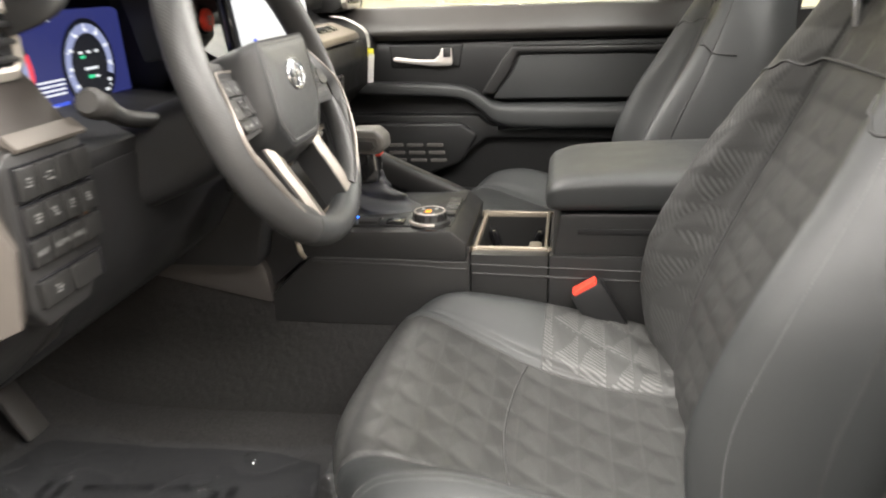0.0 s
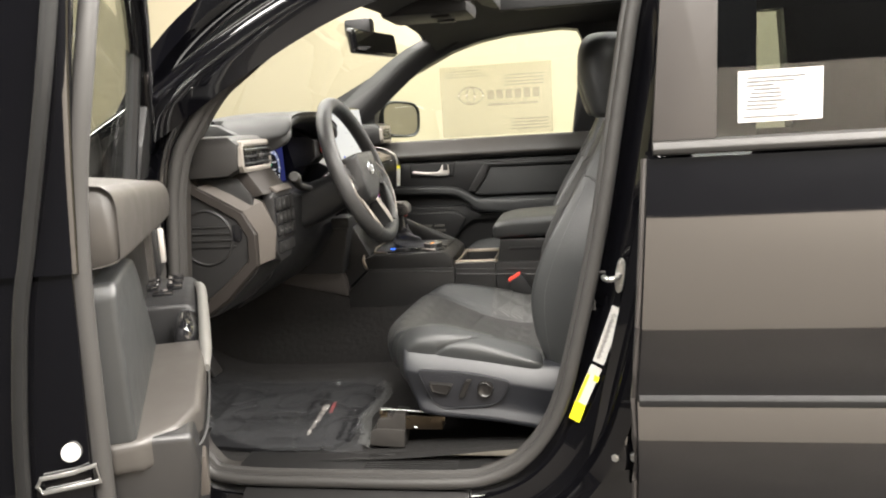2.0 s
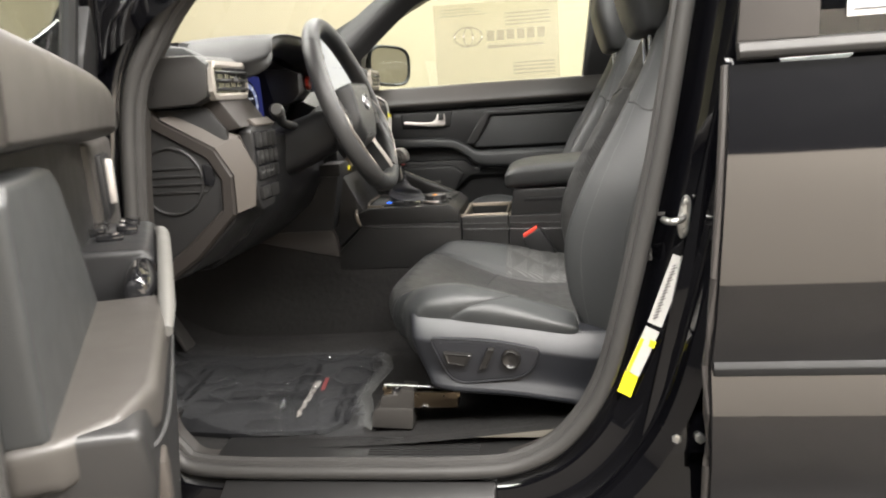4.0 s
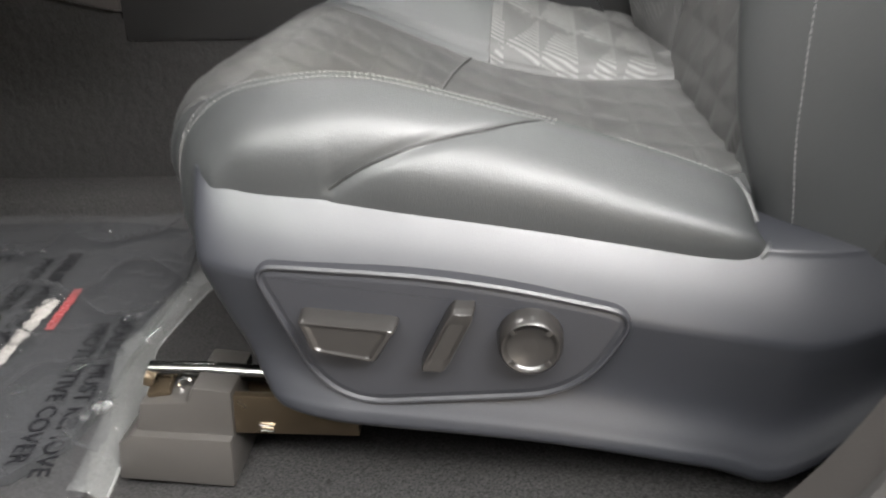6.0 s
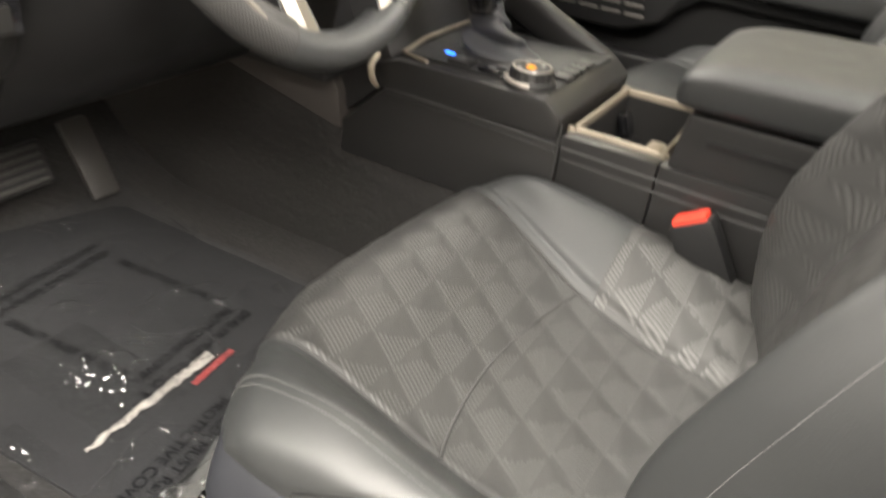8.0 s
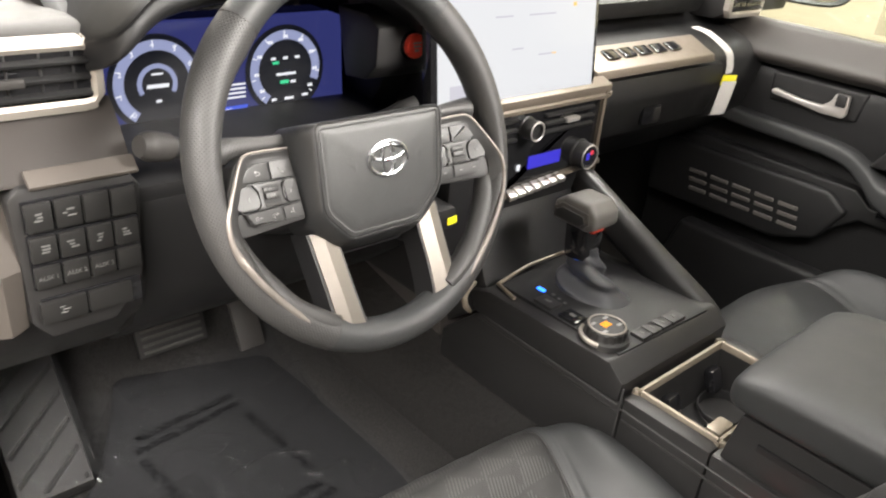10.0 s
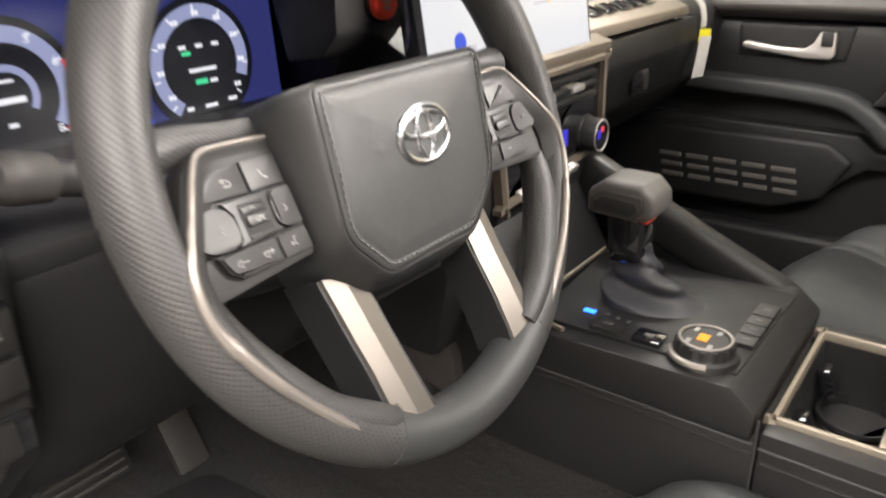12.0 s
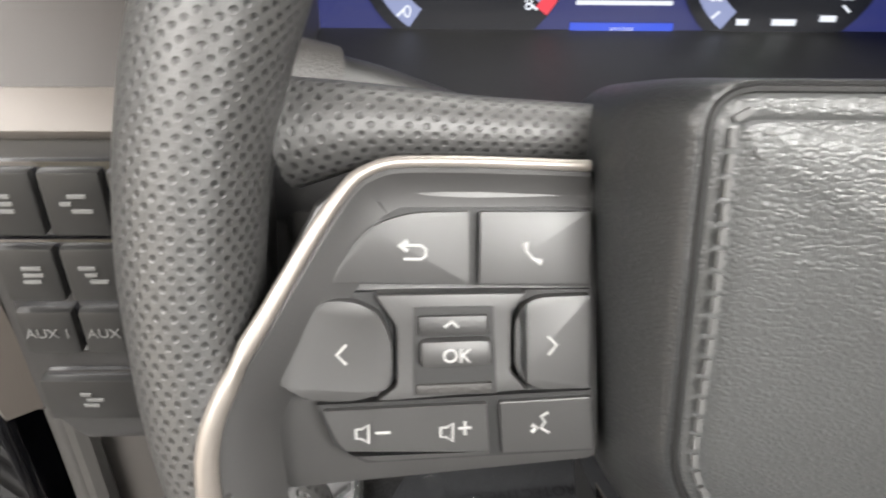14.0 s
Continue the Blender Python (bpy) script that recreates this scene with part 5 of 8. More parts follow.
# ---- steering wheel ----
WC, E2, EN = Vector((-0.09, -0.375, 1.248)), Vector((-0.375, 0, 0.927)).normalized(), Vector((0.927, 0, 0.375)).normalized()
WM = Matrix(((0, E2.x, EN.x, WC.x), (1, E2.y, EN.y, WC.y), (0, E2.z, EN.z, WC.z), (0, 0, 0, 1)))
wheel = thing("steering_wheel", WC, "black leather steering wheel with satin silver spokes", "steering wheel")


def wpart(name, b, material, parent=None, label="", sharp=38):
    b.transform(WM)
    return part(name, b, material, parent or wheel, label, sharp)


def rim_point(a):
    c, s_ = math.cos(a), math.sin(a)
    e = 2 / 1.95
    x, y = 0.1617 * abs(c) ** e * (1 if c > 0 else -1) + 0.0026, (0.1790 if s_ > 0 else 0.1672) * abs(s_) ** e * (1 if s_ > 0 else -1) + 0.0056
    return Vector((x, y, 0.0089 + 0.0314 * y))


def rim(b, a0, a1, n, r=0.0168, grow=0.0):
    rows = []
    for a in np.linspace(a0, a1, n):
        p = rim_point(a)
        d = (rim_point(a + 0.01) - rim_point(a - 0.01)).normalized()
        o = Vector((d.y, -d.x, 0))
        # thumb swellings at ten and two
        sw = max(0.0, 1 - (min(abs(a - radians(25)), abs(a - radians(155))) / 0.5) ** 2) * 0.0025
        slim = 1 - 0.34 * max(0.0, 1 - (min(abs(a - radians(182)), abs(a - radians(-2))) / 0.75) ** 4)
        rows.append([tuple(p + o * math.cos(q) * (r + grow + sw) * (slim if math.cos(q) < 0 else 1.0) + Vector((0, 0, 1)) * math.sin(q) * (r + grow + 0.0015)) for q in np.linspace(0, 2 * math.pi, 22, endpoint=False)])
    return sheet(b, np.array(rows), closed_v=True, caps=True)


# flank colour is darkened for the shade on the hub's side
M["flank"] = mat("smooth_hub_leather_shaded", (0.017, 0.0175, 0.018), 0.38, spec=0.65, bump=0.45, bscale=900, kind="edge")
M["hubthread"] = mat("charcoal_thread", (0.07, 0.07, 0.069), 0.65)
M["linetrim"] = mat("bronze_grey_satin", (0.21, 0.19, 0.172), 0.38, metal=0.6, vary=0.05, vscale=30)
M["perf"] = mat("perforated_leather", (0.034, 0.0336, 0.033), 0.45, spec=0.5, bump=0.2, bscale=1200, kind="edge")


def perforate(m, scale=235.0, depth=0.0006):
    nt = m.node_tree
    tc = nt.nodes.new("ShaderNodeTexCoord")
    v = nt.nodes.new("ShaderNodeTexVoronoi")
    v.inputs["Scale"].default_value, v.inputs["Randomness"].default_value = scale, 0.0
    mp = nt.nodes.new("ShaderNodeMapping")
    mp.inputs["Rotation"].default_value = (0, 0, radians(45))
    v.voronoi_dimensions = "2D"
    nt.links.new(tc.outputs["UV"], mp.inputs[0])
    nt.links.new(mp.outputs[0], v.inputs["Vector"])
    r = nt.nodes.new("ShaderNodeMapRange")
    r.inputs[1].default_value, r.inputs[2].default_value = 0.15, 0.32
    nt.links.new(v.outputs["Distance"], r.inputs[0])
    bp = nt.nodes.new("ShaderNodeBump")
    bp.inputs["Strength"].default_value, bp.inputs["Distance"].default_value = 0.36, depth
    nt.links.new(r.outputs[0], bp.inputs["Height"])
    p = nt.nodes["Principled BSDF"]
    old = p.inputs["Normal"].links[0].from_socket
    base = p.inputs["Base Color"].links[0].from_socket
    hole = nt.nodes.new("ShaderNodeMix")
    hole.data_type = "RGBA"
    hole.inputs[6].default_value = (0.006, 0.006, 0.006, 1)
    nt.links.new(r.outputs[0], hole.inputs[0])
    nt.links.new(base, hole.inputs[7])
    nt.links.new(hole.outputs[2], p.inputs["Base Color"])
    nt.links.new(old, bp.inputs["Normal"])
    nt.links.new(bp.outputs[0], p.inputs["Normal"])


perforate(M["perf"], 410.0, 0.0008)
D = math.pi / 180
wpart("rim_top", rim(bmesh.new(), 48 * D, 132 * D, 40), "leather_top")
wpart("rim_grip", rim(bmesh.new(), 132.3 * D, 242 * D, 50), "perf", label="perforated leather grip")
wpart("rim_grip", rim(bmesh.new(), -62 * D, 47.7 * D, 50), "perf", label="perforated leather grip")
wpart("rim_bottom", rim(bmesh.new(), 242.3 * D, 297.7 * D, 30), "leather_top")


for a in (47.85, 132.15, 242.15, 297.85):
    wpart("rim_seam", rim(bmesh.new(), (a - 0.25) * D, (a + 0.25) * D, 3, grow=0.0004), "thread")


def pod_lean(b):
    """The control pods fall away towards the hub and the upper rim."""
    for v in b.verts:
        v.co.y += 0.045 * (abs(v.co.x) - 0.11) * (abs(v.co.x) < 0.150)
        v.co.z -= 0.13 * max(0.0, 0.131 - abs(v.co.x)) + 0.08 * max(-0.012, v.co.y + 0.006) * (abs(v.co.x) < 0.150)
    return b


def ppart(name, b, material, parent=None, label="", sharp=38):
    return wpart(name, pod_lean(b), material, parent, label, sharp)


def P14(px, py):
    """Local wheel coordinates of the left control pod's drawing plane."""
    return (-0.108 + (px - 805) / 8700, -0.006 + (627 - py) / 8700)


def plate(corners, z0, z1, radii=None, bev=0.0008, mirror=False):
    pts = [P14(*c) for c in corners]
    if radii:
        pts = [tuple(p) for p in rounded(pts, radii, 6)]
    if mirror:
        pts = [(-x, y) for x, y in pts][::-1]
    return prism(bmesh.new(), pts, z0, z1, "z", bev)


pods = {}
for mirror in (False, True):
    pod = ppart("control_pod", plate([(1075, 300), (650, 306), (560, 380), (462, 570), (385, 740), (372, 880), (420, 900), (1085, 850)], -0.004, 0.0165, mirror=mirror, bev=0.003), "pod", label="black control pod with push buttons", sharp=18)
    pods[mirror] = pod
    sgn = -1 if mirror else 1
    # silver line round the pod and down along the rim to the spoke
    path = [(-0.080, 0.0325), (-0.112, 0.0322), (-0.1243, 0.0305), (-0.1318, 0.0235), (-0.1440, 0.003), (-0.1555, -0.019), (-0.1545, -0.043), (-0.142, -0.070), (-0.122, -0.097), (-0.098, -0.122), (-0.078, -0.136), (-0.060, -0.141)]
    path = [(sgn * x + 0.004 * mirror, y, (0.0185, 0.0185, 0.0190, 0.0200)[i] if i < 4 else 0.0267 + 0.0314 * y - 0.0035 * (i == 4)) for i, (x, y) in enumerate(path)]
    # sloping bezel between the line and the buttons
    lp = catmull([(q[0], q[1], q[2]) for q in path[:7]], 40)
    tg_ = np.gradient(lp[:, :2], axis=0)
    inn = np.stack([-tg_[:, 1], tg_[:, 0]], 1) / np.linalg.norm(tg_, axis=1)[:, None] * sgn
    ppart("pod_bezel", sheet(bmesh.new(), np.array([[(p[0] + n[0] * d, p[1] + n[1] * d, p[2] + h if h > -0.004 else 0.0168) for p, n in zip(lp, inn)] for d, h in ((-0.001, -0.001), (0.0022, 0.0002), (0.0065, -0.0022), (0.0125, -0.005))])), "pod", pod)
    b = tube(bmesh.new(), path, [0.0012, 0.0012, 0.0012, 0.0014, 0.0017, 0.0024, 0.0028, 0.0034, 0.0032, 0.0036, 0.0055, 0.006], 10, dense=70)
    wpart("silver_line", pod_lean(b), "linetrim", label="satin metal trim line")
    mm_ = 0.001
    buttons = [
        ([(590, 507), (640, 420), (712, 384), (829, 380), (829, 507)], 0.0190, (0.3, 5, 6, 0.5, 0.4)),
        ([(848, 379), (1048, 373), (1048, 504), (848, 507)], 0.0190, (0.5, 0.4, 0.4, 0.4)),
        ([(494, 680), (572, 538), (650, 536), (694, 588), (694, 684), (652, 710), (542, 714)], 0.0203, (3, 2.5, 5, 5, 3, 4, 5)),
        ([(913, 560), (940, 527), (1048, 522), (1048, 692), (948, 694), (913, 662)], 0.0203, (3, 3.5, 0.4, 0.4, 3.5, 3)),
        ([(572, 736), (862, 724), (870, 821), (645, 831), (602, 803)], 0.0187, (0.6, 0.5, 0.5, 4, 3)),
        ([(886, 722), (1056, 714), (1066, 817), (894, 820)], 0.0187, (0.5, 0.4, 0.4, 0.5)),
    ]
    for c, z, rr in buttons:
        ppart("push_button", plate(c, 0.0125, z, [max(q, 0.2) * mm_ for q in rr], 0.0007, mirror), "button", pod, sharp=18)
    # groove plates that leave dark gaps round the buttons
    ppart("button_gap", plate([(581, 512), (634, 415), (710, 378), (1052, 367), (1052, 511)], 0.012, 0.01715, mirror=mirror, bev=0.0), "blacktrim", pod)
    ppart("button_gap", plate([(484, 683), (568, 530), (1052, 516), (1052, 699), (540, 721)], 0.012, 0.01725, mirror=mirror, bev=0.0), "blacktrim", pod)
    ppart("button_gap", plate([(560, 730), (1060, 705), (1074, 824), (645, 838), (590, 805)], 0.012, 0.01735, mirror=mirror, bev=0.0), "blacktrim", pod)
    ppart("roller_bridge", plate([(664, 526), (934, 519), (906, 556), (906, 664), (938, 698), (664, 716), (702, 688), (702, 584)], 0.012, 0.0198, mirror=mirror, bev=0.0010), "pod", pod, sharp=18)
    ppart("roller_well", plate([(732, 546), (872, 543), (880, 700), (732, 702)], 0.012, 0.0202, mirror=mirror, bev=0.0), "blacktrim", pod)
    rl = ppart("roller", plate([(742, 600), (868, 596), (870, 645), (744, 650)], 0.012, 0.0228, None, 0.0016, mirror), "pod", pod)
    ppart("roller_step", plate([(738, 560), (862, 556), (866, 592), (740, 596)], 0.012, 0.0213, None, 0.0008, mirror), "hard", pod)
    ppart("roller_step", plate([(736, 682), (872, 678), (872, 698), (736, 700)], 0.012, 0.0210, None, 0.0006, mirror), "grey", pod)


def stroke(b, pts, z, r=0.00030):
    return tube(b, [(*P14(*p), z) for p in pts], r, 6)


# symbols of the left pod
def symbol(*lines):
    b = bmesh.new()
    for pts, z, r in lines:
        stroke(b, pts, z, r)
    ppart("button_icon", b, "icon", pods[False])


THIN = 0.0003
symbol(([(616, 612), (600, 630), (616, 646)], 0.0204, THIN))
symbol(([(972, 596), (988, 612), (974, 630)], 0.0204, THIN))
symbol(([(786, 578), (798, 568), (810, 578)], 0.0214, THIN))
symbol(([(712, 440), (745, 440), (753, 446), (753, 458), (745, 464), (715, 464)], 0.0191, THIN), ([(722, 432), (708, 441), (722, 450)], 0.0191, 0.0005))
symbol(([(930, 430), (932, 446), (944, 460), (960, 466)], 0.0191, [0.00075, 0.00035, 0.00035, 0.00075]))
for x0 in (630, 780):
    symbol(([(x0, 768), (x0 + 10, 768), (x0 + 22, 760), (x0 + 22, 795), (x0 + 10, 786), (x0, 786), (x0, 768)], 0.0188, 0.00026))
symbol(([(664, 776), (690, 775)], 0.0188, THIN))
symbol(([(812, 770), (836, 769)], 0.0188, THIN), ([(824, 757), (824, 782)], 0.0188, THIN))
symbol(([(978, 742), (965, 750), (972, 762), (964, 772), (980, 782)], 0.0188, THIN), ([(948, 766), (956, 772), (948, 780)], 0.0188, 0.0005))
for x, y in ((930, 440), (710, 445), (600, 628), (985, 612), (660, 778), (800, 772), (970, 766)):
    b = stroke(bmesh.new(), [(x - 14, y), (x + 14, y)], 0.0205 if 600 < y < 640 else 0.0192, 0.0005)
    b.transform(Matrix.Diagonal((-1, 1, 1, 1)))
    ppart("button_icon", b, "icon", pods[True])


def words(name, body, size, m, material, parent, label=""):
    cu = bpy.data.curves.new(name, "FONT")
    cu.body, cu.size, cu.extrude, cu.align_x, cu.align_y = body, size, 0.0002, "CENTER", "CENTER"
    cu.materials.append(M[material])
    ob = new(name, cu)
    ob.matrix_basis = m
    ob.parent = parent
    ob.matrix_parent_inverse = parent.matrix_basis.inverted() if parent.type == "EMPTY" else Matrix()
    if label:
        ob["label"] = label
    return ob


words("roller_legend", "OK", 0.0040, WM @ Matrix.Translation((*P14(807, 626), 0.0230 - 0.13 * 0.0228)) @ pose(0, 0, 0, 0, 7.4, -2.5), "icon", rl)

# hub pad: a steep smooth flank, a stitched edge and a grained face
OUT = [(-0.0845, 0.0485), (0.0845, 0.0485), (0.0795, -0.043), (0.047, -0.0755), (-0.047, -0.0755), (-0.0795, -0.043)]
SEAM = [(-0.0735, 0.0475), (0.0710, 0.0475), (0.0680, -0.0320), (0.0405, -0.0615), (-0.0420, -0.0615), (-0.0710, -0.0330)]


def hpart(name, b, material, parent=None, label="", sharp=38):
    """A part of the hub, whose face leans back towards its foot."""
    for v in b.verts:
        d = v.co.y - 0.006
        v.co.z += (0.15 if d > 0 else 0.25) * d
        v.co.x += 0.0045
    return wpart(name, b, material, parent, label, sharp)



lo_, hi_ = rounded(OUT, [0.014, 0.014, 0.018, 0.022, 0.022, 0.018], 16), rounded(SEAM, [0.010, 0.010, 0.012, 0.009, 0.009, 0.012], 16)


def hub_ring(f, z, d=0.0):
    return [(x, y, z - 3.75 * max(0.0, y - 0.030) ** 2 * (f > 0.3)) for x, y in offset_loop(lo_ * (1 - f) + hi_ * f, d)]


b = bmesh.new()
rows = [hub_ring(0, -0.022), hub_ring(0, 0.004), hub_ring(0.06, 0.0125), hub_ring(0.22, 0.0195), hub_ring(0.50, 0.0265), hub_ring(0.78, 0.0318), hub_ring(0.93, 0.0338), hub_ring(1, 0.0341), hub_ring(1, 0.0338, -0.0010), hub_ring(1, 0.0326, -0.0016)]
sheet(b, np.array(rows), closed_v=True)
hub = hpart("hub_pad", b, "flank", label="smooth black leather hub", sharp=60)
M["hubleather"] = mat("grained_hub_leather", (0.042, 0.043, 0.043), 0.39, spec=0.68, bump=0.46, bscale=850, kind="edge", bump2=0.05, b2scale=30)
b = bmesh.new()
rows = [hub_ring(1, 0.0326, -0.0014), hub_ring(1, 0.0338, -0.0020), hub_ring(1, 0.0345, -0.0036), hub_ring(1, 0.0346, -0.0056), hub_ring(1, 0.0342, -0.0064), hub_ring(1, 0.0350, -0.0076), hub_ring(1, 0.0356, -0.0120)]
face = rows[-1]
for f in (0.95, 0.90, 0.85, 0.75, 0.65, 0.55, 0.45, 0.25, 0.001):
    rows.append([(x * f, y * f, 0.0356 - 3.75 * max(0.0, y * f - 0.030) ** 2 + 0.0024 * max(0.0, 1 - (x * f / 0.064) ** 2) * max(0.0, 1 - ((y * f + 0.007) / 0.052) ** 2)) for x, y, z in face])
sheet(b, np.array(rows), closed_v=True)
cover = hpart("airbag_cover", b, "hubleather", hub, "grained black airbag cover", sharp=60)
b = bmesh.new()
ring = hub_ring(1, 0.0352, -0.0050)
stitches(b, [Vector(p) for p in ring[20:] + ring[:12]], 0.0042, 0.0031, 0.0008)
hpart("hub_stitching", b, "hubthread", cover)
b = tube(bmesh.new(), hub_ring(1, 0.0338, -0.0014), 0.0008, 6, closed=True)
hpart("hub_seam", b, "blacktrim", cover)
# raised U below the badge
up = catmull([(-0.036, 0.010), (-0.0335, -0.006), (-0.0300, -0.0145), (-0.0225, -0.0240), (-0.017, -0.0255), (0.017, -0.0255), (0.0225, -0.0240), (0.0300, -0.0145), (0.0335, -0.006), (0.036, 0.010)], 70)
nrm = np.roll(up, -1, 0) - np.roll(up, 1, 0)
nrm[0], nrm[-1] = up[1] - up[0], up[-1] - up[-2]
nrm = np.stack([nrm[:, 1], -nrm[:, 0]], 1) / np.linalg.norm(nrm, axis=1)[:, None]
fade = np.sin(np.linspace(0, math.pi, 70)) ** 0.5
b = bmesh.new()
sheet(b, np.array([[(x + n[0] * d, y + n[1] * d, 0.0366 - 0.0006 * (y * y + x * x) / 0.0012 + h * k) for (x, y), n, k in zip(up, nrm, fade)] for d, h in ((-0.008, -0.0012), (-0.003, 0.0008), (0.0, 0.0015), (0.0040, 0.0003), (0.0085, -0.0018))]))
hpart("raised_fold", b, "hubleather", cover, sharp=60)
for i in range(6):
    b = bars(bmesh.new(), (0.004, -0.046, 0.0359), (1, 0, 0), (0, 1, 0), [(-0.012 + 0.0052 * i, 0.001 * (i > 2), 0.004, 0.0022)])
    hpart("embossed_bar", b, "hubleather", cover)
# plain oval badge
b = bmesh.new()
ang = np.linspace(0, 2 * math.pi, 64, endpoint=False)
tube(b, [(0.0215 * math.cos(a), 0.006 + 0.0152 * math.sin(a), 0.0376) for a in ang], 0.0023, 8, closed=True)
badge = hpart("badge", b, "badge", cover, "plain chrome oval badge")
b = bmesh.new()
tube(b, [(0.0185 * math.cos(a), 0.0112 + 0.0066 * math.sin(a), 0.0379) for a in ang], 0.0017, 8, closed=True)
tube(b, [(0.0068 * math.cos(a), 0.006 + 0.0140 * math.sin(a), 0.0380) for a in ang], 0.0017, 8, closed=True)
hpart("badge_ring", b, "badge", badge)
# lower lip of the hub and spokes
b = prism(bmesh.new(), [(-0.074, -0.045), (-0.056, -0.068), (-0.034, -0.080), (0.034, -0.080), (0.056, -0.068), (0.074, -0.045), (0.0, -0.03)], -0.030, 0.006, "z", 0.005)
hpart("hub_skirt", b, "soft", hub)
M["spoke"] = mat("brushed_spoke_metal", (0.19, 0.172, 0.152), 0.40, metal=0.8, vary=0.06, vscale=60, rvary=0.08)
for sgn, mm in ((-1, "spoke"), (1, "spoke")):
    rows = []
    for x0, x1, y, z in ((0.077, 0.048, -0.050, 0.000), (0.0755, 0.047, -0.080, 0.0055), (0.0745, 0.046, -0.106, 0.0110), (0.074, 0.044, -0.130, 0.0150), (0.074, 0.042, -0.144, 0.0165)):
        m_ = (x0 * 0.55 + x1 * 0.45)
        ring = [(x0, y, z - 0.012), (x0 - 0.001, y, z - 0.001), (m_, y - 0.002, z + 0.0022), (x1 + 0.001, y - 0.004, z - 0.001), (x1, y - 0.004, z - 0.012)]
        rows.append([(sgn * q[0] + 0.006, q[1], q[2]) for q in ring])
    wpart("spoke", sheet(bmesh.new(), np.array(rows)), mm, label="satin silver lower spoke", sharp=20)
    back = []
    for x0, x1, y, z in ((0.0785, 0.047, -0.050, -0.003), (0.077, 0.046, -0.080, 0.0025), (0.076, 0.045, -0.106, 0.0080), (0.0755, 0.043, -0.130, 0.0125), (0.0755, 0.041, -0.144, 0.0145)):
        back.append([(sgn * a + 0.006, y, c) for a, c in ((x0, z - 0.030), (x0, z), (x1, z), (x1, z - 0.030))])
    wpart("spoke_backing", sheet(bmesh.new(), np.array(back)), "soft")
    # the spoke's foot sweeps round into the trim line along the rim
    mid = catmull([(0.112, -0.1105, 0.0024, 0.0222), (0.102, -0.1195, 0.0026, 0.0212), (0.090, -0.1280, 0.0032, 0.0200), (0.081, -0.1335, 0.0040, 0.0184), (0.075, -0.1362, 0.0044, 0.0168), (0.068, -0.1390, 0.0044, 0.0150)], 30)
    tng = np.gradient(mid[:, :2], axis=0)
    nrm_ = np.stack([tng[:, 1], -tng[:, 0]], 1) / np.linalg.norm(tng, axis=1)[:, None]
    swell = np.clip((np.arange(30) - 10) / 14, 0, 1) ** 2
    rows = [[(sgn * (q[0] + n_[0] * q[2] * f * (1 + 1.5 * k * (f > 0))) + 0.006, q[1] + n_[1] * q[2] * f * (1 + 1.5 * k * (f > 0)), q[3] + dz) for q, n_, k in zip(mid, nrm_, swell)] for f, dz in ((-1.0, -0.010), (-1.0, -0.0012), (-0.7, 0.0), (0.7, 0.0), (1.0, -0.0012), (1.0, -0.010))]
    wpart("spoke_foot", sheet(bmesh.new(), np.array(rows)), mm, label="champagne satin metal foot of the spoke", sharp=40)
    # inner grip pad beside the spoke
    b = bmesh.new()
    tube(b, [(sgn * 0.150, -0.030, 0.006), (sgn * 0.142, -0.058, 0.008), (sgn * 0.126, -0.085, 0.010), (sgn * 0.106, -0.110, 0.011), (sgn * 0.080, -0.128, 0.012), (sgn * 0.068, -0.135, 0.012)], [0.010, 0.0125, 0.0125, 0.012, 0.0105, 0.009], 14, dense=30)
    wpart("thumb_pad", b, "perf")
    # upper bridge between hub and rim
    b = tube(bmesh.new(), [(sgn * 0.06, 0.0385, 0.006), (sgn * 0.10, 0.0385, 0.007), (sgn * 0.125, 0.0385, 0.006), (sgn * 0.143, 0.036, 0.003)], [0.0065, 0.007, 0.0085, 0.0120], 16, dense=20)
    wpart("upper_spoke", pod_lean(b), "perf")
# column shroud, stalks
col = thing("steering_column", (-0.2, -0.375, 1.18), "black steering column shroud with two stalks", "steering column")
b = bmesh.new()
rows = []
for n_, w, h in ((-0.20, 0.065, 0.05), (-0.12, 0.062, 0.050), (-0.06, 0.055, 0.045), (-0.04, 0.050, 0.040)):
    rows.append([tuple(WM @ Vector((w * math.copysign(abs(math.cos(a)) ** 0.6, math.cos(a)), -0.012 + h * math.copysign(abs(math.sin(a)) ** 0.6, math.sin(a)), n_))) for a in np.linspace(0, 2 * math.pi, 32, endpoint=False)])
part("shroud", sheet(bmesh.new(), np.array(rows), closed_v=True, caps=True), "soft", col)
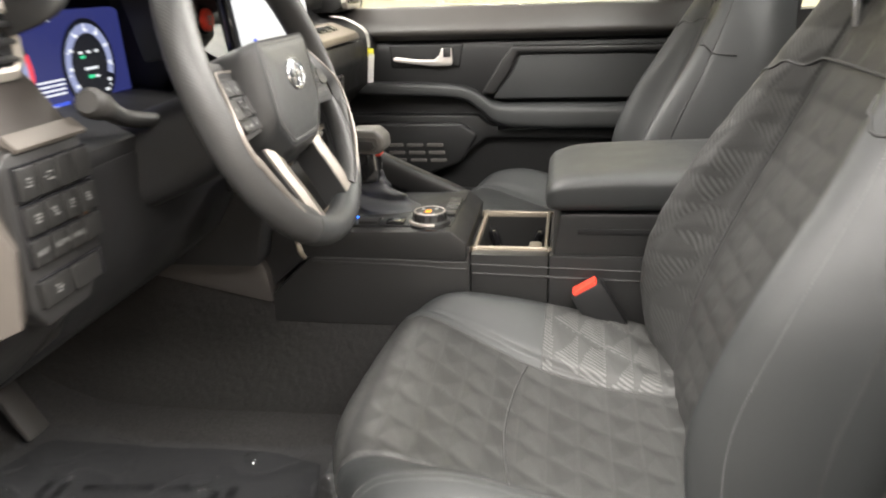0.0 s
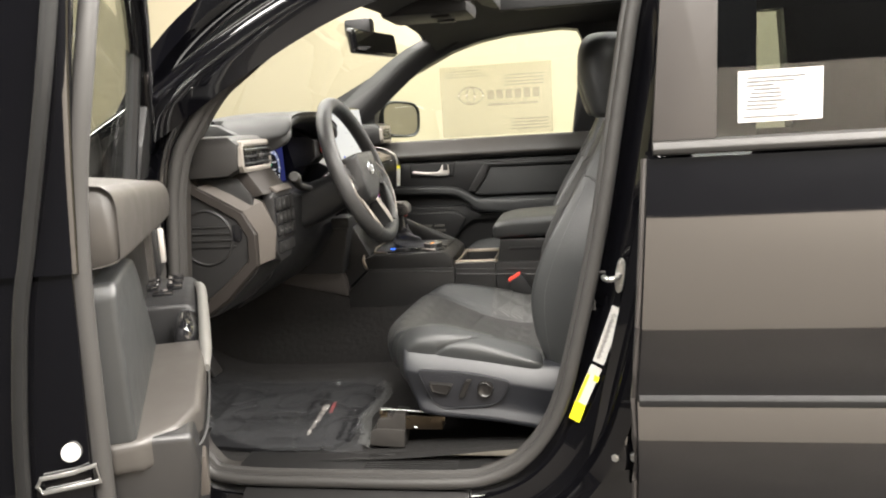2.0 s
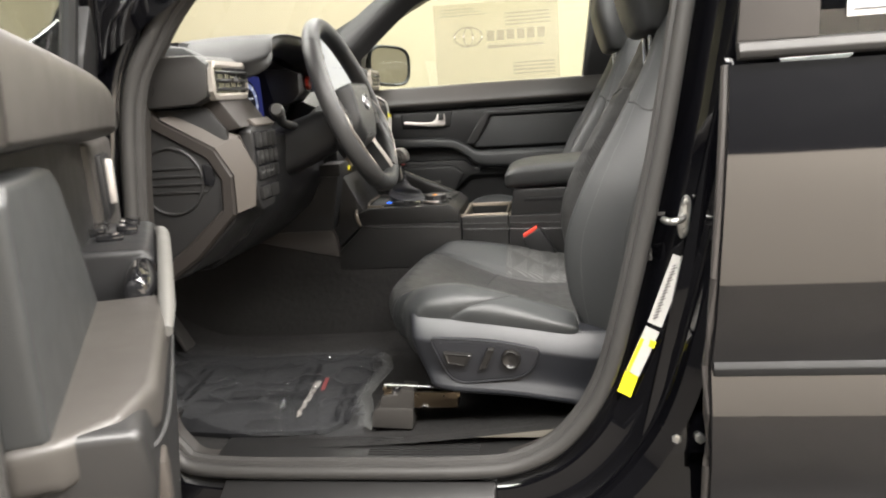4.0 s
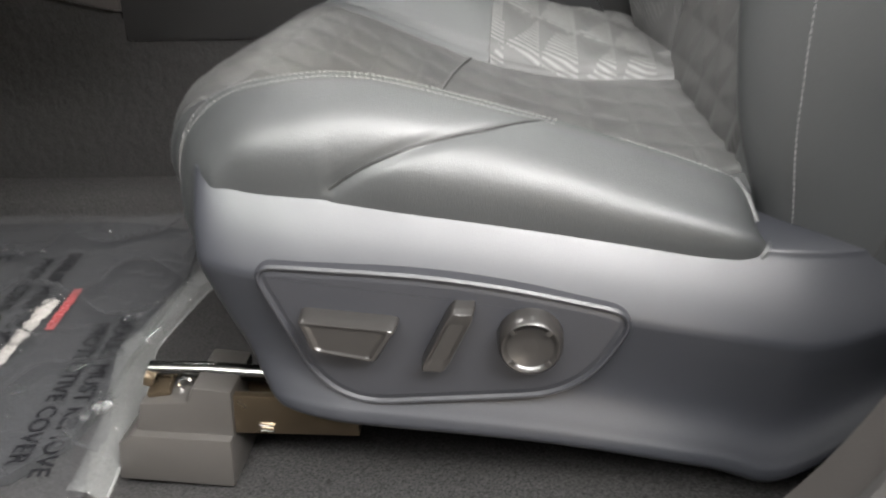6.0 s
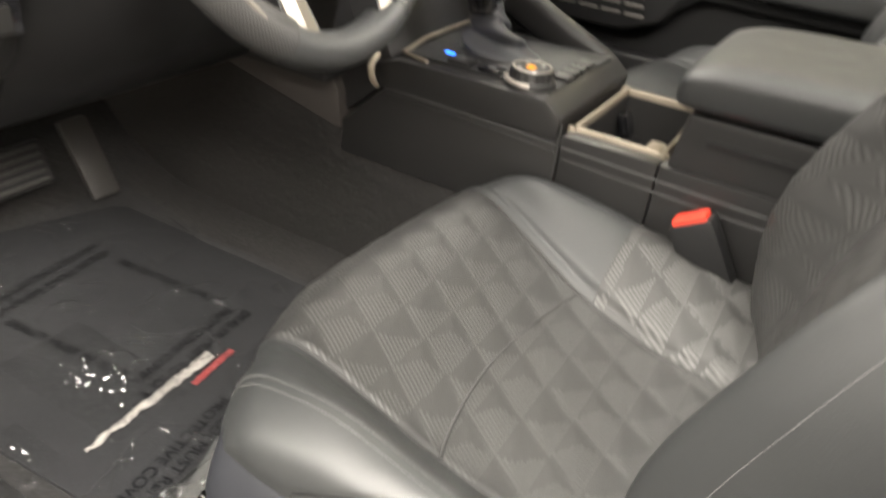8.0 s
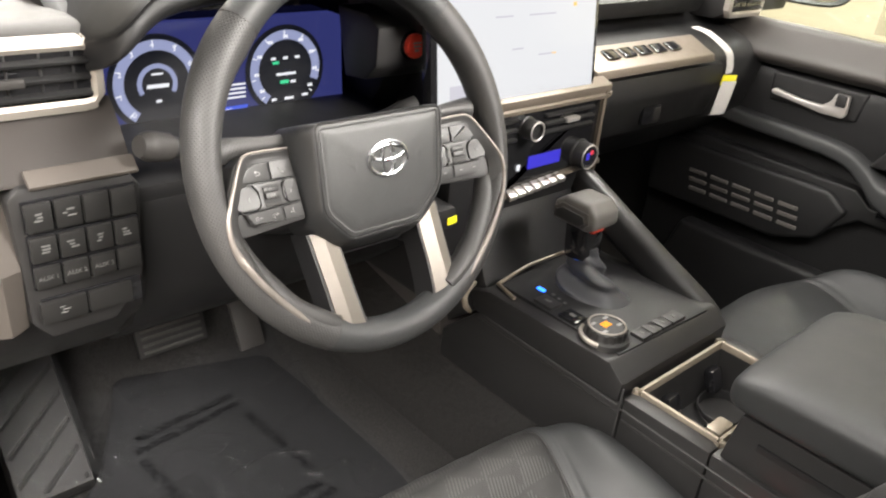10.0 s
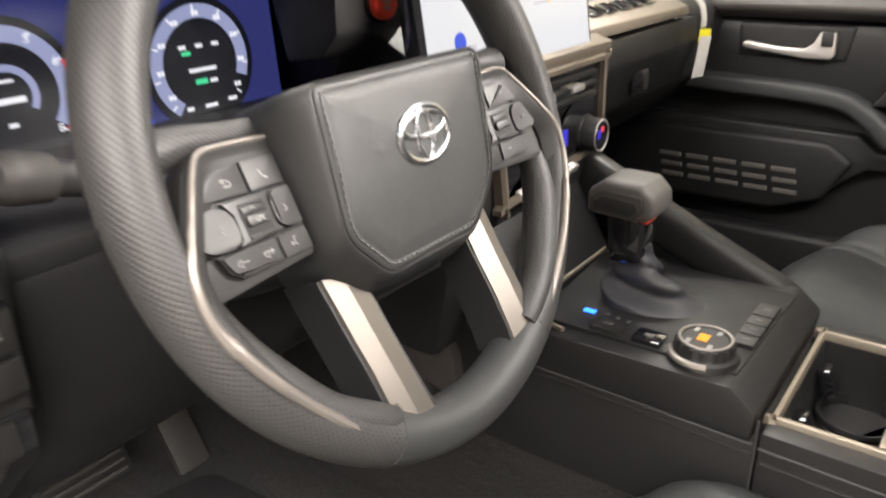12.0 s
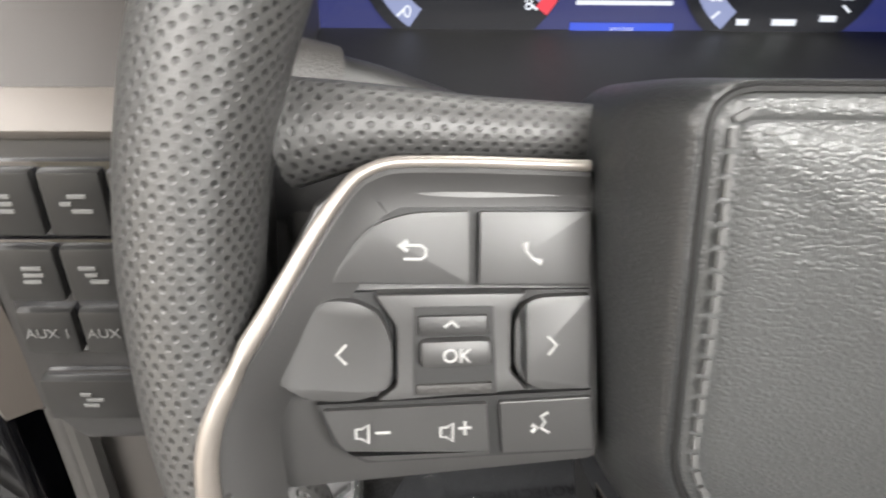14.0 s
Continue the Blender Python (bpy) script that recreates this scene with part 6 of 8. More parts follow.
for sgn in (-1, 1):
    b = bmesh.new()
    tube(b, [tuple(WM @ Vector((sgn * 0.04, 0.018, -0.105))), tuple(WM @ Vector((sgn * 0.09, 0.034, -0.112))), tuple(WM @ Vector((sgn * 0.130, 0.046, -0.100))), tuple(WM @ Vector((sgn * 0.152, 0.051, -0.092)))], [0.008, 0.009, 0.0105, 0.0105], 16, dense=20)
    st = part("stalk", b, "hard", col)
    if sgn < 0:
        b = bmesh.new()
        tube(b, [tuple(WM @ Vector((-0.144, 0.049, -0.095))), tuple(WM @ Vector((-0.164, 0.0525, -0.088))), tuple(WM @ Vector((-0.173, 0.054, -0.085)))], [0.0135, 0.0145, 0.010], 20, dense=8)
        part("stalk_cap", b, "grey", st, "rounded grey stalk end")
        for i in range(3):
            b = bars(bmesh.new(), tuple(WM @ Vector((-0.134 + 0.011 * i, 0.0462 - 0.0036 * i, -0.0893 - 0.0036 * i))), (0, 1, 0), tuple(E2), [(0, 0, 0.003, 0.003)])
            part("stalk_icon", b, "bankicon", st)

# ---- centre console ----
con = thing("centre_console", (0.1, 0, 0.64), "black centre console between the front seats", "centre console")


def cpart(name, pts, a, b_, material, axis="y", bev=0.005, label="", parent=None):
    return part(name, prism(bmesh.new(), pts, a, b_, axis, bev), material, parent or con, label)


cpart("front_panel", [(-0.22, 0.853), (0.093, 0.853), (0.093, 0.962), (-0.155, 0.962), (-0.22, 0.90)], -0.118, 0.118, "hard", bev=0.004)
cpart("side_panel", [(0.0945, 0.853), (0.2085, 0.853), (0.2085, 0.9735), (0.0945, 0.9735)], -0.118, -0.0955, "hard", bev=0.003)
cpart("side_panel", [(0.0945, 0.853), (0.2085, 0.853), (0.2085, 0.9735), (0.0945, 0.9735)], 0.0955, 0.118, "hard", bev=0.003)
cpart("rear_panel", [(0.2095, 0.853), (0.75, 0.853), (0.75, 0.9735), (0.2095, 0.9735)], -0.118, 0.118, "hard", bev=0.004)
cpart("tunnel_carpet", [(-0.92, 0.62), (0.75, 0.62), (0.75, 0.856), (-0.205, 0.856), (-0.225, 0.888), (-0.44, 0.935), (-0.92, 1.0)], -0.1155, 0.1155, "carpet", bev=0.006, label="charcoal carpet over the tunnel")
cpart("footwell_panel", [(-0.50, 0.94), (-0.43, 0.930), (-0.216, 0.884), (-0.222, 0.94), (-0.25, 1.0), (-0.30, 1.06), (-0.50, 1.06)], -0.125, 0.125, "cladding", bev=0.012, label="grey footwell side panel")
cpart("front_tower", [(-0.23, 0.90), (-0.155, 0.965), (-0.15, 1.0), (-0.20, 1.10), (-0.40, 1.10), (-0.30, 0.95)], -0.11, 0.11, "soft", bev=0.008)
# shifter deck
cpart("shifter_deck", [(-0.160, 0.962), (0.088, 0.962), (0.090, 0.990), (0.066, 1.009), (-0.135, 1.005), (-0.172, 0.992)], -0.120, 0.118, "hard", bev=0.006)
deck = part("deck_plate", prism(bmesh.new(), [(-0.135, -0.098), (0.064, -0.098), (0.068, 0.092), (-0.150, 0.092)], 1.000, 1.0102, "z", 0.001), "soft", con)
b = bmesh.new()
tube(b, [(-0.155, 0.10, 1.008), (-0.155, -0.02, 1.008), (-0.140, -0.098, 1.008), (-0.10, -0.108, 1.008)], 0.0028, 8)
part("deck_trim", b, "bronze", deck, "warm satin deck edge")
# boot and lever
M["bootleather"] = mat("soft_boot_leather", (0.042, 0.043, 0.048), 0.36, spec=0.6, bump=0.25, bscale=900, kind="edge", bump2=0.08, b2scale=40)
gs = thing("gear_selector", (-0.07, 0.0, 1.0), "black gear selector with a leather boot", "gear selector")
b = bmesh.new()
rows = []
for k in range(24):
    t = k / 23
    r = 0.0195 + 0.044 * (1 - t) ** 2.3
    rows.append([(-0.054 - 0.023 * t + r * math.copysign(abs(math.cos(a)) ** 0.8, math.cos(a)) * (1 + (0.17 * math.sin(3 * a + 6.5 * t) + 0.15 * math.sin(19 * t + 2.0 * a)) * math.sin(math.pi * t)),
                  r * 0.80 * math.copysign(abs(math.sin(a)) ** 0.8, math.sin(a)) * (1 + (0.17 * math.sin(3 * a + 6.5 * t) + 0.15 * math.sin(19 * t + 2.0 * a)) * math.sin(math.pi * t)) - 0.011 * t,
                  1.0 + 0.074 * t + 0.004 * math.sin(2 * a + 5 * t) * math.sin(math.pi * t)) for a in np.linspace(0, 2 * math.pi, 36, endpoint=False)])
part("boot", sheet(bmesh.new(), surf(rows, 72, 72, closed_v=True), closed_v=True, caps=True), "bootleather", gs, "creased black leather boot", sharp=60)
b = box(bmesh.new(), (-0.078, -0.011, 1.082), (0.036, 0.040, 0.054), 0.008, pose(0, 0, 0, 0, -6, 0))
part("lever_neck", b, "piano", gs)
b = prism(bmesh.new(), [(-0.116, 1.106), (-0.056, 1.104), (-0.045, 1.112), (-0.047, 1.130), (-0.060, 1.143), (-0.098, 1.143), (-0.116, 1.130)], -0.038, 0.014, "y", 0.009, 3)
knob = part("lever_knob", b, "knobgrey", gs, "charcoal T-shaped lever grip")
for y0, y1, d in ((-0.0405, -0.036, 0.0), (-0.0430, -0.0405, 0.005), (0.012, 0.0165, 0.0)):
    b = prism(bmesh.new(), [(-0.111 + d, 1.110 + d * 0.5), (-0.062 - d, 1.109 + d * 0.5), (-0.054 - d, 1.117), (-0.058 - d, 1.131 - d), (-0.100 + d * 0.5, 1.133 - d), (-0.112 + d, 1.124 - d * 0.5)], y0, y1, "y", 0.0012)
    part("grip_inlay", b, "hard" if d else "doortrim", knob)
b = box(bmesh.new(), (-0.062, -0.012, 1.1015), (0.012, 0.024, 0.004), 0.0015)
part("red_stitch_tab", b, "red", gs)
# drive mode dial
dl = thing("drive_mode_dial", (0.030, -0.083, 1.009), "round drive mode dial with metal rim and orange light", "dial")
b = bmesh.new()
DCX, DCY = 0.030, -0.083
prof = [(0.032, 1.0090), (0.030, 1.0150), (0.0268, 1.0170), (0.0252, 1.0190), (0.0252, 1.0270), (0.024, 1.0292), (0.0210, 1.0292), (0.0200, 1.0280), (0.001, 1.0280)]
sheet(b, np.array([[(DCX + r * math.cos(a) * (1 + 0.05 * ((k // 2) % 2) * (2 < i < 5)), DCY + r * math.sin(a) * (1 + 0.05 * ((k // 2) % 2) * (2 < i < 5)), z) for k, a in enumerate(np.linspace(0, 2 * math.pi, 64, endpoint=False))] for i, (r, z) in enumerate(prof)]), closed_v=True)
dbase = part("dial_body", b, "hard", dl, sharp=30)
b = bmesh.new()
tube(b, [(DCX + 0.0228 * math.cos(a), DCY + 0.0228 * math.sin(a), 1.0288) for a in ang], 0.0015, 8, closed=True)
tube(b, [(DCX + 0.0298 * math.cos(a), DCY + 0.0298 * math.sin(a), 1.0145) for a in np.linspace(-2.9, -1.2, 16)], 0.003, 8)
part("dial_rim", b, "frametrim", dbase, "satin grey dial rim")
b = box(bmesh.new(), (DCX - 0.002, DCY, 1.0284), (0.009, 0.012, 0.0012))
part("mode_light", b, "led_orange", dbase)
b = bmesh.new()
for x, y in ((-0.012, -0.012), (-0.012, 0.012), (0.008, -0.014), (0.008, 0.014)):
    box(b, (DCX + x, DCY + y, 1.0283), (0.004, 0.008, 0.001))
part("mode_mark", b, "icon", dbase)
b = box(bmesh.new(), (-0.094, -0.062, 1.0108), (0.012, 0.006, 0.0014))
part("blue_lamp", b, "led_blue", deck, "small blue gear indicator lamp")
b = bmesh.new()
for i in range(3):
    box(b, (-0.076 + 0.012 * i, -0.058 - 0.002 * i, 1.0106), (0.004, 0.004, 0.001))
part("gear_mark", b, "bankicon", deck)
for x, y, w, d in ((-0.064, -0.083, 0.030, 0.024), (-0.022, -0.083, 0.028, 0.024), (0.054, -0.040, 0.020, 0.020), (0.054, -0.018, 0.020, 0.020), (0.054, 0.004, 0.020, 0.020), (0.054, 0.030, 0.020, 0.028)):
    b = box(bmesh.new(), (x, y, 1.0120), (w, d, 0.006), 0.0015)
    k = part("deck_button", b, "piano" if -0.03 < x < 0 else "hard", deck)
    b = box(bmesh.new(), (x, y, 1.0152), (w * 0.32, d * 0.22, 0.0008))
    part("button_icon", b, "bankicon", k)
# slanted grab bar
b = bmesh.new()
rows = []
for x, z, w, h in ((-0.30, 1.150, 0.016, 0.022), (-0.17, 1.085, 0.018, 0.024), (-0.05, 1.030, 0.018, 0.022), (0.045, 0.992, 0.017, 0.018), (0.068, 0.975, 0.016, 0.014), (0.072, 0.95, 0.016, 0.012)):
    rows.append([(x + h * 0.5 * math.copysign(abs(math.sin(a)) ** 0.6, math.sin(a)), 0.118 + w * math.copysign(abs(math.cos(a)) ** 0.6, math.cos(a)), z + h * math.copysign(abs(math.sin(a)) ** 0.6, math.sin(a))) for a in np.linspace(0, 2 * math.pi, 20, endpoint=False)])
part("grab_bar", sheet(bmesh.new(), surf(rows, 30, 40, closed_v=True), closed_v=True, caps=True), "hard", con, "charcoal padded grab bar")
# cup holder tray with a satin frame
b = bmesh.new()
loop = catmull(tight([(0.0965, -0.0945), (0.2075, -0.0945), (0.2075, 0.0945), (0.0965, 0.0945)], 0.05), 48, True)
sheet(b, np.array([[(x, y, z) for x, y in offset_loop(loop, d)] for d, z in ((0.0, 0.960), (0.0, 0.9762), (-0.001, 0.9775), (-0.0045, 0.9775), (-0.0055, 0.976), (-0.006, 0.966))]), closed_v=True)
cup = part("cup_frame", b, "bronze", con, "warm satin cup holder frame")
b = bmesh.new()
rows = [[(x, y, z) for x, y in offset_loop(loop, d)] for d, z in ((-0.0052, 0.974), (-0.0075, 0.955), (-0.012, 0.905))]
sheet(b, np.array(rows), closed_v=True)
b.faces.new([b.verts.new(p) for p in rows[-1]])
part("cup_well", b, "hard", cup)
for y in (-0.05, 0.05):
    b = bmesh.new()
    rows = [[(0.150 + r * math.cos(a), y + r * math.sin(a), z) for a in ang] for r, z in ((0.040, 0.914), (0.039, 0.918), (0.037, 0.918), (0.035, 0.9065))]
    sheet(b, np.array(rows), closed_v=True)
    part("cup_ring", b, "soft", cup)
    for sg in (-1, 1):
        b = box(bmesh.new(), (0.152 + sg * 0.036, y + 0.012, 0.938), (0.016, 0.026, 0.034), 0.007, pose(0, 0, 0, 0, sg * 20, 0))
        part("cup_flap", b, "piano", cup)
b = box(bmesh.new(), (0.188, -0.060, 0.958), (0.020, 0.034, 0.026), 0.005)
part("cup_grip", b, "bronze", cup)
# side seam and ledge
b = bmesh.new()
tube(b, [(-0.145, -0.1185, 0.964), (0.088, -0.1185, 0.960)], 0.0014, 6)
tube(b, [(0.094, -0.1185, 0.958), (0.42, -0.1185, 0.950)], 0.0014, 6)
tube(b, [(0.090, -0.1185, 0.64), (0.092, -0.1185, 0.985)], 0.0014, 6)
part("panel_gap", b, "thread", con)
b = tube(bmesh.new(), [(0.098, -0.1178, 0.944), (0.26, -0.1178, 0.939), (0.44, -0.1178, 0.934)], 0.0022, 8)
part("side_crease", b, "hard", con)
b = tube(bmesh.new(), [(-0.150, -0.1178, 0.957), (-0.02, -0.1178, 0.954), (0.088, -0.1178, 0.950)], 0.0020, 8)
part("side_crease", b, "hard", con)
cpart("console_bin", [(0.212, 0.955), (0.75, 0.955), (0.75, 1.040), (0.225, 1.036)], -0.112, 0.112, "hard", bev=0.006)
b = bmesh.new()
box(b, (0.33, -0.113, 1.010), (0.16, 0.003, 0.008), 0.001)
part("bin_slot", b, "soft", con)
# armrest
rows = []
for x, z0, z1, w in ((0.204, 1.052, 1.062, 0.100), (0.207, 1.040, 1.074, 0.112), (0.222, 1.036, 1.086, 0.122), (0.27, 1.036, 1.096, 0.126), (0.42, 1.038, 1.102, 0.128), (0.62, 1.04, 1.104, 0.128), (0.70, 1.045, 1.09, 0.12)):
    rows.append([(x, w * math.copysign(abs(math.cos(a)) ** 0.35, math.cos(a)), (z0 + z1) / 2 + (z1 - z0) / 2 * math.copysign(abs(math.sin(a)) ** 0.5, math.sin(a))) for a in np.linspace(0, 2 * math.pi, 40, endpoint=False)])
part("armrest", sheet(bmesh.new(), surf(rows, 40, 80, closed_v=True), closed_v=True, caps=True), "leather_top", con, "padded black armrest lid", sharp=60)


# ---- rear door, closed ----
rd = thing("rear_door", (0.9, -0.86, 0.55), "glossy black closed rear car door with dark belt moulding", "car door")


def side_rows(xs, rows):
    return np.array([[(x + dx, y, z) for x in xs] for dx, y, z in rows])


bm = bmesh.new()
sheet(bm, side_rows(np.linspace(0.548, 2.1, 30), [(0.012, -0.80, 1.295), (0.008, -0.845, 1.295), (0.010, -0.868, 1.285), (0.006, -0.885, 1.20), (0.000, -0.893, 1.10), (-0.006, -0.896, 1.00), (-0.010, -0.893, 0.93), (-0.014, -0.886, 0.88), (-0.015, -0.882, 0.868), (-0.015, -0.885, 0.856), (-0.015, -0.894, 0.80), (-0.016, -0.896, 0.72), (-0.018, -0.880, 0.60), (-0.019, -0.85, 0.55)]))
# leading edge flange
edge = [(0.560, -0.868, 1.285), (0.554, -0.885, 1.20), (0.548, -0.893, 1.10), (0.542, -0.896, 1.00), (0.538, -0.893, 0.93), (0.533, -0.882, 0.868), (0.533, -0.894, 0.80), (0.532, -0.896, 0.72), (0.530, -0.880, 0.60)]
sheet(bm, np.array([edge, [(x - 0.004, y + 0.006, z) for x, y, z in edge], [(x - 0.003, y + 0.020, z) for x, y, z in edge], [(x + 0.03, y + 0.03, z) for x, y, z in edge]]))
part("door_skin", bm, "paint", rd, sharp=50)
bm = prism(bmesh.new(), [(-0.880, 0.853), (-0.8905, 0.857), (-0.8915, 0.868), (-0.886, 0.877), (-0.880, 0.877)], 0.536, 2.1, "x", 0.0015)
part("body_moulding", bm, "blacktrim", rd)
bm = bmesh.new()
tube(bm, [(x - 0.0055, y + 0.010, z) for x, y, z in edge], 0.0062, 8)
part("edge_guard", bm, "cladding", rd, "dark satin leading edge")
bm = prism(bmesh.new(), [(-0.872, 1.290), (-0.885, 1.293), (-0.889, 1.301), (-0.884, 1.312), (-0.86, 1.316)], 0.566, 2.1, "x", 0.002)
part("belt_moulding", bm, "rubber", rd, "dark grey satin belt moulding")
bm = prism(bmesh.new(), [(0.566, 1.314), (0.668, 1.314), (0.672, 1.60), (0.60, 1.66), (0.588, 1.64)], -0.874, -0.862, "y", 0.003)
part("pillar_cover", bm, "cladding", rd, "dark grey satin window pillar cover")
bm = prism(bmesh.new(), [(0.668, 1.312), (1.75, 1.312), (1.70, 1.68), (0.672, 1.68)], -0.864, -0.860, "y")
g = part("door_glass", bm, "smoke", rd, "tinted door glass")
g.visible_shadow = False
bm = prism(bmesh.new(), [(0.60, 1.655), (1.75, 1.665), (1.75, 1.76), (0.62, 1.75)], -0.88, -0.82, "y", 0.01)
part("window_frame", bm, "paint", rd)
bm = bmesh.new()
for z in (1.19, 1.05, 0.74):
    cyl(bm, (0.556, -0.880, z), (-0.4, -1, 0), 0.0055, 0.006, 16, 0.001)
part("bump_stop", bm, "rubber", rd)

paper = thing("window_sheet", (0.765, -0.872, 1.335), "white printed information sheet taped inside the rear window", "paper sheet")
bm = box(bmesh.new(), (0.7665, -0.868, 1.3775), (0.129, 0.0012, 0.082))
part("sheet", bm, "offwhite", paper)
rnd = random.Random(8)
lines = [(0.012 + rnd.random() * 0.012, 0.070 - 0.0062 * i, 0.035 + rnd.random() * (0.055 if i < 2 or i > 6 else 0.03), 0.0018) for i in range(9)] + [(0.008, 0.008, 0.085, 0.0016)]
for line in lines:
    part("print_bar", bars(bmesh.new(), (0.702, -0.8694, 1.3365), (1, 0, 0), (0, 0, 1), [line]), "ink", paper)

# ---- the far rear seat, dark behind the glass ----
rs = thing("rear_bench", (1.35, 0, 0.66), "dark rear bench seat with headrests", "car seat")
bm = prism(bmesh.new(), [(1.05, 0.72), (1.55, 0.70), (1.62, 0.85), (1.78, 1.30), (1.66, 1.33), (1.48, 0.90), (1.06, 0.90)], -0.62, 0.62, "y", 0.03, 3)
part("bench", bm, "leather_top", rs)
for y in (-0.36, 0.36):
    part("headrest", box(bmesh.new(), (1.72, y, 1.41), (0.10, 0.26, 0.16), 0.035, seg=3), "leather_top", rs)

# ---- driver door, open ----
TH = radians(63.5)
DM = Matrix(((math.cos(TH), math.sin(TH), 0, -0.37), (-math.sin(TH), math.cos(TH), 0, -0.80), (0, 0, 1, 0), (0, 0, 0, 1)))
dd = thing("driver_door", (-0.37, -0.80, 0.6), "open black front door with padded dark grey inner trim", "car door")


def door(name, b, material, label="", parent=None, sharp=38):
    b.transform(DM)
    return part(name, b, material, parent or dd, label, sharp)


def dbar(pts, u0, u1, bev=0.01, seg=3):
    """A (v, z) section swept along the door's length."""
    b = bmesh.new()
    prism(b, [(v, z) for v, z in pts], u0, u1, "x", bev, seg)
    return b


def leaning(b):
    """The window frame leans in towards the roof."""
    for v in b.verts:
        v.co.y += 0.020 + 0.19 * (v.co.z - 1.28)
    return b


def loft(rows, n=40, m=40):
    """A closed section swept through rows, with capped ends."""
    return sheet(bmesh.new(), surf(rows, n, m, closed_v=True), closed_v=True, caps=True)


def slanted(b):
    """The rear edge falls back towards the outer skin."""
    for v in b.verts:
        if v.co.x > 0.8:
            v.co.x += 0.36 * min(0.0, v.co.y + 0.02)
    return b


door("door_shell", slanted(dbar([(-0.20, 0.56), (-0.045, 0.56), (-0.024, 1.10), (-0.014, 1.30), (-0.12, 1.30), (-0.19, 1.12), (-0.21, 0.95)], 0.0, 0.897, 0.012)), "paint", "glossy black door shell")
door("edge_seal", slanted(tube(bmesh.new(), [(0.899, -0.105, 0.75), (0.900, -0.092, 1.05), (0.901, -0.072, 1.21), (0.901, -0.053, 1.29), (0.900, -0.022, 1.42), (0.896, 0.004, 1.55)], 0.0070, 10, dense=50)), "blacktrim", "black rubber seal along the door's rear edge")
door("weatherstrip", tube(bmesh.new(), [(0.02, -0.030, 0.60), (0.82, -0.030, 0.60), (0.882, -0.028, 0.72), (0.888, -0.020, 1.10), (0.888, -0.012, 1.30), (0.884, 0.012, 1.45), (0.84, 0.045, 1.64)], 0.0085, 10, dense=70, flat_axis=(0, 1, 0)), "rubber", "black rubber door seal")
door("trim_panel", dbar([(-0.045, 0.60), (-0.035, 0.62), (-0.020, 0.80), (-0.016, 1.02), (-0.014, 1.26), (-0.030, 1.29)], 0.03, 0.872, 0.008), "hard", "dark grey door trim panel")
# padded belt, deeper and higher towards the rear
belt = []
for u, c, zb, zt in ((0.30, 0.010, 1.250, 1.292), (0.34, 0.026, 1.254, 1.300), (0.42, 0.036, 1.258, 1.308), (0.52, 0.038, 1.262, 1.316), (0.70, 0.028, 1.262, 1.326), (0.860, 0.018, 1.262, 1.333), (0.870, 0.016, 1.264, 1.332)):
    belt.append([(u, -0.045, zb - 0.006), (u, c - 0.022, zb - 0.004), (u, c - 0.004, zb), (u, c, zb + 0.010), (u, c + 0.001, zt - 0.018), (u, c - 0.006, zt - 0.004), (u, c - 0.020, zt), (u, -0.055, zt + 0.004)])
door("belt_trim", loft(belt, 50, 64), "doortrim", "padded charcoal upper trim", sharp=50)
b = bmesh.new()
prism(b, [(0.03, 1.10), (0.30, 1.10), (0.33, 1.245), (0.03, 1.245)], -0.045, -0.006, "z", 0.010, 3)
b.transform(Matrix(((1, 0, 0, 0), (0, 0, 1, 0), (0, 1, 0, 0), (0, 0, 0, 1))))
door("front_trim", b, "doortrim", "grey trim beside the hinge")
# padded insert with rounded corners
b = bmesh.new()
prism(b, [(0.545, 1.085), (0.866, 1.085), (0.868, 1.232), (0.858, 1.243), (0.735, 1.244), (0.700, 1.240), (0.672, 1.225), (0.600, 1.150)], -0.05, 0.008, "z", 0.010, 4)
b.transform(Matrix(((1, 0, 0, 0), (0, 0, 1, 0), (0, 1, 0, 0), (0, 0, 0, 1))))
door("door_insert", b, "leather_top", "padded leather insert", sharp=50)
# armrest: a soft pad over a deep carrier
ar = door("armrest", dbar([(-0.05, 0.93), (0.030, 0.95), (0.056, 1.00), (0.063, 1.05), (0.058, 1.086), (-0.02, 1.092), (-0.05, 1.09)], 0.565, 0.864, 0.008, 3), "hard", "padded door armrest")
b = prism(bmesh.new(), [(0.562, -0.02), (0.872, -0.02), (0.870, 0.012), (0.846, 0.046), (0.800, 0.066), (0.62, 0.070), (0.57, 0.066)], 1.058, 1.090, "z", 0.009, 4)
for v in b.verts:
    v.co.z += 0.012 - 0.05 * (v.co.x - 0.62)
door("arm_pad", b, "doortrim", "soft leather armrest pad", ar, sharp=50)
door("arm_seam", tube(bmesh.new(), [(0.865, 0.004, 1.062), (0.845, 0.047, 1.061), (0.80, 0.068, 1.062), (0.62, 0.0715, 1.071), (0.572, 0.067, 1.073)], 0.0014, 6, dense=30), "thread", parent=ar)
lower = door("lower_trim", dbar([(-0.05, 0.62), (0.010, 0.63), (0.034, 0.72), (0.050, 0.90), (0.056, 1.045), (-0.05, 1.050)], 0.22, 0.852, 0.010, 3), "hard", "dark lower door trim")
door("lower_reflector", box(bmesh.new(), (0.805, 0.060, 1.022), (0.030, 0.012, 0.044), 0.003), "lip", "small pale reflector", lower)
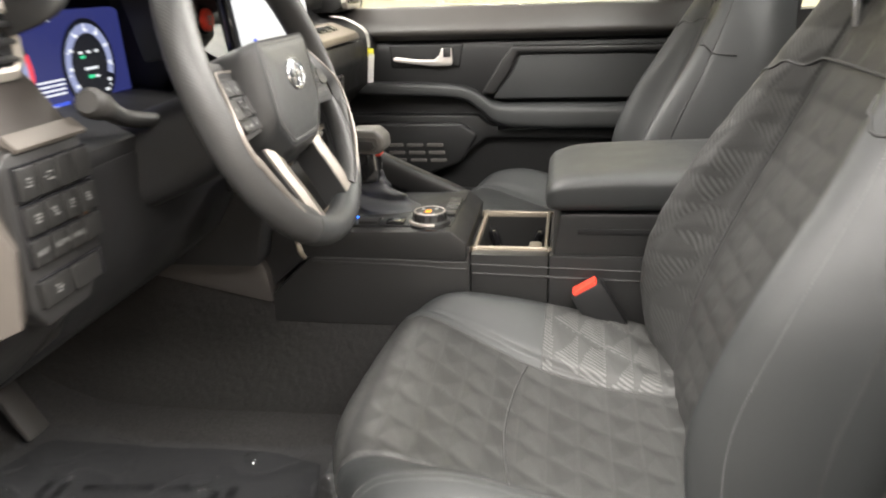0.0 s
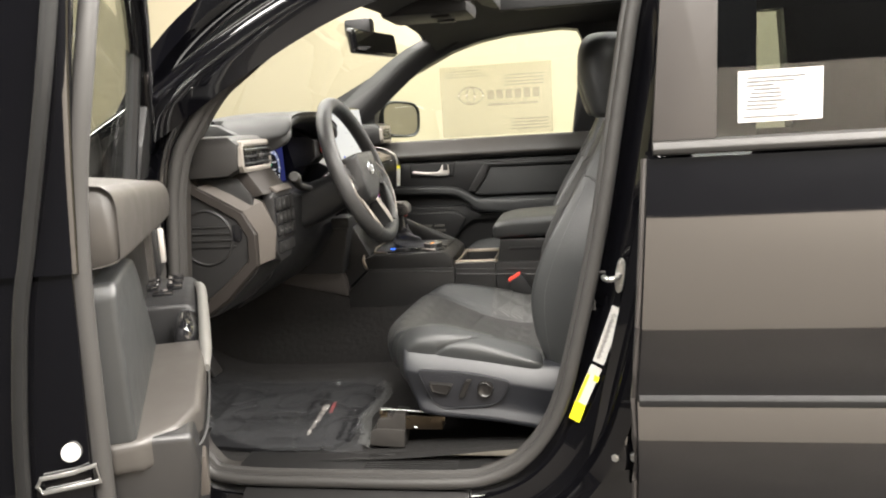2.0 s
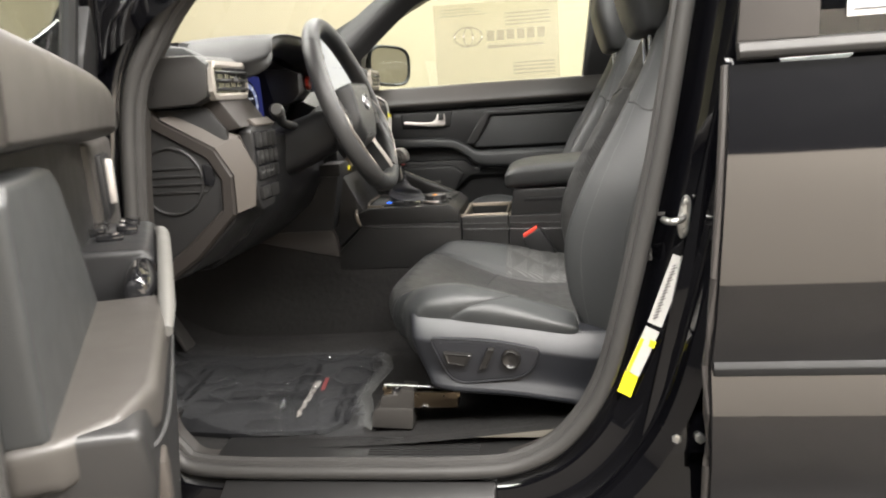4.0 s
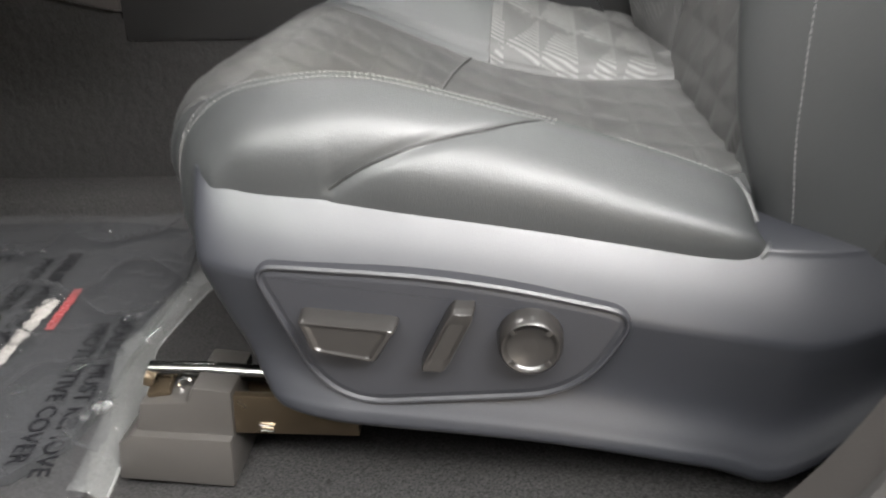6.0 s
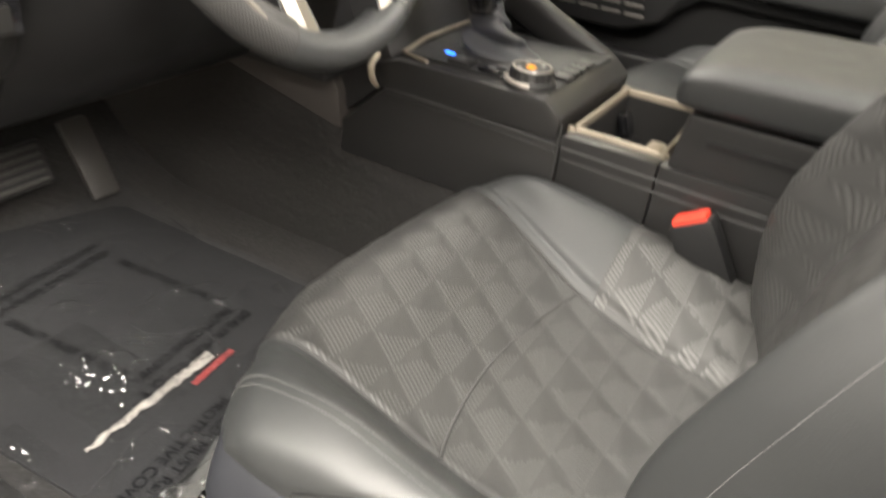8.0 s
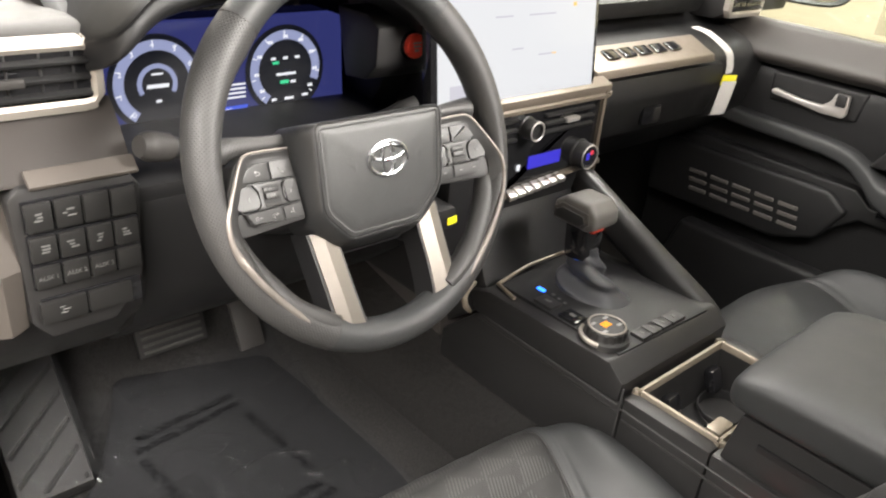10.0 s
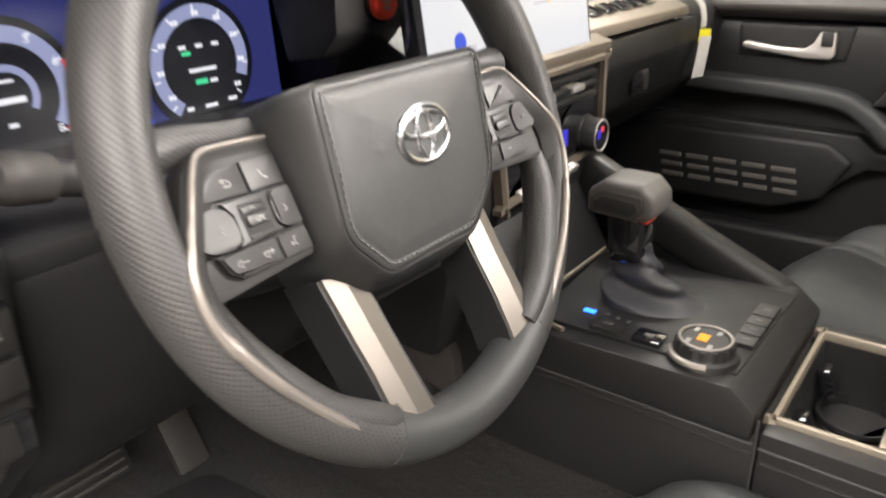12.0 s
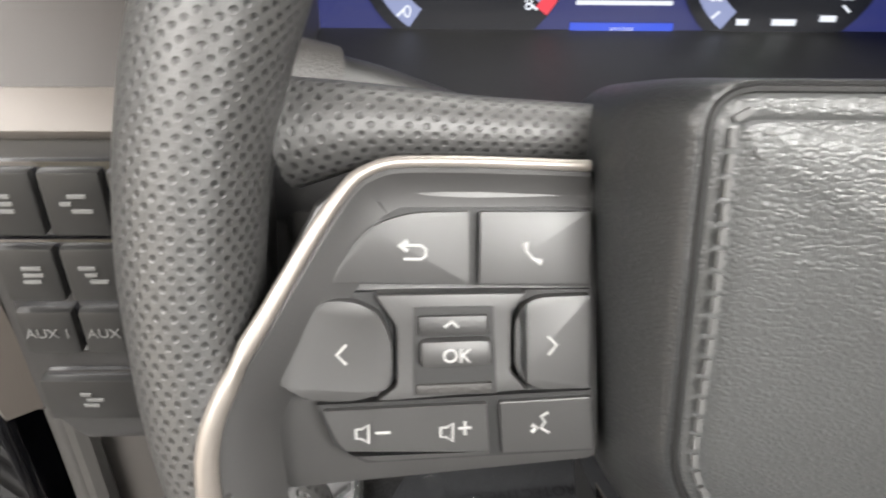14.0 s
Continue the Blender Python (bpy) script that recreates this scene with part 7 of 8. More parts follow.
sp = door("switch_plate", dbar([(-0.05, 1.03), (0.050, 1.035), (0.062, 1.07), (0.059, 1.122), (0.048, 1.133), (-0.04, 1.137)], 0.24, 0.470, 0.008, 3), "soft", "black window switch plate")
for u, v in ((0.300, 0.026), (0.300, -0.010), (0.345, 0.026), (0.345, -0.010)):
    door("window_switch", box(bmesh.new(), (u, v, 1.140), (0.036, 0.024, 0.012), 0.004), "piano", parent=sp)
door("lock_switch", box(bmesh.new(), (0.392, 0.010, 1.138), (0.024, 0.030, 0.008), 0.003), "piano", parent=sp)
door("pull_rail", tube(bmesh.new(), [(0.26, 0.054, 1.120), (0.34, 0.064, 1.128), (0.46, 0.068, 1.122), (0.60, 0.070, 1.100), (0.66, 0.070, 1.090)], [0.006, 0.008, 0.008, 0.008, 0.005], 12, dense=40), "palegrey", "satin grey rail along the pull", sp)
door("pull_cup", box(bmesh.new(), (0.515, 0.000, 1.055), (0.095, 0.09, 0.03), 0.006), "blacktrim", parent=sp)
door("pull_grip", loft([[(u, 0.044 + 0.017 * math.cos(q) * w, 1.104 + 0.024 * math.sin(q) * w) for q in np.linspace(0, 2 * math.pi, 10, endpoint=False)] for u, w in ((0.455, 0.5), (0.462, 0.85), (0.49, 1.0), (0.54, 1.0), (0.566, 0.8), (0.572, 0.5))], 30, 40), "piano", "glossy dark oval pull grip", sp)
door("door_lever", box(bmesh.new(), (0.235, 0.004, 1.190), (0.016, 0.014, 0.060), 0.005), "silver", "satin silver door lever")
door("lever_cup", box(bmesh.new(), (0.225, -0.004, 1.185), (0.09, 0.012, 0.085), 0.005), "soft")
door("white_plug", cyl(bmesh.new(), (0.891, -0.044, 1.098), (1, 0, 0), 0.0082, 0.006, 24, 0.001), "white", "round white plug in the door edge")
door("door_latch", slanted(tube(bmesh.new(), [(0.900, -0.078, 1.066), (0.901, -0.074, 1.074), (0.901, -0.045, 1.079), (0.901, -0.024, 1.086), (0.900, -0.022, 1.070), (0.900, -0.074, 1.060)], 0.0022, 8, closed=True)), "steel", "bright steel door latch loop")
# window frame and glass
b = bmesh.new()
post = []
for z, v0, v1 in ((1.26, -0.125, -0.016), (1.36, -0.105, -0.008), (1.47, -0.078, 0.004), (1.58, -0.050, 0.022), (1.66, -0.025, 0.040)):
    post.append([(0.900 + 0.36 * (v0 + 0.02 - v1 - 0.016), v0, z), (0.903 + 0.18 * (v0 - v1), v0 * 0.5 + v1 * 0.5, z), (0.898, v1 - 0.004, z), (0.884, v1, z), (0.870, v1 - 0.006, z), (0.858, v0 + 0.03, z), (0.860, v0, z)])
door("rear_post", loft(post, 24, 56), "paint", "wide glossy black window post", sharp=50)
fr = door("window_frame", leaning(tube(bmesh.new(), [(0.875, -0.055, 1.60), (0.83, -0.065, 1.655), (0.74, -0.07, 1.69), (0.45, -0.07, 1.66), (0.25, -0.065, 1.575), (0.05, -0.06, 1.43), (-0.02, -0.055, 1.35)], 0.020, 10, dense=60, flat_axis=(0, 1, 0))), "paint")
door("mirror_sail", leaning(prism(bmesh.new(), [(0.0, 1.285), (0.165, 1.285), (0.160, 1.36), (0.115, 1.43), (0.03, 1.40), (-0.03, 1.34)], -0.075, -0.045, "y", 0.006)), "soft")
door("division_bar", leaning(tube(bmesh.new(), [(0.165, -0.062, 1.28), (0.17, -0.066, 1.42), (0.178, -0.072, 1.54)], 0.012, 8)), "soft")
g = door("door_glass", leaning(prism(bmesh.new(), [(0.17, 1.27), (0.87, 1.27), (0.85, 1.48), (0.81, 1.66), (0.45, 1.65), (0.25, 1.565), (0.17, 1.51)], -0.074, -0.070, "y")), "glass", "clear side window glass")
g.visible_shadow = False
# outer mirror seen through the glass
mir = thing("driver_mirror", (-0.33, -1.05, 1.30), "black door mirror housing", "mirror")
b = bmesh.new()
rows = []
for v, w, h in ((-0.16, 0.06, 0.05), (-0.20, 0.085, 0.075), (-0.28, 0.10, 0.085), (-0.37, 0.095, 0.08), (-0.40, 0.06, 0.055)):
    rows.append([(0.12 + w * math.copysign(abs(math.cos(a)) ** 0.7, math.cos(a)), v, 1.39 + h * math.copysign(abs(math.sin(a)) ** 0.7, math.sin(a))) for a in np.linspace(0, 2 * math.pi, 28, endpoint=False)])
sheet(b, surf(rows, 24, 56, closed_v=True), closed_v=True, caps=True)
b.transform(DM)
part("mirror_housing", b, "paint", mir)

# ---- passenger door trim ----
pd = thing("passenger_door", (0.05, 0.72, 0.62), "closed passenger door with black layered trim and silver handle", "car door")


def pdoor(name, pts, y0, y1, material, bev=0.006, label="", parent=None, seg=3):
    return part(name, prism(bmesh.new(), pts, y0, y1, "y", bev, seg), material, parent or pd, label)


pdoor("trim_base", [(-0.42, 0.62), (0.56, 0.62), (0.56, 1.27), (-0.42, 1.27)], 0.700, 0.758, "soft")
part("belt_roll", prism(bmesh.new(), [(0.640, 1.262), (0.632, 1.240), (0.662, 1.222), (0.71, 1.222), (0.71, 1.298), (0.662, 1.300)], -0.42, 0.56, "x", 0.010, 3), "doortrim", pd, "padded charcoal belt roll")
part("upper_trim", prism(bmesh.new(), [(0.668, 1.216), (0.664, 1.20), (0.672, 1.10), (0.71, 1.10), (0.71, 1.222)], -0.42, 0.56, "x", 0.006, 2), "soft", pd)
pdoor("door_insert", [(0.030, 1.098), (0.062, 1.098), (0.10, 1.150), (0.118, 1.192), (0.52, 1.190), (0.52, 1.205), (0.105, 1.208), (0.085, 1.185)], 0.646, 0.69, "hard", 0.006)
pdoor("insert_field", [(0.06, 1.095), (0.105, 1.150), (0.122, 1.188), (0.52, 1.186), (0.52, 1.085), (0.06, 1.085)], 0.660, 0.69, "leather_top", 0.004)
rows = []
for x, z, h, d in ((-0.40, 1.118, 0.016, 0.050), (-0.20, 1.112, 0.016, 0.055), (-0.03, 1.104, 0.016, 0.058), (0.03, 1.078, 0.020, 0.062), (0.07, 1.052, 0.024, 0.070), (0.16, 1.046, 0.028, 0.080), (0.52, 1.046, 0.028, 0.082)):
    rows.append([(x, 0.70 - d * (0.5 + 0.5 * math.copysign(abs(math.cos(a)) ** 0.5, math.cos(a))), z + h * math.copysign(abs(math.sin(a)) ** 0.5, math.sin(a))) for a in np.linspace(0, 2 * math.pi, 24, endpoint=False)])
part("armrest", sheet(bmesh.new(), surf(rows, 50, 48, closed_v=True), closed_v=True, caps=True), "leather_top", pd, "padded black armrest", sharp=60)
pdoor("arm_support", [(-0.40, 1.05), (0.02, 1.045), (0.05, 1.02), (0.52, 1.01), (0.52, 0.985), (0.04, 0.99), (-0.02, 0.94), (-0.40, 0.93)], 0.668, 0.70, "soft", 0.006)
sp = pdoor("speaker_panel", [(-0.40, 1.03), (-0.02, 1.03), (0.02, 1.0), (-0.02, 0.93), (-0.10, 0.90), (-0.40, 0.90)], 0.655, 0.69, "soft", 0.010)
# slots are coloured pale grey for the light they catch
for i in range(5):
    for j in range(3):
        b = box(bmesh.new(), (-0.285 + 0.05 * i + 0.004 * j, 0.6545, 0.975 - 0.019 * j), (0.040, 0.006, 0.008), 0.002)
        part("grille_slot", b, "knobgrey", sp)
pdoor("map_pocket", [(-0.36, 0.68), (0.48, 0.68), (0.48, 0.86), (-0.30, 0.86)], 0.655, 0.70, "soft", 0.012)
cupb = pdoor("handle_cup", [(-0.185, 1.160), (-0.02, 1.160), (-0.010, 1.215), (-0.19, 1.215)], 0.6615, 0.690, "soft", 0.006)
b = prism(bmesh.new(), [(-0.178, 1.181), (-0.172, 1.176), (-0.120, 1.170), (-0.080, 1.165), (-0.040, 1.165), (-0.034, 1.172), (-0.036, 1.206), (-0.060, 1.206), (-0.066, 1.190), (-0.080, 1.179), (-0.120, 1.180), (-0.172, 1.187)], 0.644, 0.656, "y", 0.003)
part("door_handle", b, "silver", cupb, "satin silver door handle")
part("handle_post", box(bmesh.new(), (-0.047, 0.6425, 1.196), (0.018, 0.006, 0.022), 0.003), "hard", cupb)
b = box(bmesh.new(), (0.12, 0.652, 1.018), (0.10, 0.006, 0.012), 0.002)
part("pull_switch", b, "piano", pd)
# far mirror
fm = thing("passenger_mirror", (-0.25, 0.87, 1.30), "black passenger door mirror with a bright glass", "mirror")
b = bmesh.new()
MC = (-0.262, 0.88, 1.385)
ring = [(0.108 * math.copysign(abs(math.cos(a)) ** 0.55, math.cos(a)), 0.073 * math.copysign(abs(math.sin(a)) ** 0.6, math.sin(a))) for a in np.linspace(0, 2 * math.pi, 40, endpoint=False)]
MT = Matrix.Translation(MC) @ pose(0, 0, 0, 0, 4, 56)
sheet(b, np.array([[(x * f, y, z * f) for x, z in ring] for f, y in ((0.84, -0.004), (0.93, -0.014), (1.0, -0.006), (1.0, 0.02), (0.85, 0.06), (0.5, 0.08))]), closed_v=True)
b.transform(MT)
part("mirror_housing", b, "blacktrim", fm)
b = bmesh.new()
prism(b, [(x * 0.85, z * 0.85) for x, z in ring], -0.006, -0.002, "y")
b.transform(MT)
part("mirror_glass", b, "mirror", fm)
part("mirror_arm", box(bmesh.new(), (-0.33, 0.82, 1.315), (0.06, 0.12, 0.04), 0.012), "soft", fm)
# backward-reading sheet on the far window: plain shapes
st = thing("window_banner", (0.14, 0.735, 1.31), "translucent printed sheet on the passenger window", "window sheet")
M["veil"] = glass("thin_translucent_paper", (0.93, 0.92, 0.90), 0.96, 0.5)
part("sheet", prism(bmesh.new(), [(-0.063, 1.303), (0.357, 1.303), (0.357, 1.565), (-0.063, 1.565)], 0.7355, 0.7365, "y"), "veil", st)
M["veilprint"] = glass("faded_print", (0.92, 0.91, 0.90), 0.96, 0.6)
b = bmesh.new()
tube(b, [(0.052 + 0.047 * math.cos(a), 0.7348, 1.455 + 0.032 * math.sin(a)) for a in np.linspace(0, 2 * math.pi, 40, endpoint=False)], 0.0035, 6, closed=True)
tube(b, [(0.052 + 0.016 * math.cos(a), 0.7348, 1.455 + 0.030 * math.sin(a)) for a in np.linspace(0, 2 * math.pi, 30, endpoint=False)], 0.003, 6, closed=True)
part("oval_mark", b, "veilprint", st)
rows = [(0.115 + 0.034 * i, 1.437, 0.026, 0.034) for i in range(6)]
rows += [(0.115, 1.412, 0.19, 0.010)]
for row_ in rows:
    part("print_bar", bars(bmesh.new(), (0, 0.7350, 0), (1, 0, 0), (0, 0, 1), [row_]), "veilprint", st)
rows = [(-0.04, 1.545 - 0.010 * i, 0.12 + 0.02 * (i % 3), 0.004) for i in range(3)] + [(0.18, 1.52 - 0.012 * i, 0.15, 0.005) for i in range(4)] + [(0.20, 1.32 + 0.012 * i, 0.14, 0.006) for i in range(4)]
for row_ in rows:
    part("print_bar", bars(bmesh.new(), (0, 0.7350, 0), (1, 0, 0), (0, 0, 1), [row_]), "veilprint", st)

# ---- mirror and overhead console ----
rv = thing("rear_view_mirror", (-0.14, 0.0, 1.58), "black interior rear-view mirror", "mirror")
b = box(bmesh.new(), (-0.125, 0.0, 1.600), (0.022, 0.25, 0.068), 0.010, pose(0, 0, 0, 0, -8, -14), 3)
part("mirror_shell", b, "piano", rv)
b = box(bmesh.new(), (-0.1125, 0.003, 1.601), (0.002, 0.232, 0.054), 0.0, pose(0, 0, 0, 0, -8, -14))
part("mirror_glass", b, "mirror", rv)
part("mirror_stem", box(bmesh.new(), (-0.16, 0.0, 1.645), (0.08, 0.05, 0.05), 0.012), "soft", rv)
oc = thing("overhead_console", (0.04, 0, 1.64), "black overhead console with map lights", "overhead console")
part("console_shell", box(bmesh.new(), (0.05, -0.02, 1.675), (0.24, 0.20, 0.05), 0.016), "soft", oc)
for y in (-0.07, 0.03):
    part("map_light", box(bmesh.new(), (0.09, y, 1.648), (0.05, 0.04, 0.008), 0.003), "grey", oc)
b = bmesh.new()
tube(b, [(0.18, -0.56, 1.655), (0.21, -0.55, 1.625), (0.36, -0.55, 1.63), (0.40, -0.56, 1.665)], 0.011, 10, dense=24)
tagged(part("grab_handle", b, "soft"), "black ceiling grab handle above the door", "grab handle")

# ---- jamb details ----
lab = thing("door_jamb_label", (0.46, -0.79, 0.77), "white and yellow printed labels on the black door jamb", "label")


def strip(a, b_, w, material, name, y=-0.7725, parent=lab):
    a, b_ = Vector(a), Vector(b_)
    d = (b_ - a).normalized()
    n_ = Vector((d.y, -d.x))
    b = bmesh.new()
    prism(b, [tuple(a - n_ * w / 2), tuple(a + n_ * w / 2), tuple(b_ + n_ * w / 2), tuple(b_ - n_ * w / 2)], y, y + 0.0015, "y")
    mid = a - n_ * (n_.dot(a - Vector((0.4695, 0.898))))
    for v in b.verts:
        v.co.y -= 0.40 * n_.dot(Vector((v.co.x, v.co.z)) - mid)
    return part(name, b, material, parent)


strip((0.4695, 0.898), (0.5085, 1.006), 0.021, "offwhite", "label_sheet")
strip((0.4205, 0.782), (0.4335, 0.817), 0.021, "yellow", "label_end")
strip((0.4340, 0.818), (0.4665, 0.891), 0.021, "offwhite", "label_sheet")
strip((0.4275, 0.822), (0.4510, 0.875), 0.005, "yellow", "label_band", -0.7735)
strip((0.4630, 0.862), (0.4670, 0.873), 0.009, "yellow", "label_band", -0.7735)
b = bmesh.new()
for i in range(9):
    t = i / 9
    c = Vector((0.472 + 0.032 * t, 0.908 + 0.088 * t))
    bars(b, (c.x - 0.005, -0.7729, c.y), (1, -0.0, 0.3), (-0.3, 0, 1), [(0, 0, 0.010, 0.0011), (0.002, 0.004, 0.008, 0.0011)])
part("print_bars", b, "palegrey", lab)
stk = thing("door_striker", (0.505, -0.80, 1.06), "bare metal door striker bolted to the jamb", "door striker")
b = bmesh.new()
loop = catmull([(0.509, 1.036), (0.518, 1.043), (0.522, 1.068), (0.524, 1.092), (0.518, 1.101), (0.511, 1.096), (0.505, 1.070), (0.504, 1.046)], 32, True)
prism(b, [tuple(p) for p in loop], -0.782, -0.774, "y", 0.002)
part("striker_plate", b, "steel", stk)
b = bmesh.new()
tube(b, [(0.513, -0.778, 1.069), (0.505, -0.800, 1.068), (0.490, -0.800, 1.066), (0.484, -0.776, 1.065)], 0.0055, 10, dense=24)
part("striker_loop", b, "steel", stk)
for z in (1.048, 1.091):
    part("bolt", cyl(bmesh.new(), (0.514, -0.783, z), (0, -1, 0), 0.0048, 0.005, 6, 0.001), "steel", stk)
blt = thing("hinge_bolt", (0.531, -0.80, 0.868), "round grey bolt head on the black jamb", "bolt")
part("bolt_head", cyl(bmesh.new(), (0.531, -0.806, 0.868), (-0.3, -1, 0), 0.010, 0.012, 20, 0.002), "grey", blt)
plug = thing("jamb_plug", (0.455, -0.79, 0.97), "black rubber plug with a clip in the jamb", "plug")
b = bmesh.new()
tube(b, [(0.459 + 0.007 * math.cos(a), -0.760, 1.012 + 0.012 * math.sin(a)) for a in np.linspace(0, 2 * math.pi, 20, endpoint=False)], 0.0026, 8, closed=True)
part("plug_ring", b, "rubber", plug)
part("plug_tab", box(bmesh.new(), (0.466, -0.762, 1.006), (0.004, 0.006, 0.013), 0.0015), "rubber", plug)
part("clip", box(bmesh.new(), (0.478, -0.762, 1.072), (0.020, 0.005, 0.006), 0.0015), "rubber", plug)
b = prism(bmesh.new(), [(0.475, 0.70), (0.545, 0.70), (0.545, 0.77), (0.49, 0.77), (0.472, 0.745)], -0.812, -0.795, "y", 0.004)
hg = part("hinge", b, "paint", rd, "black lower hinge with two bolts")
for x in (0.495, 0.53):
    part("hinge_bolt", cyl(bmesh.new(), (x, -0.816, 0.728), (0, -1, 0), 0.008, 0.010, 6, 0.001), "steel", hg)

# ---- pedals, mat and its plastic cover ----
bp = thing("brake_pedal", (-0.60, -0.37, 0.72), "black ribbed brake pedal", "pedal")
PM = Matrix.Translation((-0.590, -0.378, 0.788)) @ pose(0, 0, 0, 0, -20, 0)
b = box(bmesh.new(), (0, 0, 0), (0.012, 0.118, 0.066), 0.008)
b.transform(PM)
part("pedal_pad", b, "soft", bp)
for i in range(5):
    b = box(bmesh.new(), (0.0075, 0, -0.024 + 0.012 * i), (0.003, 0.10, 0.005), 0.001)
    b.transform(PM)
    part("rib", b, "rubber", bp)
part("pedal_arm", tube(bmesh.new(), [(-0.61, -0.36, 0.76), (-0.66, -0.36, 0.85), (-0.68, -0.36, 1.0)], 0.010, 8), "soft", bp)
ft = thing("footrest", (-0.55, -0.61, 0.65), "sloping dark grey footrest with slanting grooves", "footrest")
g = np.zeros((90, 60, 3))
for i in range(90):
    for j in range(60):
        u, v = i / 89, j / 59
        edge = min(i, 89 - i, j, 59 - j)
        k = (u * 0.26 + v * 0.085) / 0.045 % 1.0
        dip = 0.004 * max(0.0, 1 - abs(k - 0.5) / 0.09) * (4 < edge) + 0.03 * (edge == 0) + 0.004 * (edge == 1)
        g[i, j] = (-0.450 - 0.20 * u - dip * 0.6, -0.558 + 0.006 * u - 0.104 * v, 0.668 + 0.158 * u - dip * 0.8)
part("rest_plate", sheet(bmesh.new(), g), "hard", ft, sharp=30)
ap = thing("accelerator_pedal", (-0.62, -0.22, 0.68), "narrow black accelerator pedal", "pedal")
b = box(bmesh.new(), (0, 0, 0), (0.012, 0.05, 0.13), 0.006)
b.transform(Matrix.Translation((-0.63, -0.225, 0.745)) @ pose(0, 0, 0, 0, -30, 0))
part("pedal_pad", b, "rubber", ap)
fmat = thing("floor_mat", (-0.3, -0.4, 0.645), "dark carpet floor mat under clear protective film", "floor mat")
MAT = [(-0.64, -0.46), (-0.60, -0.20), (-0.42, -0.165), (-0.22, -0.175), (-0.14, -0.20), (-0.115, -0.30), (-0.105, -0.56), (-0.135, -0.605), (-0.33, -0.615), (-0.43, -0.60), (-0.49, -0.54)]
b = bmesh.new()


def floor_z(x):
    return float(np.interp(x, [-0.72, -0.60, -0.45, 0.0, 0.38], [0.73, 0.65, 0.63, 0.64, 0.675]))


loopm = catmull(tight(MAT, 0.15), 132, True)
rows = [[(x, y, floor_z(x) + dz) for x, y in offset_loop(loopm, d)] for d, dz in ((0.0, 0.0), (0.002, 0.010), (-0.004, 0.014))]
cx, cy = -0.32, -0.40
for f in (0.8, 0.55, 0.3, 0.02):
    rows.append([(cx + (x - cx) * f, cy + (y - cy) * f, floor_z(cx + (x - cx) * f) + 0.014) for x, y, z in rows[2]])
sheet(b, np.array(rows), closed_v=True)
part("mat_body", b, "matcloth", fmat, sharp=60)

# clear film: a crumpled sheet
def film_material():
    m = bpy.data.materials.new("clear_crumpled_film")
    m.use_nodes = True
    nt = m.node_tree
    nt.nodes.clear()
    out, mix = nt.nodes.new("ShaderNodeOutputMaterial"), nt.nodes.new("ShaderNodeMixShader")
    tr, gl, fr2 = nt.nodes.new("ShaderNodeBsdfTransparent"), nt.nodes.new("ShaderNodeBsdfPrincipled"), gloss_weight(nt, 0.10, 0.9, 2.2)
    tr.inputs[0].default_value = (0.93, 0.93, 0.94, 1)
    gl.inputs["Base Color"].default_value = (0.085, 0.087, 0.09, 1)
    gl.inputs["Roughness"].default_value = 0.16
    gl.inputs["Coat Weight"].default_value, gl.inputs["Coat Roughness"].default_value = 1.0, 0.02
    gl.inputs["Specular IOR Level"].default_value = 0.9
    tc, no, bp_ = nt.nodes.new("ShaderNodeTexCoord"), nt.nodes.new("ShaderNodeTexNoise"), nt.nodes.new("ShaderNodeBump")
    no.inputs["Scale"].default_value, no.inputs["Detail"].default_value, no.inputs["Distortion"].default_value = 45, 4, 2.0
    bp_.inputs["Strength"].default_value, bp_.inputs["Distance"].default_value = 1.0, 0.012
    nt.links.new(tc.outputs["Object"], no.inputs["Vector"])
    mask, mr, mul = nt.nodes.new("ShaderNodeTexNoise"), nt.nodes.new("ShaderNodeMapRange"), nt.nodes.new("ShaderNodeMath")
    mask.inputs["Scale"].default_value = 5.0
    nt.links.new(tc.outputs["Object"], mask.inputs["Vector"])
    mr.inputs[1].default_value, mr.inputs[2].default_value, mr.inputs[3].default_value, mr.inputs[4].default_value = 0.46, 0.62, 0.12, 1.0
    nt.links.new(mask.outputs[0], mr.inputs[0])
    mul.operation = "MULTIPLY"
    nt.links.new(no.outputs[0], mul.inputs[0])
    nt.links.new(mr.outputs[0], mul.inputs[1])
    nt.links.new(mul.outputs[0], bp_.inputs["Height"])
    nt.links.new(bp_.outputs[0], gl.inputs["Normal"])
    # fine crumples that sparkle
    n2, b2, m2 = nt.nodes.new("ShaderNodeTexNoise"), nt.nodes.new("ShaderNodeBump"), nt.nodes.new("ShaderNodeMath")
    n2.inputs["Scale"].default_value, n2.inputs["Detail"].default_value = 95, 2
    m2.operation = "MULTIPLY"
    b2.inputs["Strength"].default_value, b2.inputs["Distance"].default_value = 1.0, 0.010
    nt.links.new(tc.outputs["Object"], n2.inputs["Vector"])
    nt.links.new(n2.outputs[0], m2.inputs[0])
    nt.links.new(mr.outputs[0], m2.inputs[1])
    nt.links.new(m2.outputs[0], b2.inputs["Height"])
    nt.links.new(b2.outputs[0], gl.inputs["Coat Normal"])
    nt.links.new(fr2.outputs[0], mix.inputs[0])
    nt.links.new(tr.outputs[0], mix.inputs[1])
    nt.links.new(gl.outputs[0], mix.inputs[2])
    nt.links.new(mix.outputs[0], out.inputs[0])
    return m


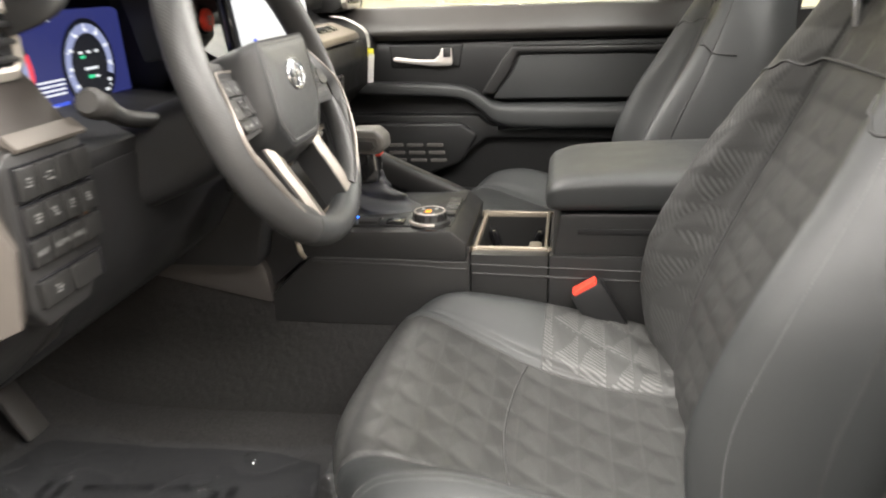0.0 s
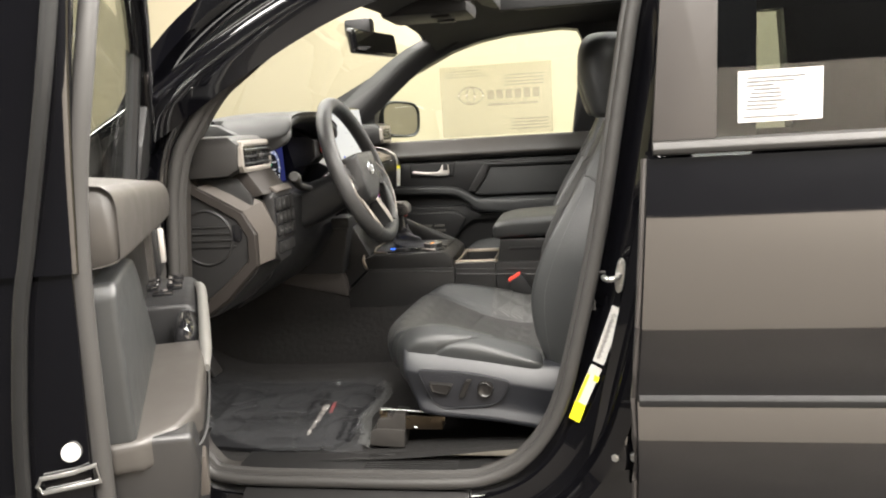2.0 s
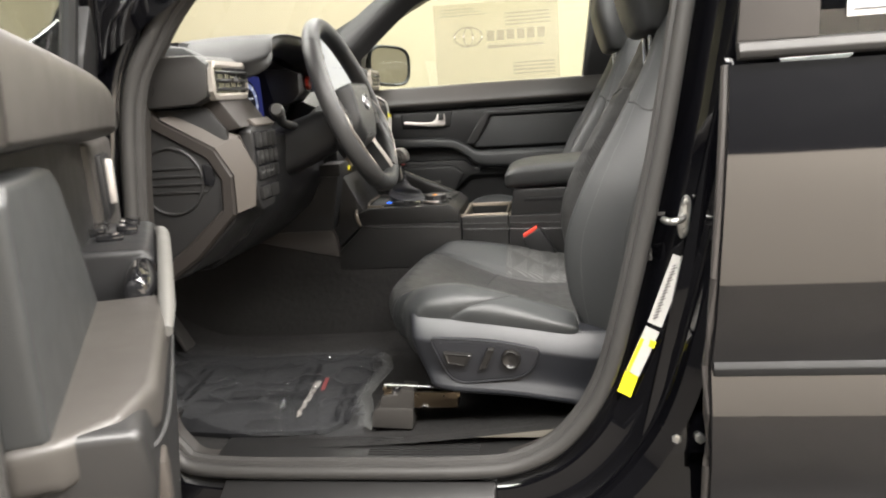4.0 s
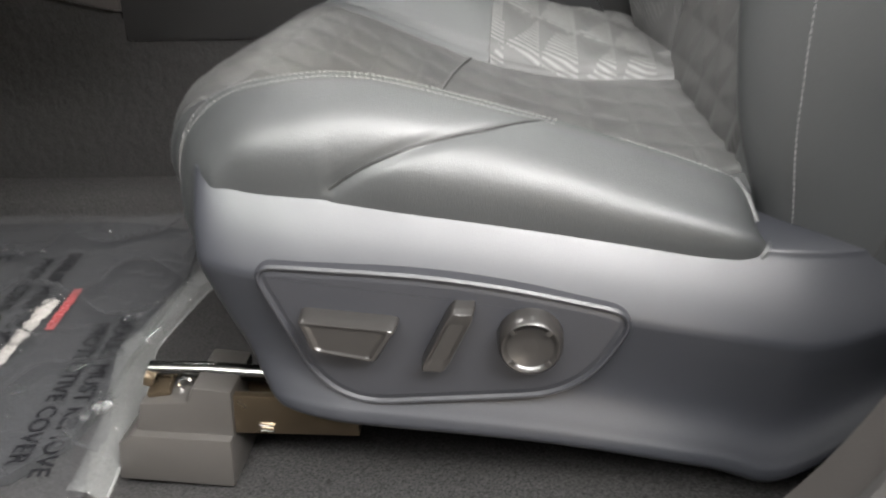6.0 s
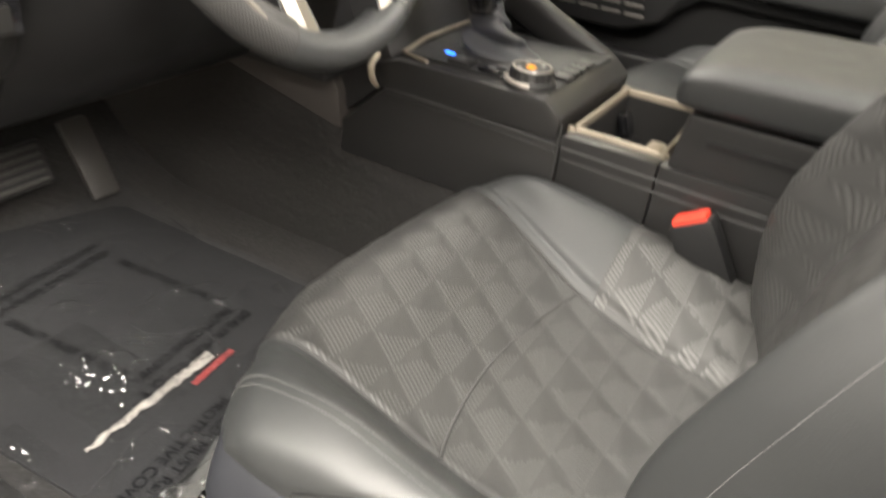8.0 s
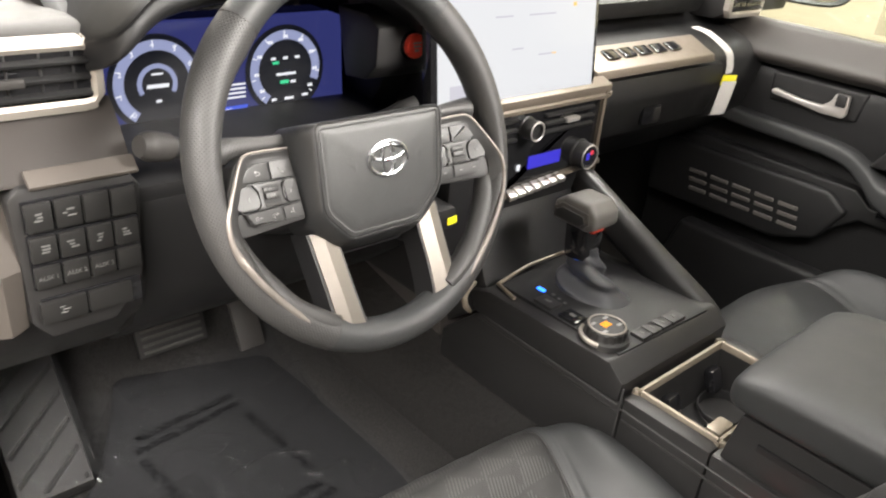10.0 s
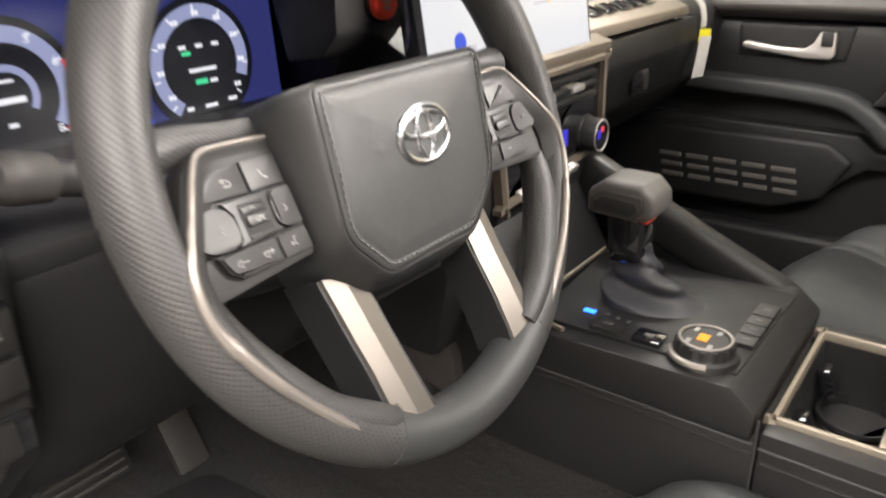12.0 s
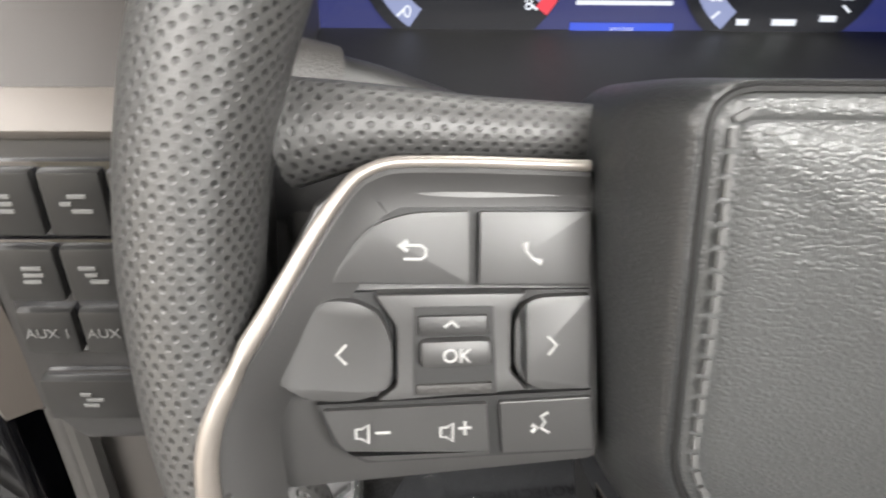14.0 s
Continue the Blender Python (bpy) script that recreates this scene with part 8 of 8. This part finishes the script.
M["film"] = film_material()
milk = bpy.data.materials.new("milky_film_fold")
milk.use_nodes = True
mix_ = milk.node_tree.nodes.new("ShaderNodeMixShader")
clear = milk.node_tree.nodes.new("ShaderNodeBsdfTransparent")
body_ = milk.node_tree.nodes["Principled BSDF"]
body_.inputs["Base Color"].default_value, body_.inputs["Roughness"].default_value, body_.inputs["Coat Weight"].default_value = (0.32, 0.33, 0.32, 1), 0.25, 1.0
mix_.inputs[0].default_value = 0.2
milk.node_tree.links.new(clear.outputs[0], mix_.inputs[1])
milk.node_tree.links.new(body_.outputs[0], mix_.inputs[2])
milk.node_tree.links.new(mix_.outputs[0], milk.node_tree.nodes["Material Output"].inputs[0])
M["milk"] = milk
M["foil"] = glass("clear_film_facets", (1, 1, 1), 1.0, 0.05, 0.08)
film = thing("protective_film", (-0.3, -0.4, 0.66), "clear crumpled plastic film with printed words over the mat", "plastic film")
nx, ny = 190, 150
g = np.zeros((nx, ny, 3))
for i in range(nx):
    for j in range(ny):
        y = -0.64 + 0.50 * j / (ny - 1)
        x1 = float(np.interp(y, [-0.64, -0.54, -0.46, -0.40, -0.30, -0.14], [-0.046, -0.070, -0.095, -0.085, -0.075, -0.14]))
        x = -0.62 + (x1 + 0.62) * i / (nx - 1)
        y0 = -0.545 - 0.115 * min(1, max(0, (x + 0.50) / 0.25))
        y1 = -0.14
        y = y0 + (y1 - y0) * j / (ny - 1)
        edge = min(i, nx - 1 - i, j, ny - 1 - j)
        w = 0.007 + 0.002 * max(0, 1 - edge / 16) + 0.004 * max(0, (x + 0.16) / 0.15)
        p = Vector((x * 8 + 1.5 * y, y * 8, 0.3))
        ridge = 1 - abs(noise.noise(p * 1.7 + Vector((4, 1, 2)))) * 2.2
        fine = 1 - abs(noise.noise(p * 4.3)) * 2.0
        h = noise.noise(p) * w * 0.7 + max(0, ridge) ** 8 * w * 1.5 + max(0, fine) ** 6 * w * 0.35
        if edge < 14:
            x += 0.008 * noise.noise(Vector((y * 16, 3.0, x * 3)))
            y += 0.007 * noise.noise(Vector((x * 16, 8.0, y * 3)))
        lift = 0.022 * max(0, (x + 0.12) / 0.12) * max(0, 1 - abs(y + 0.24) / 0.10) + 0.016 * max(0, (x + 0.10) / 0.10) * max(0, 1 - abs(y + 0.60) / 0.06)
        g[i, j] = (x, y, floor_z(x) + 0.022 + max(-0.002, h) + lift)
fsheet = part("film_sheet", sheet(bmesh.new(), g), "film", film, sharp=180)
fsheet.visible_shadow = False

# a finely crumpled patch with many small facets
rnd = random.Random(21)
for x0, x1, y0, y1, n in ((-0.40, -0.19, -0.545, -0.430, 95), (-0.30, -0.215, -0.635, -0.585, 32), (-0.50, -0.455, -0.56, -0.53, 12), (-0.262, -0.232, -0.225, -0.195, 9)):
    m = max(6, int(n * (y1 - y0) / (x1 - x0)))
    g5 = np.array([[(x0 + (x1 - x0) * (i + 0.5 * rnd.random()) / n, y0 + (y1 - y0) * (j + 0.5 * rnd.random()) / m,
                     floor_z(x0) + 0.0265 + (0.0042 * rnd.random() + 0.001) * math.sin(math.pi * i / (n - 1)) * math.sin(math.pi * j / (m - 1)) - 0.004 * (i in (0, n - 1) or j in (0, m - 1))) for j in range(m)] for i in range(n)])
    fs4 = part("film_crumple", sheet(bmesh.new(), g5), "foil", film, "finely crumpled shiny patch of the film", sharp=2)
    fs4.visible_shadow = False
# its loose rear edge is folded over in a smooth translucent band
nx3, ny3 = 90, 12
g4 = np.zeros((nx3, ny3, 3))
for i in range(nx3):
    t = i / (nx3 - 1)
    y = -0.640 + 0.42 * t
    x1 = float(np.interp(y, [-0.64, -0.54, -0.46, -0.40, -0.30, -0.22], [-0.050, -0.070, -0.092, -0.084, -0.076, -0.100]))
    wide = 0.030 + 0.010 * noise.noise(Vector((y * 9, 4.0, 0.0)))
    for j in range(ny3):
        e = j / (ny3 - 1)
        q = Vector((y * 14, e * 1.3, 2.0))
        g4[i, j] = (x1 - wide * (1 - e) + 0.012 + 0.003 * noise.noise(q), y + 0.008 * (1 - e), floor_z(x1) + 0.017 + 0.010 * math.sin(math.pi * (0.15 + 0.75 * e)) + 0.005 * max(0, noise.noise(q * 1.4)))
fs3 = part("film_edge", sheet(bmesh.new(), g4), "milk", film, "folded edge of the film", sharp=180)
fs3.visible_shadow = False
fs5 = part("film_hem", tube(bmesh.new(), [tuple(p) for p in g4[::3, -1]], 0.0009, 6, dense=120), "milk", film)
fs5.visible_shadow = False
# the film runs up over the foot rest
nx2, ny2 = 60, 40
g3 = np.zeros((nx2, ny2, 3))
for i in range(nx2):
    for j in range(ny2):
        t, y = i / (nx2 - 1), -0.655 + 0.105 * j / (ny2 - 1)
        x = -0.455 - 0.19 * t + 0.006 * noise.noise(Vector((y * 20, 1.0, 0)))
        q = Vector((x * 11, y * 11 + x * 3, 5.0))
        g3[i, j] = (x, y, 0.676 + 0.155 * t + 0.007 * max(0, 1 - abs(noise.noise(q)) * 2.2) ** 5 + 0.004 * noise.noise(q * 2.1))
fs2 = part("film_flap", sheet(bmesh.new(), g3), "film", film, sharp=180)
fs2.visible_shadow = False


M["paperdull"] = mat("dull_white_foil", (0.27, 0.255, 0.235), 0.4, vary=0.4, vscale=120)
M["tagred"] = mat("dark_red_foil", (0.22, 0.03, 0.03), 0.4, vary=0.3, vscale=90)
M["filmink"] = mat("faded_blue_black_print", (0.004, 0.004, 0.005), 0.85, spec=0.1)
TXT = [("DEALER MUST REMOVE", -0.108, -0.520, -82, 0.020), ("PROTECTIVE COVER", -0.130, -0.520, -82, 0.020),
       ("DEALER MUST REMOVE", -0.365, -0.478, 6, 0.019), ("DEALER MUST REMOVE", -0.232, -0.385, -84, 0.019), ("PROTECTIVE COVER", -0.258, -0.385, -84, 0.019),
       ("PROTECTIVE COVER", -0.385, -0.300, 6, 0.019), ("DEALER MUST REMOVE", -0.492, -0.395, -84, 0.019), ("PROTECTIVE COVER", -0.515, -0.395, -84, 0.019)]
for body, x, y, rot, size in TXT:
    words("printed_line", body, size, Matrix.Translation((x, y, floor_z(x) + 0.0275)) @ pose(0, 0, 0, 0, 0, rot), "filmink", film)
tg = thing("mat_tag", (-0.21, -0.43, 0.66), "crumpled red and white tag under the film", "tag")
b = bmesh.new()
rnd = random.Random(3)
# a creased strip of foil, then its torn red end
n = 46
strip = []
for i in range(n):
    t = i / (n - 1)
    wdt = 0.0085 - 0.005 * t + 0.0035 * noise.noise(Vector((t * 14, 2.0, 0)))
    cx_, cy_ = -0.222 + 0.014 * t + 0.003 * noise.noise(Vector((t * 9, 7.0, 0))), -0.375 - 0.195 * t
    strip.append([(cx_ + wdt * e, cy_ - 0.1 * wdt * e, floor_z(cx_) + 0.020 + 0.003 * noise.noise(Vector((t * 30, e * 3, 1.0))) + 0.002 * (1 - e * e)) for e in np.linspace(-1, 1, 7)])
sheet(b, np.array(strip))
part("tag_paper", b, "paperdull", tg, "creased dull white strip", sharp=15)
b = bmesh.new()
strip = [[(-0.207 + 0.010 * t + 0.0045 * e, -0.352 - 0.075 * t, floor_z(-0.2) + 0.020 + 0.002 * noise.noise(Vector((t * 12, e * 3, 4.0)))) for e in np.linspace(-1, 1, 5)] for t in np.linspace(0, 1, 20)]
sheet(b, np.array(strip))
part("tag_band", b, "tagred", tg, "dark red end", sharp=15)

# ---- small things ----
FACE = Matrix(((0, 0, 1, 0), (1, 0, 0, 0), (0, 1, 0, 0), (0, 0, 0, 1)))
for i in range(3):
    words("switch_text", "AUX %d" % (i + 1), 0.0062, Matrix.Translation((-0.1921, -0.648 + 0.024 * i + 0.0115, 1.157)) @ FACE, "bankicon", bank)
b = box(bmesh.new(), (-0.185, -0.215, 1.118), (0.05, 0.085, 0.030), 0.006)
mod = part("column_module", b, "soft", col, "black module under the column")
b = box(bmesh.new(), (-0.1590, -0.180, 1.116), (0.0012, 0.015, 0.009), 0.0, pose(0, 0, 0, 8, 0, 0))
part("warning_label", b, "yellow", mod, "small yellow label")
b = tube(bmesh.new(), [(-0.166, -0.116, 1.004), (-0.163, -0.136, 0.994), (-0.159, -0.138, 0.978), (-0.156, -0.130, 0.966)], [0.003, 0.0045, 0.0045, 0.003], 8, dense=14)
part("trim_tab", b, "bronze", con, "small pale satin tab")
for i in range(9):
    a = radians(228 - i * 33.5)
    words("gauge_number", str(i), 0.0085, Matrix.Translation((CX + 0.0028, -0.4685 + 0.0415 * math.cos(a), 1.276 + 0.0415 * math.sin(a))) @ FACE, "scr_white", dials[0])
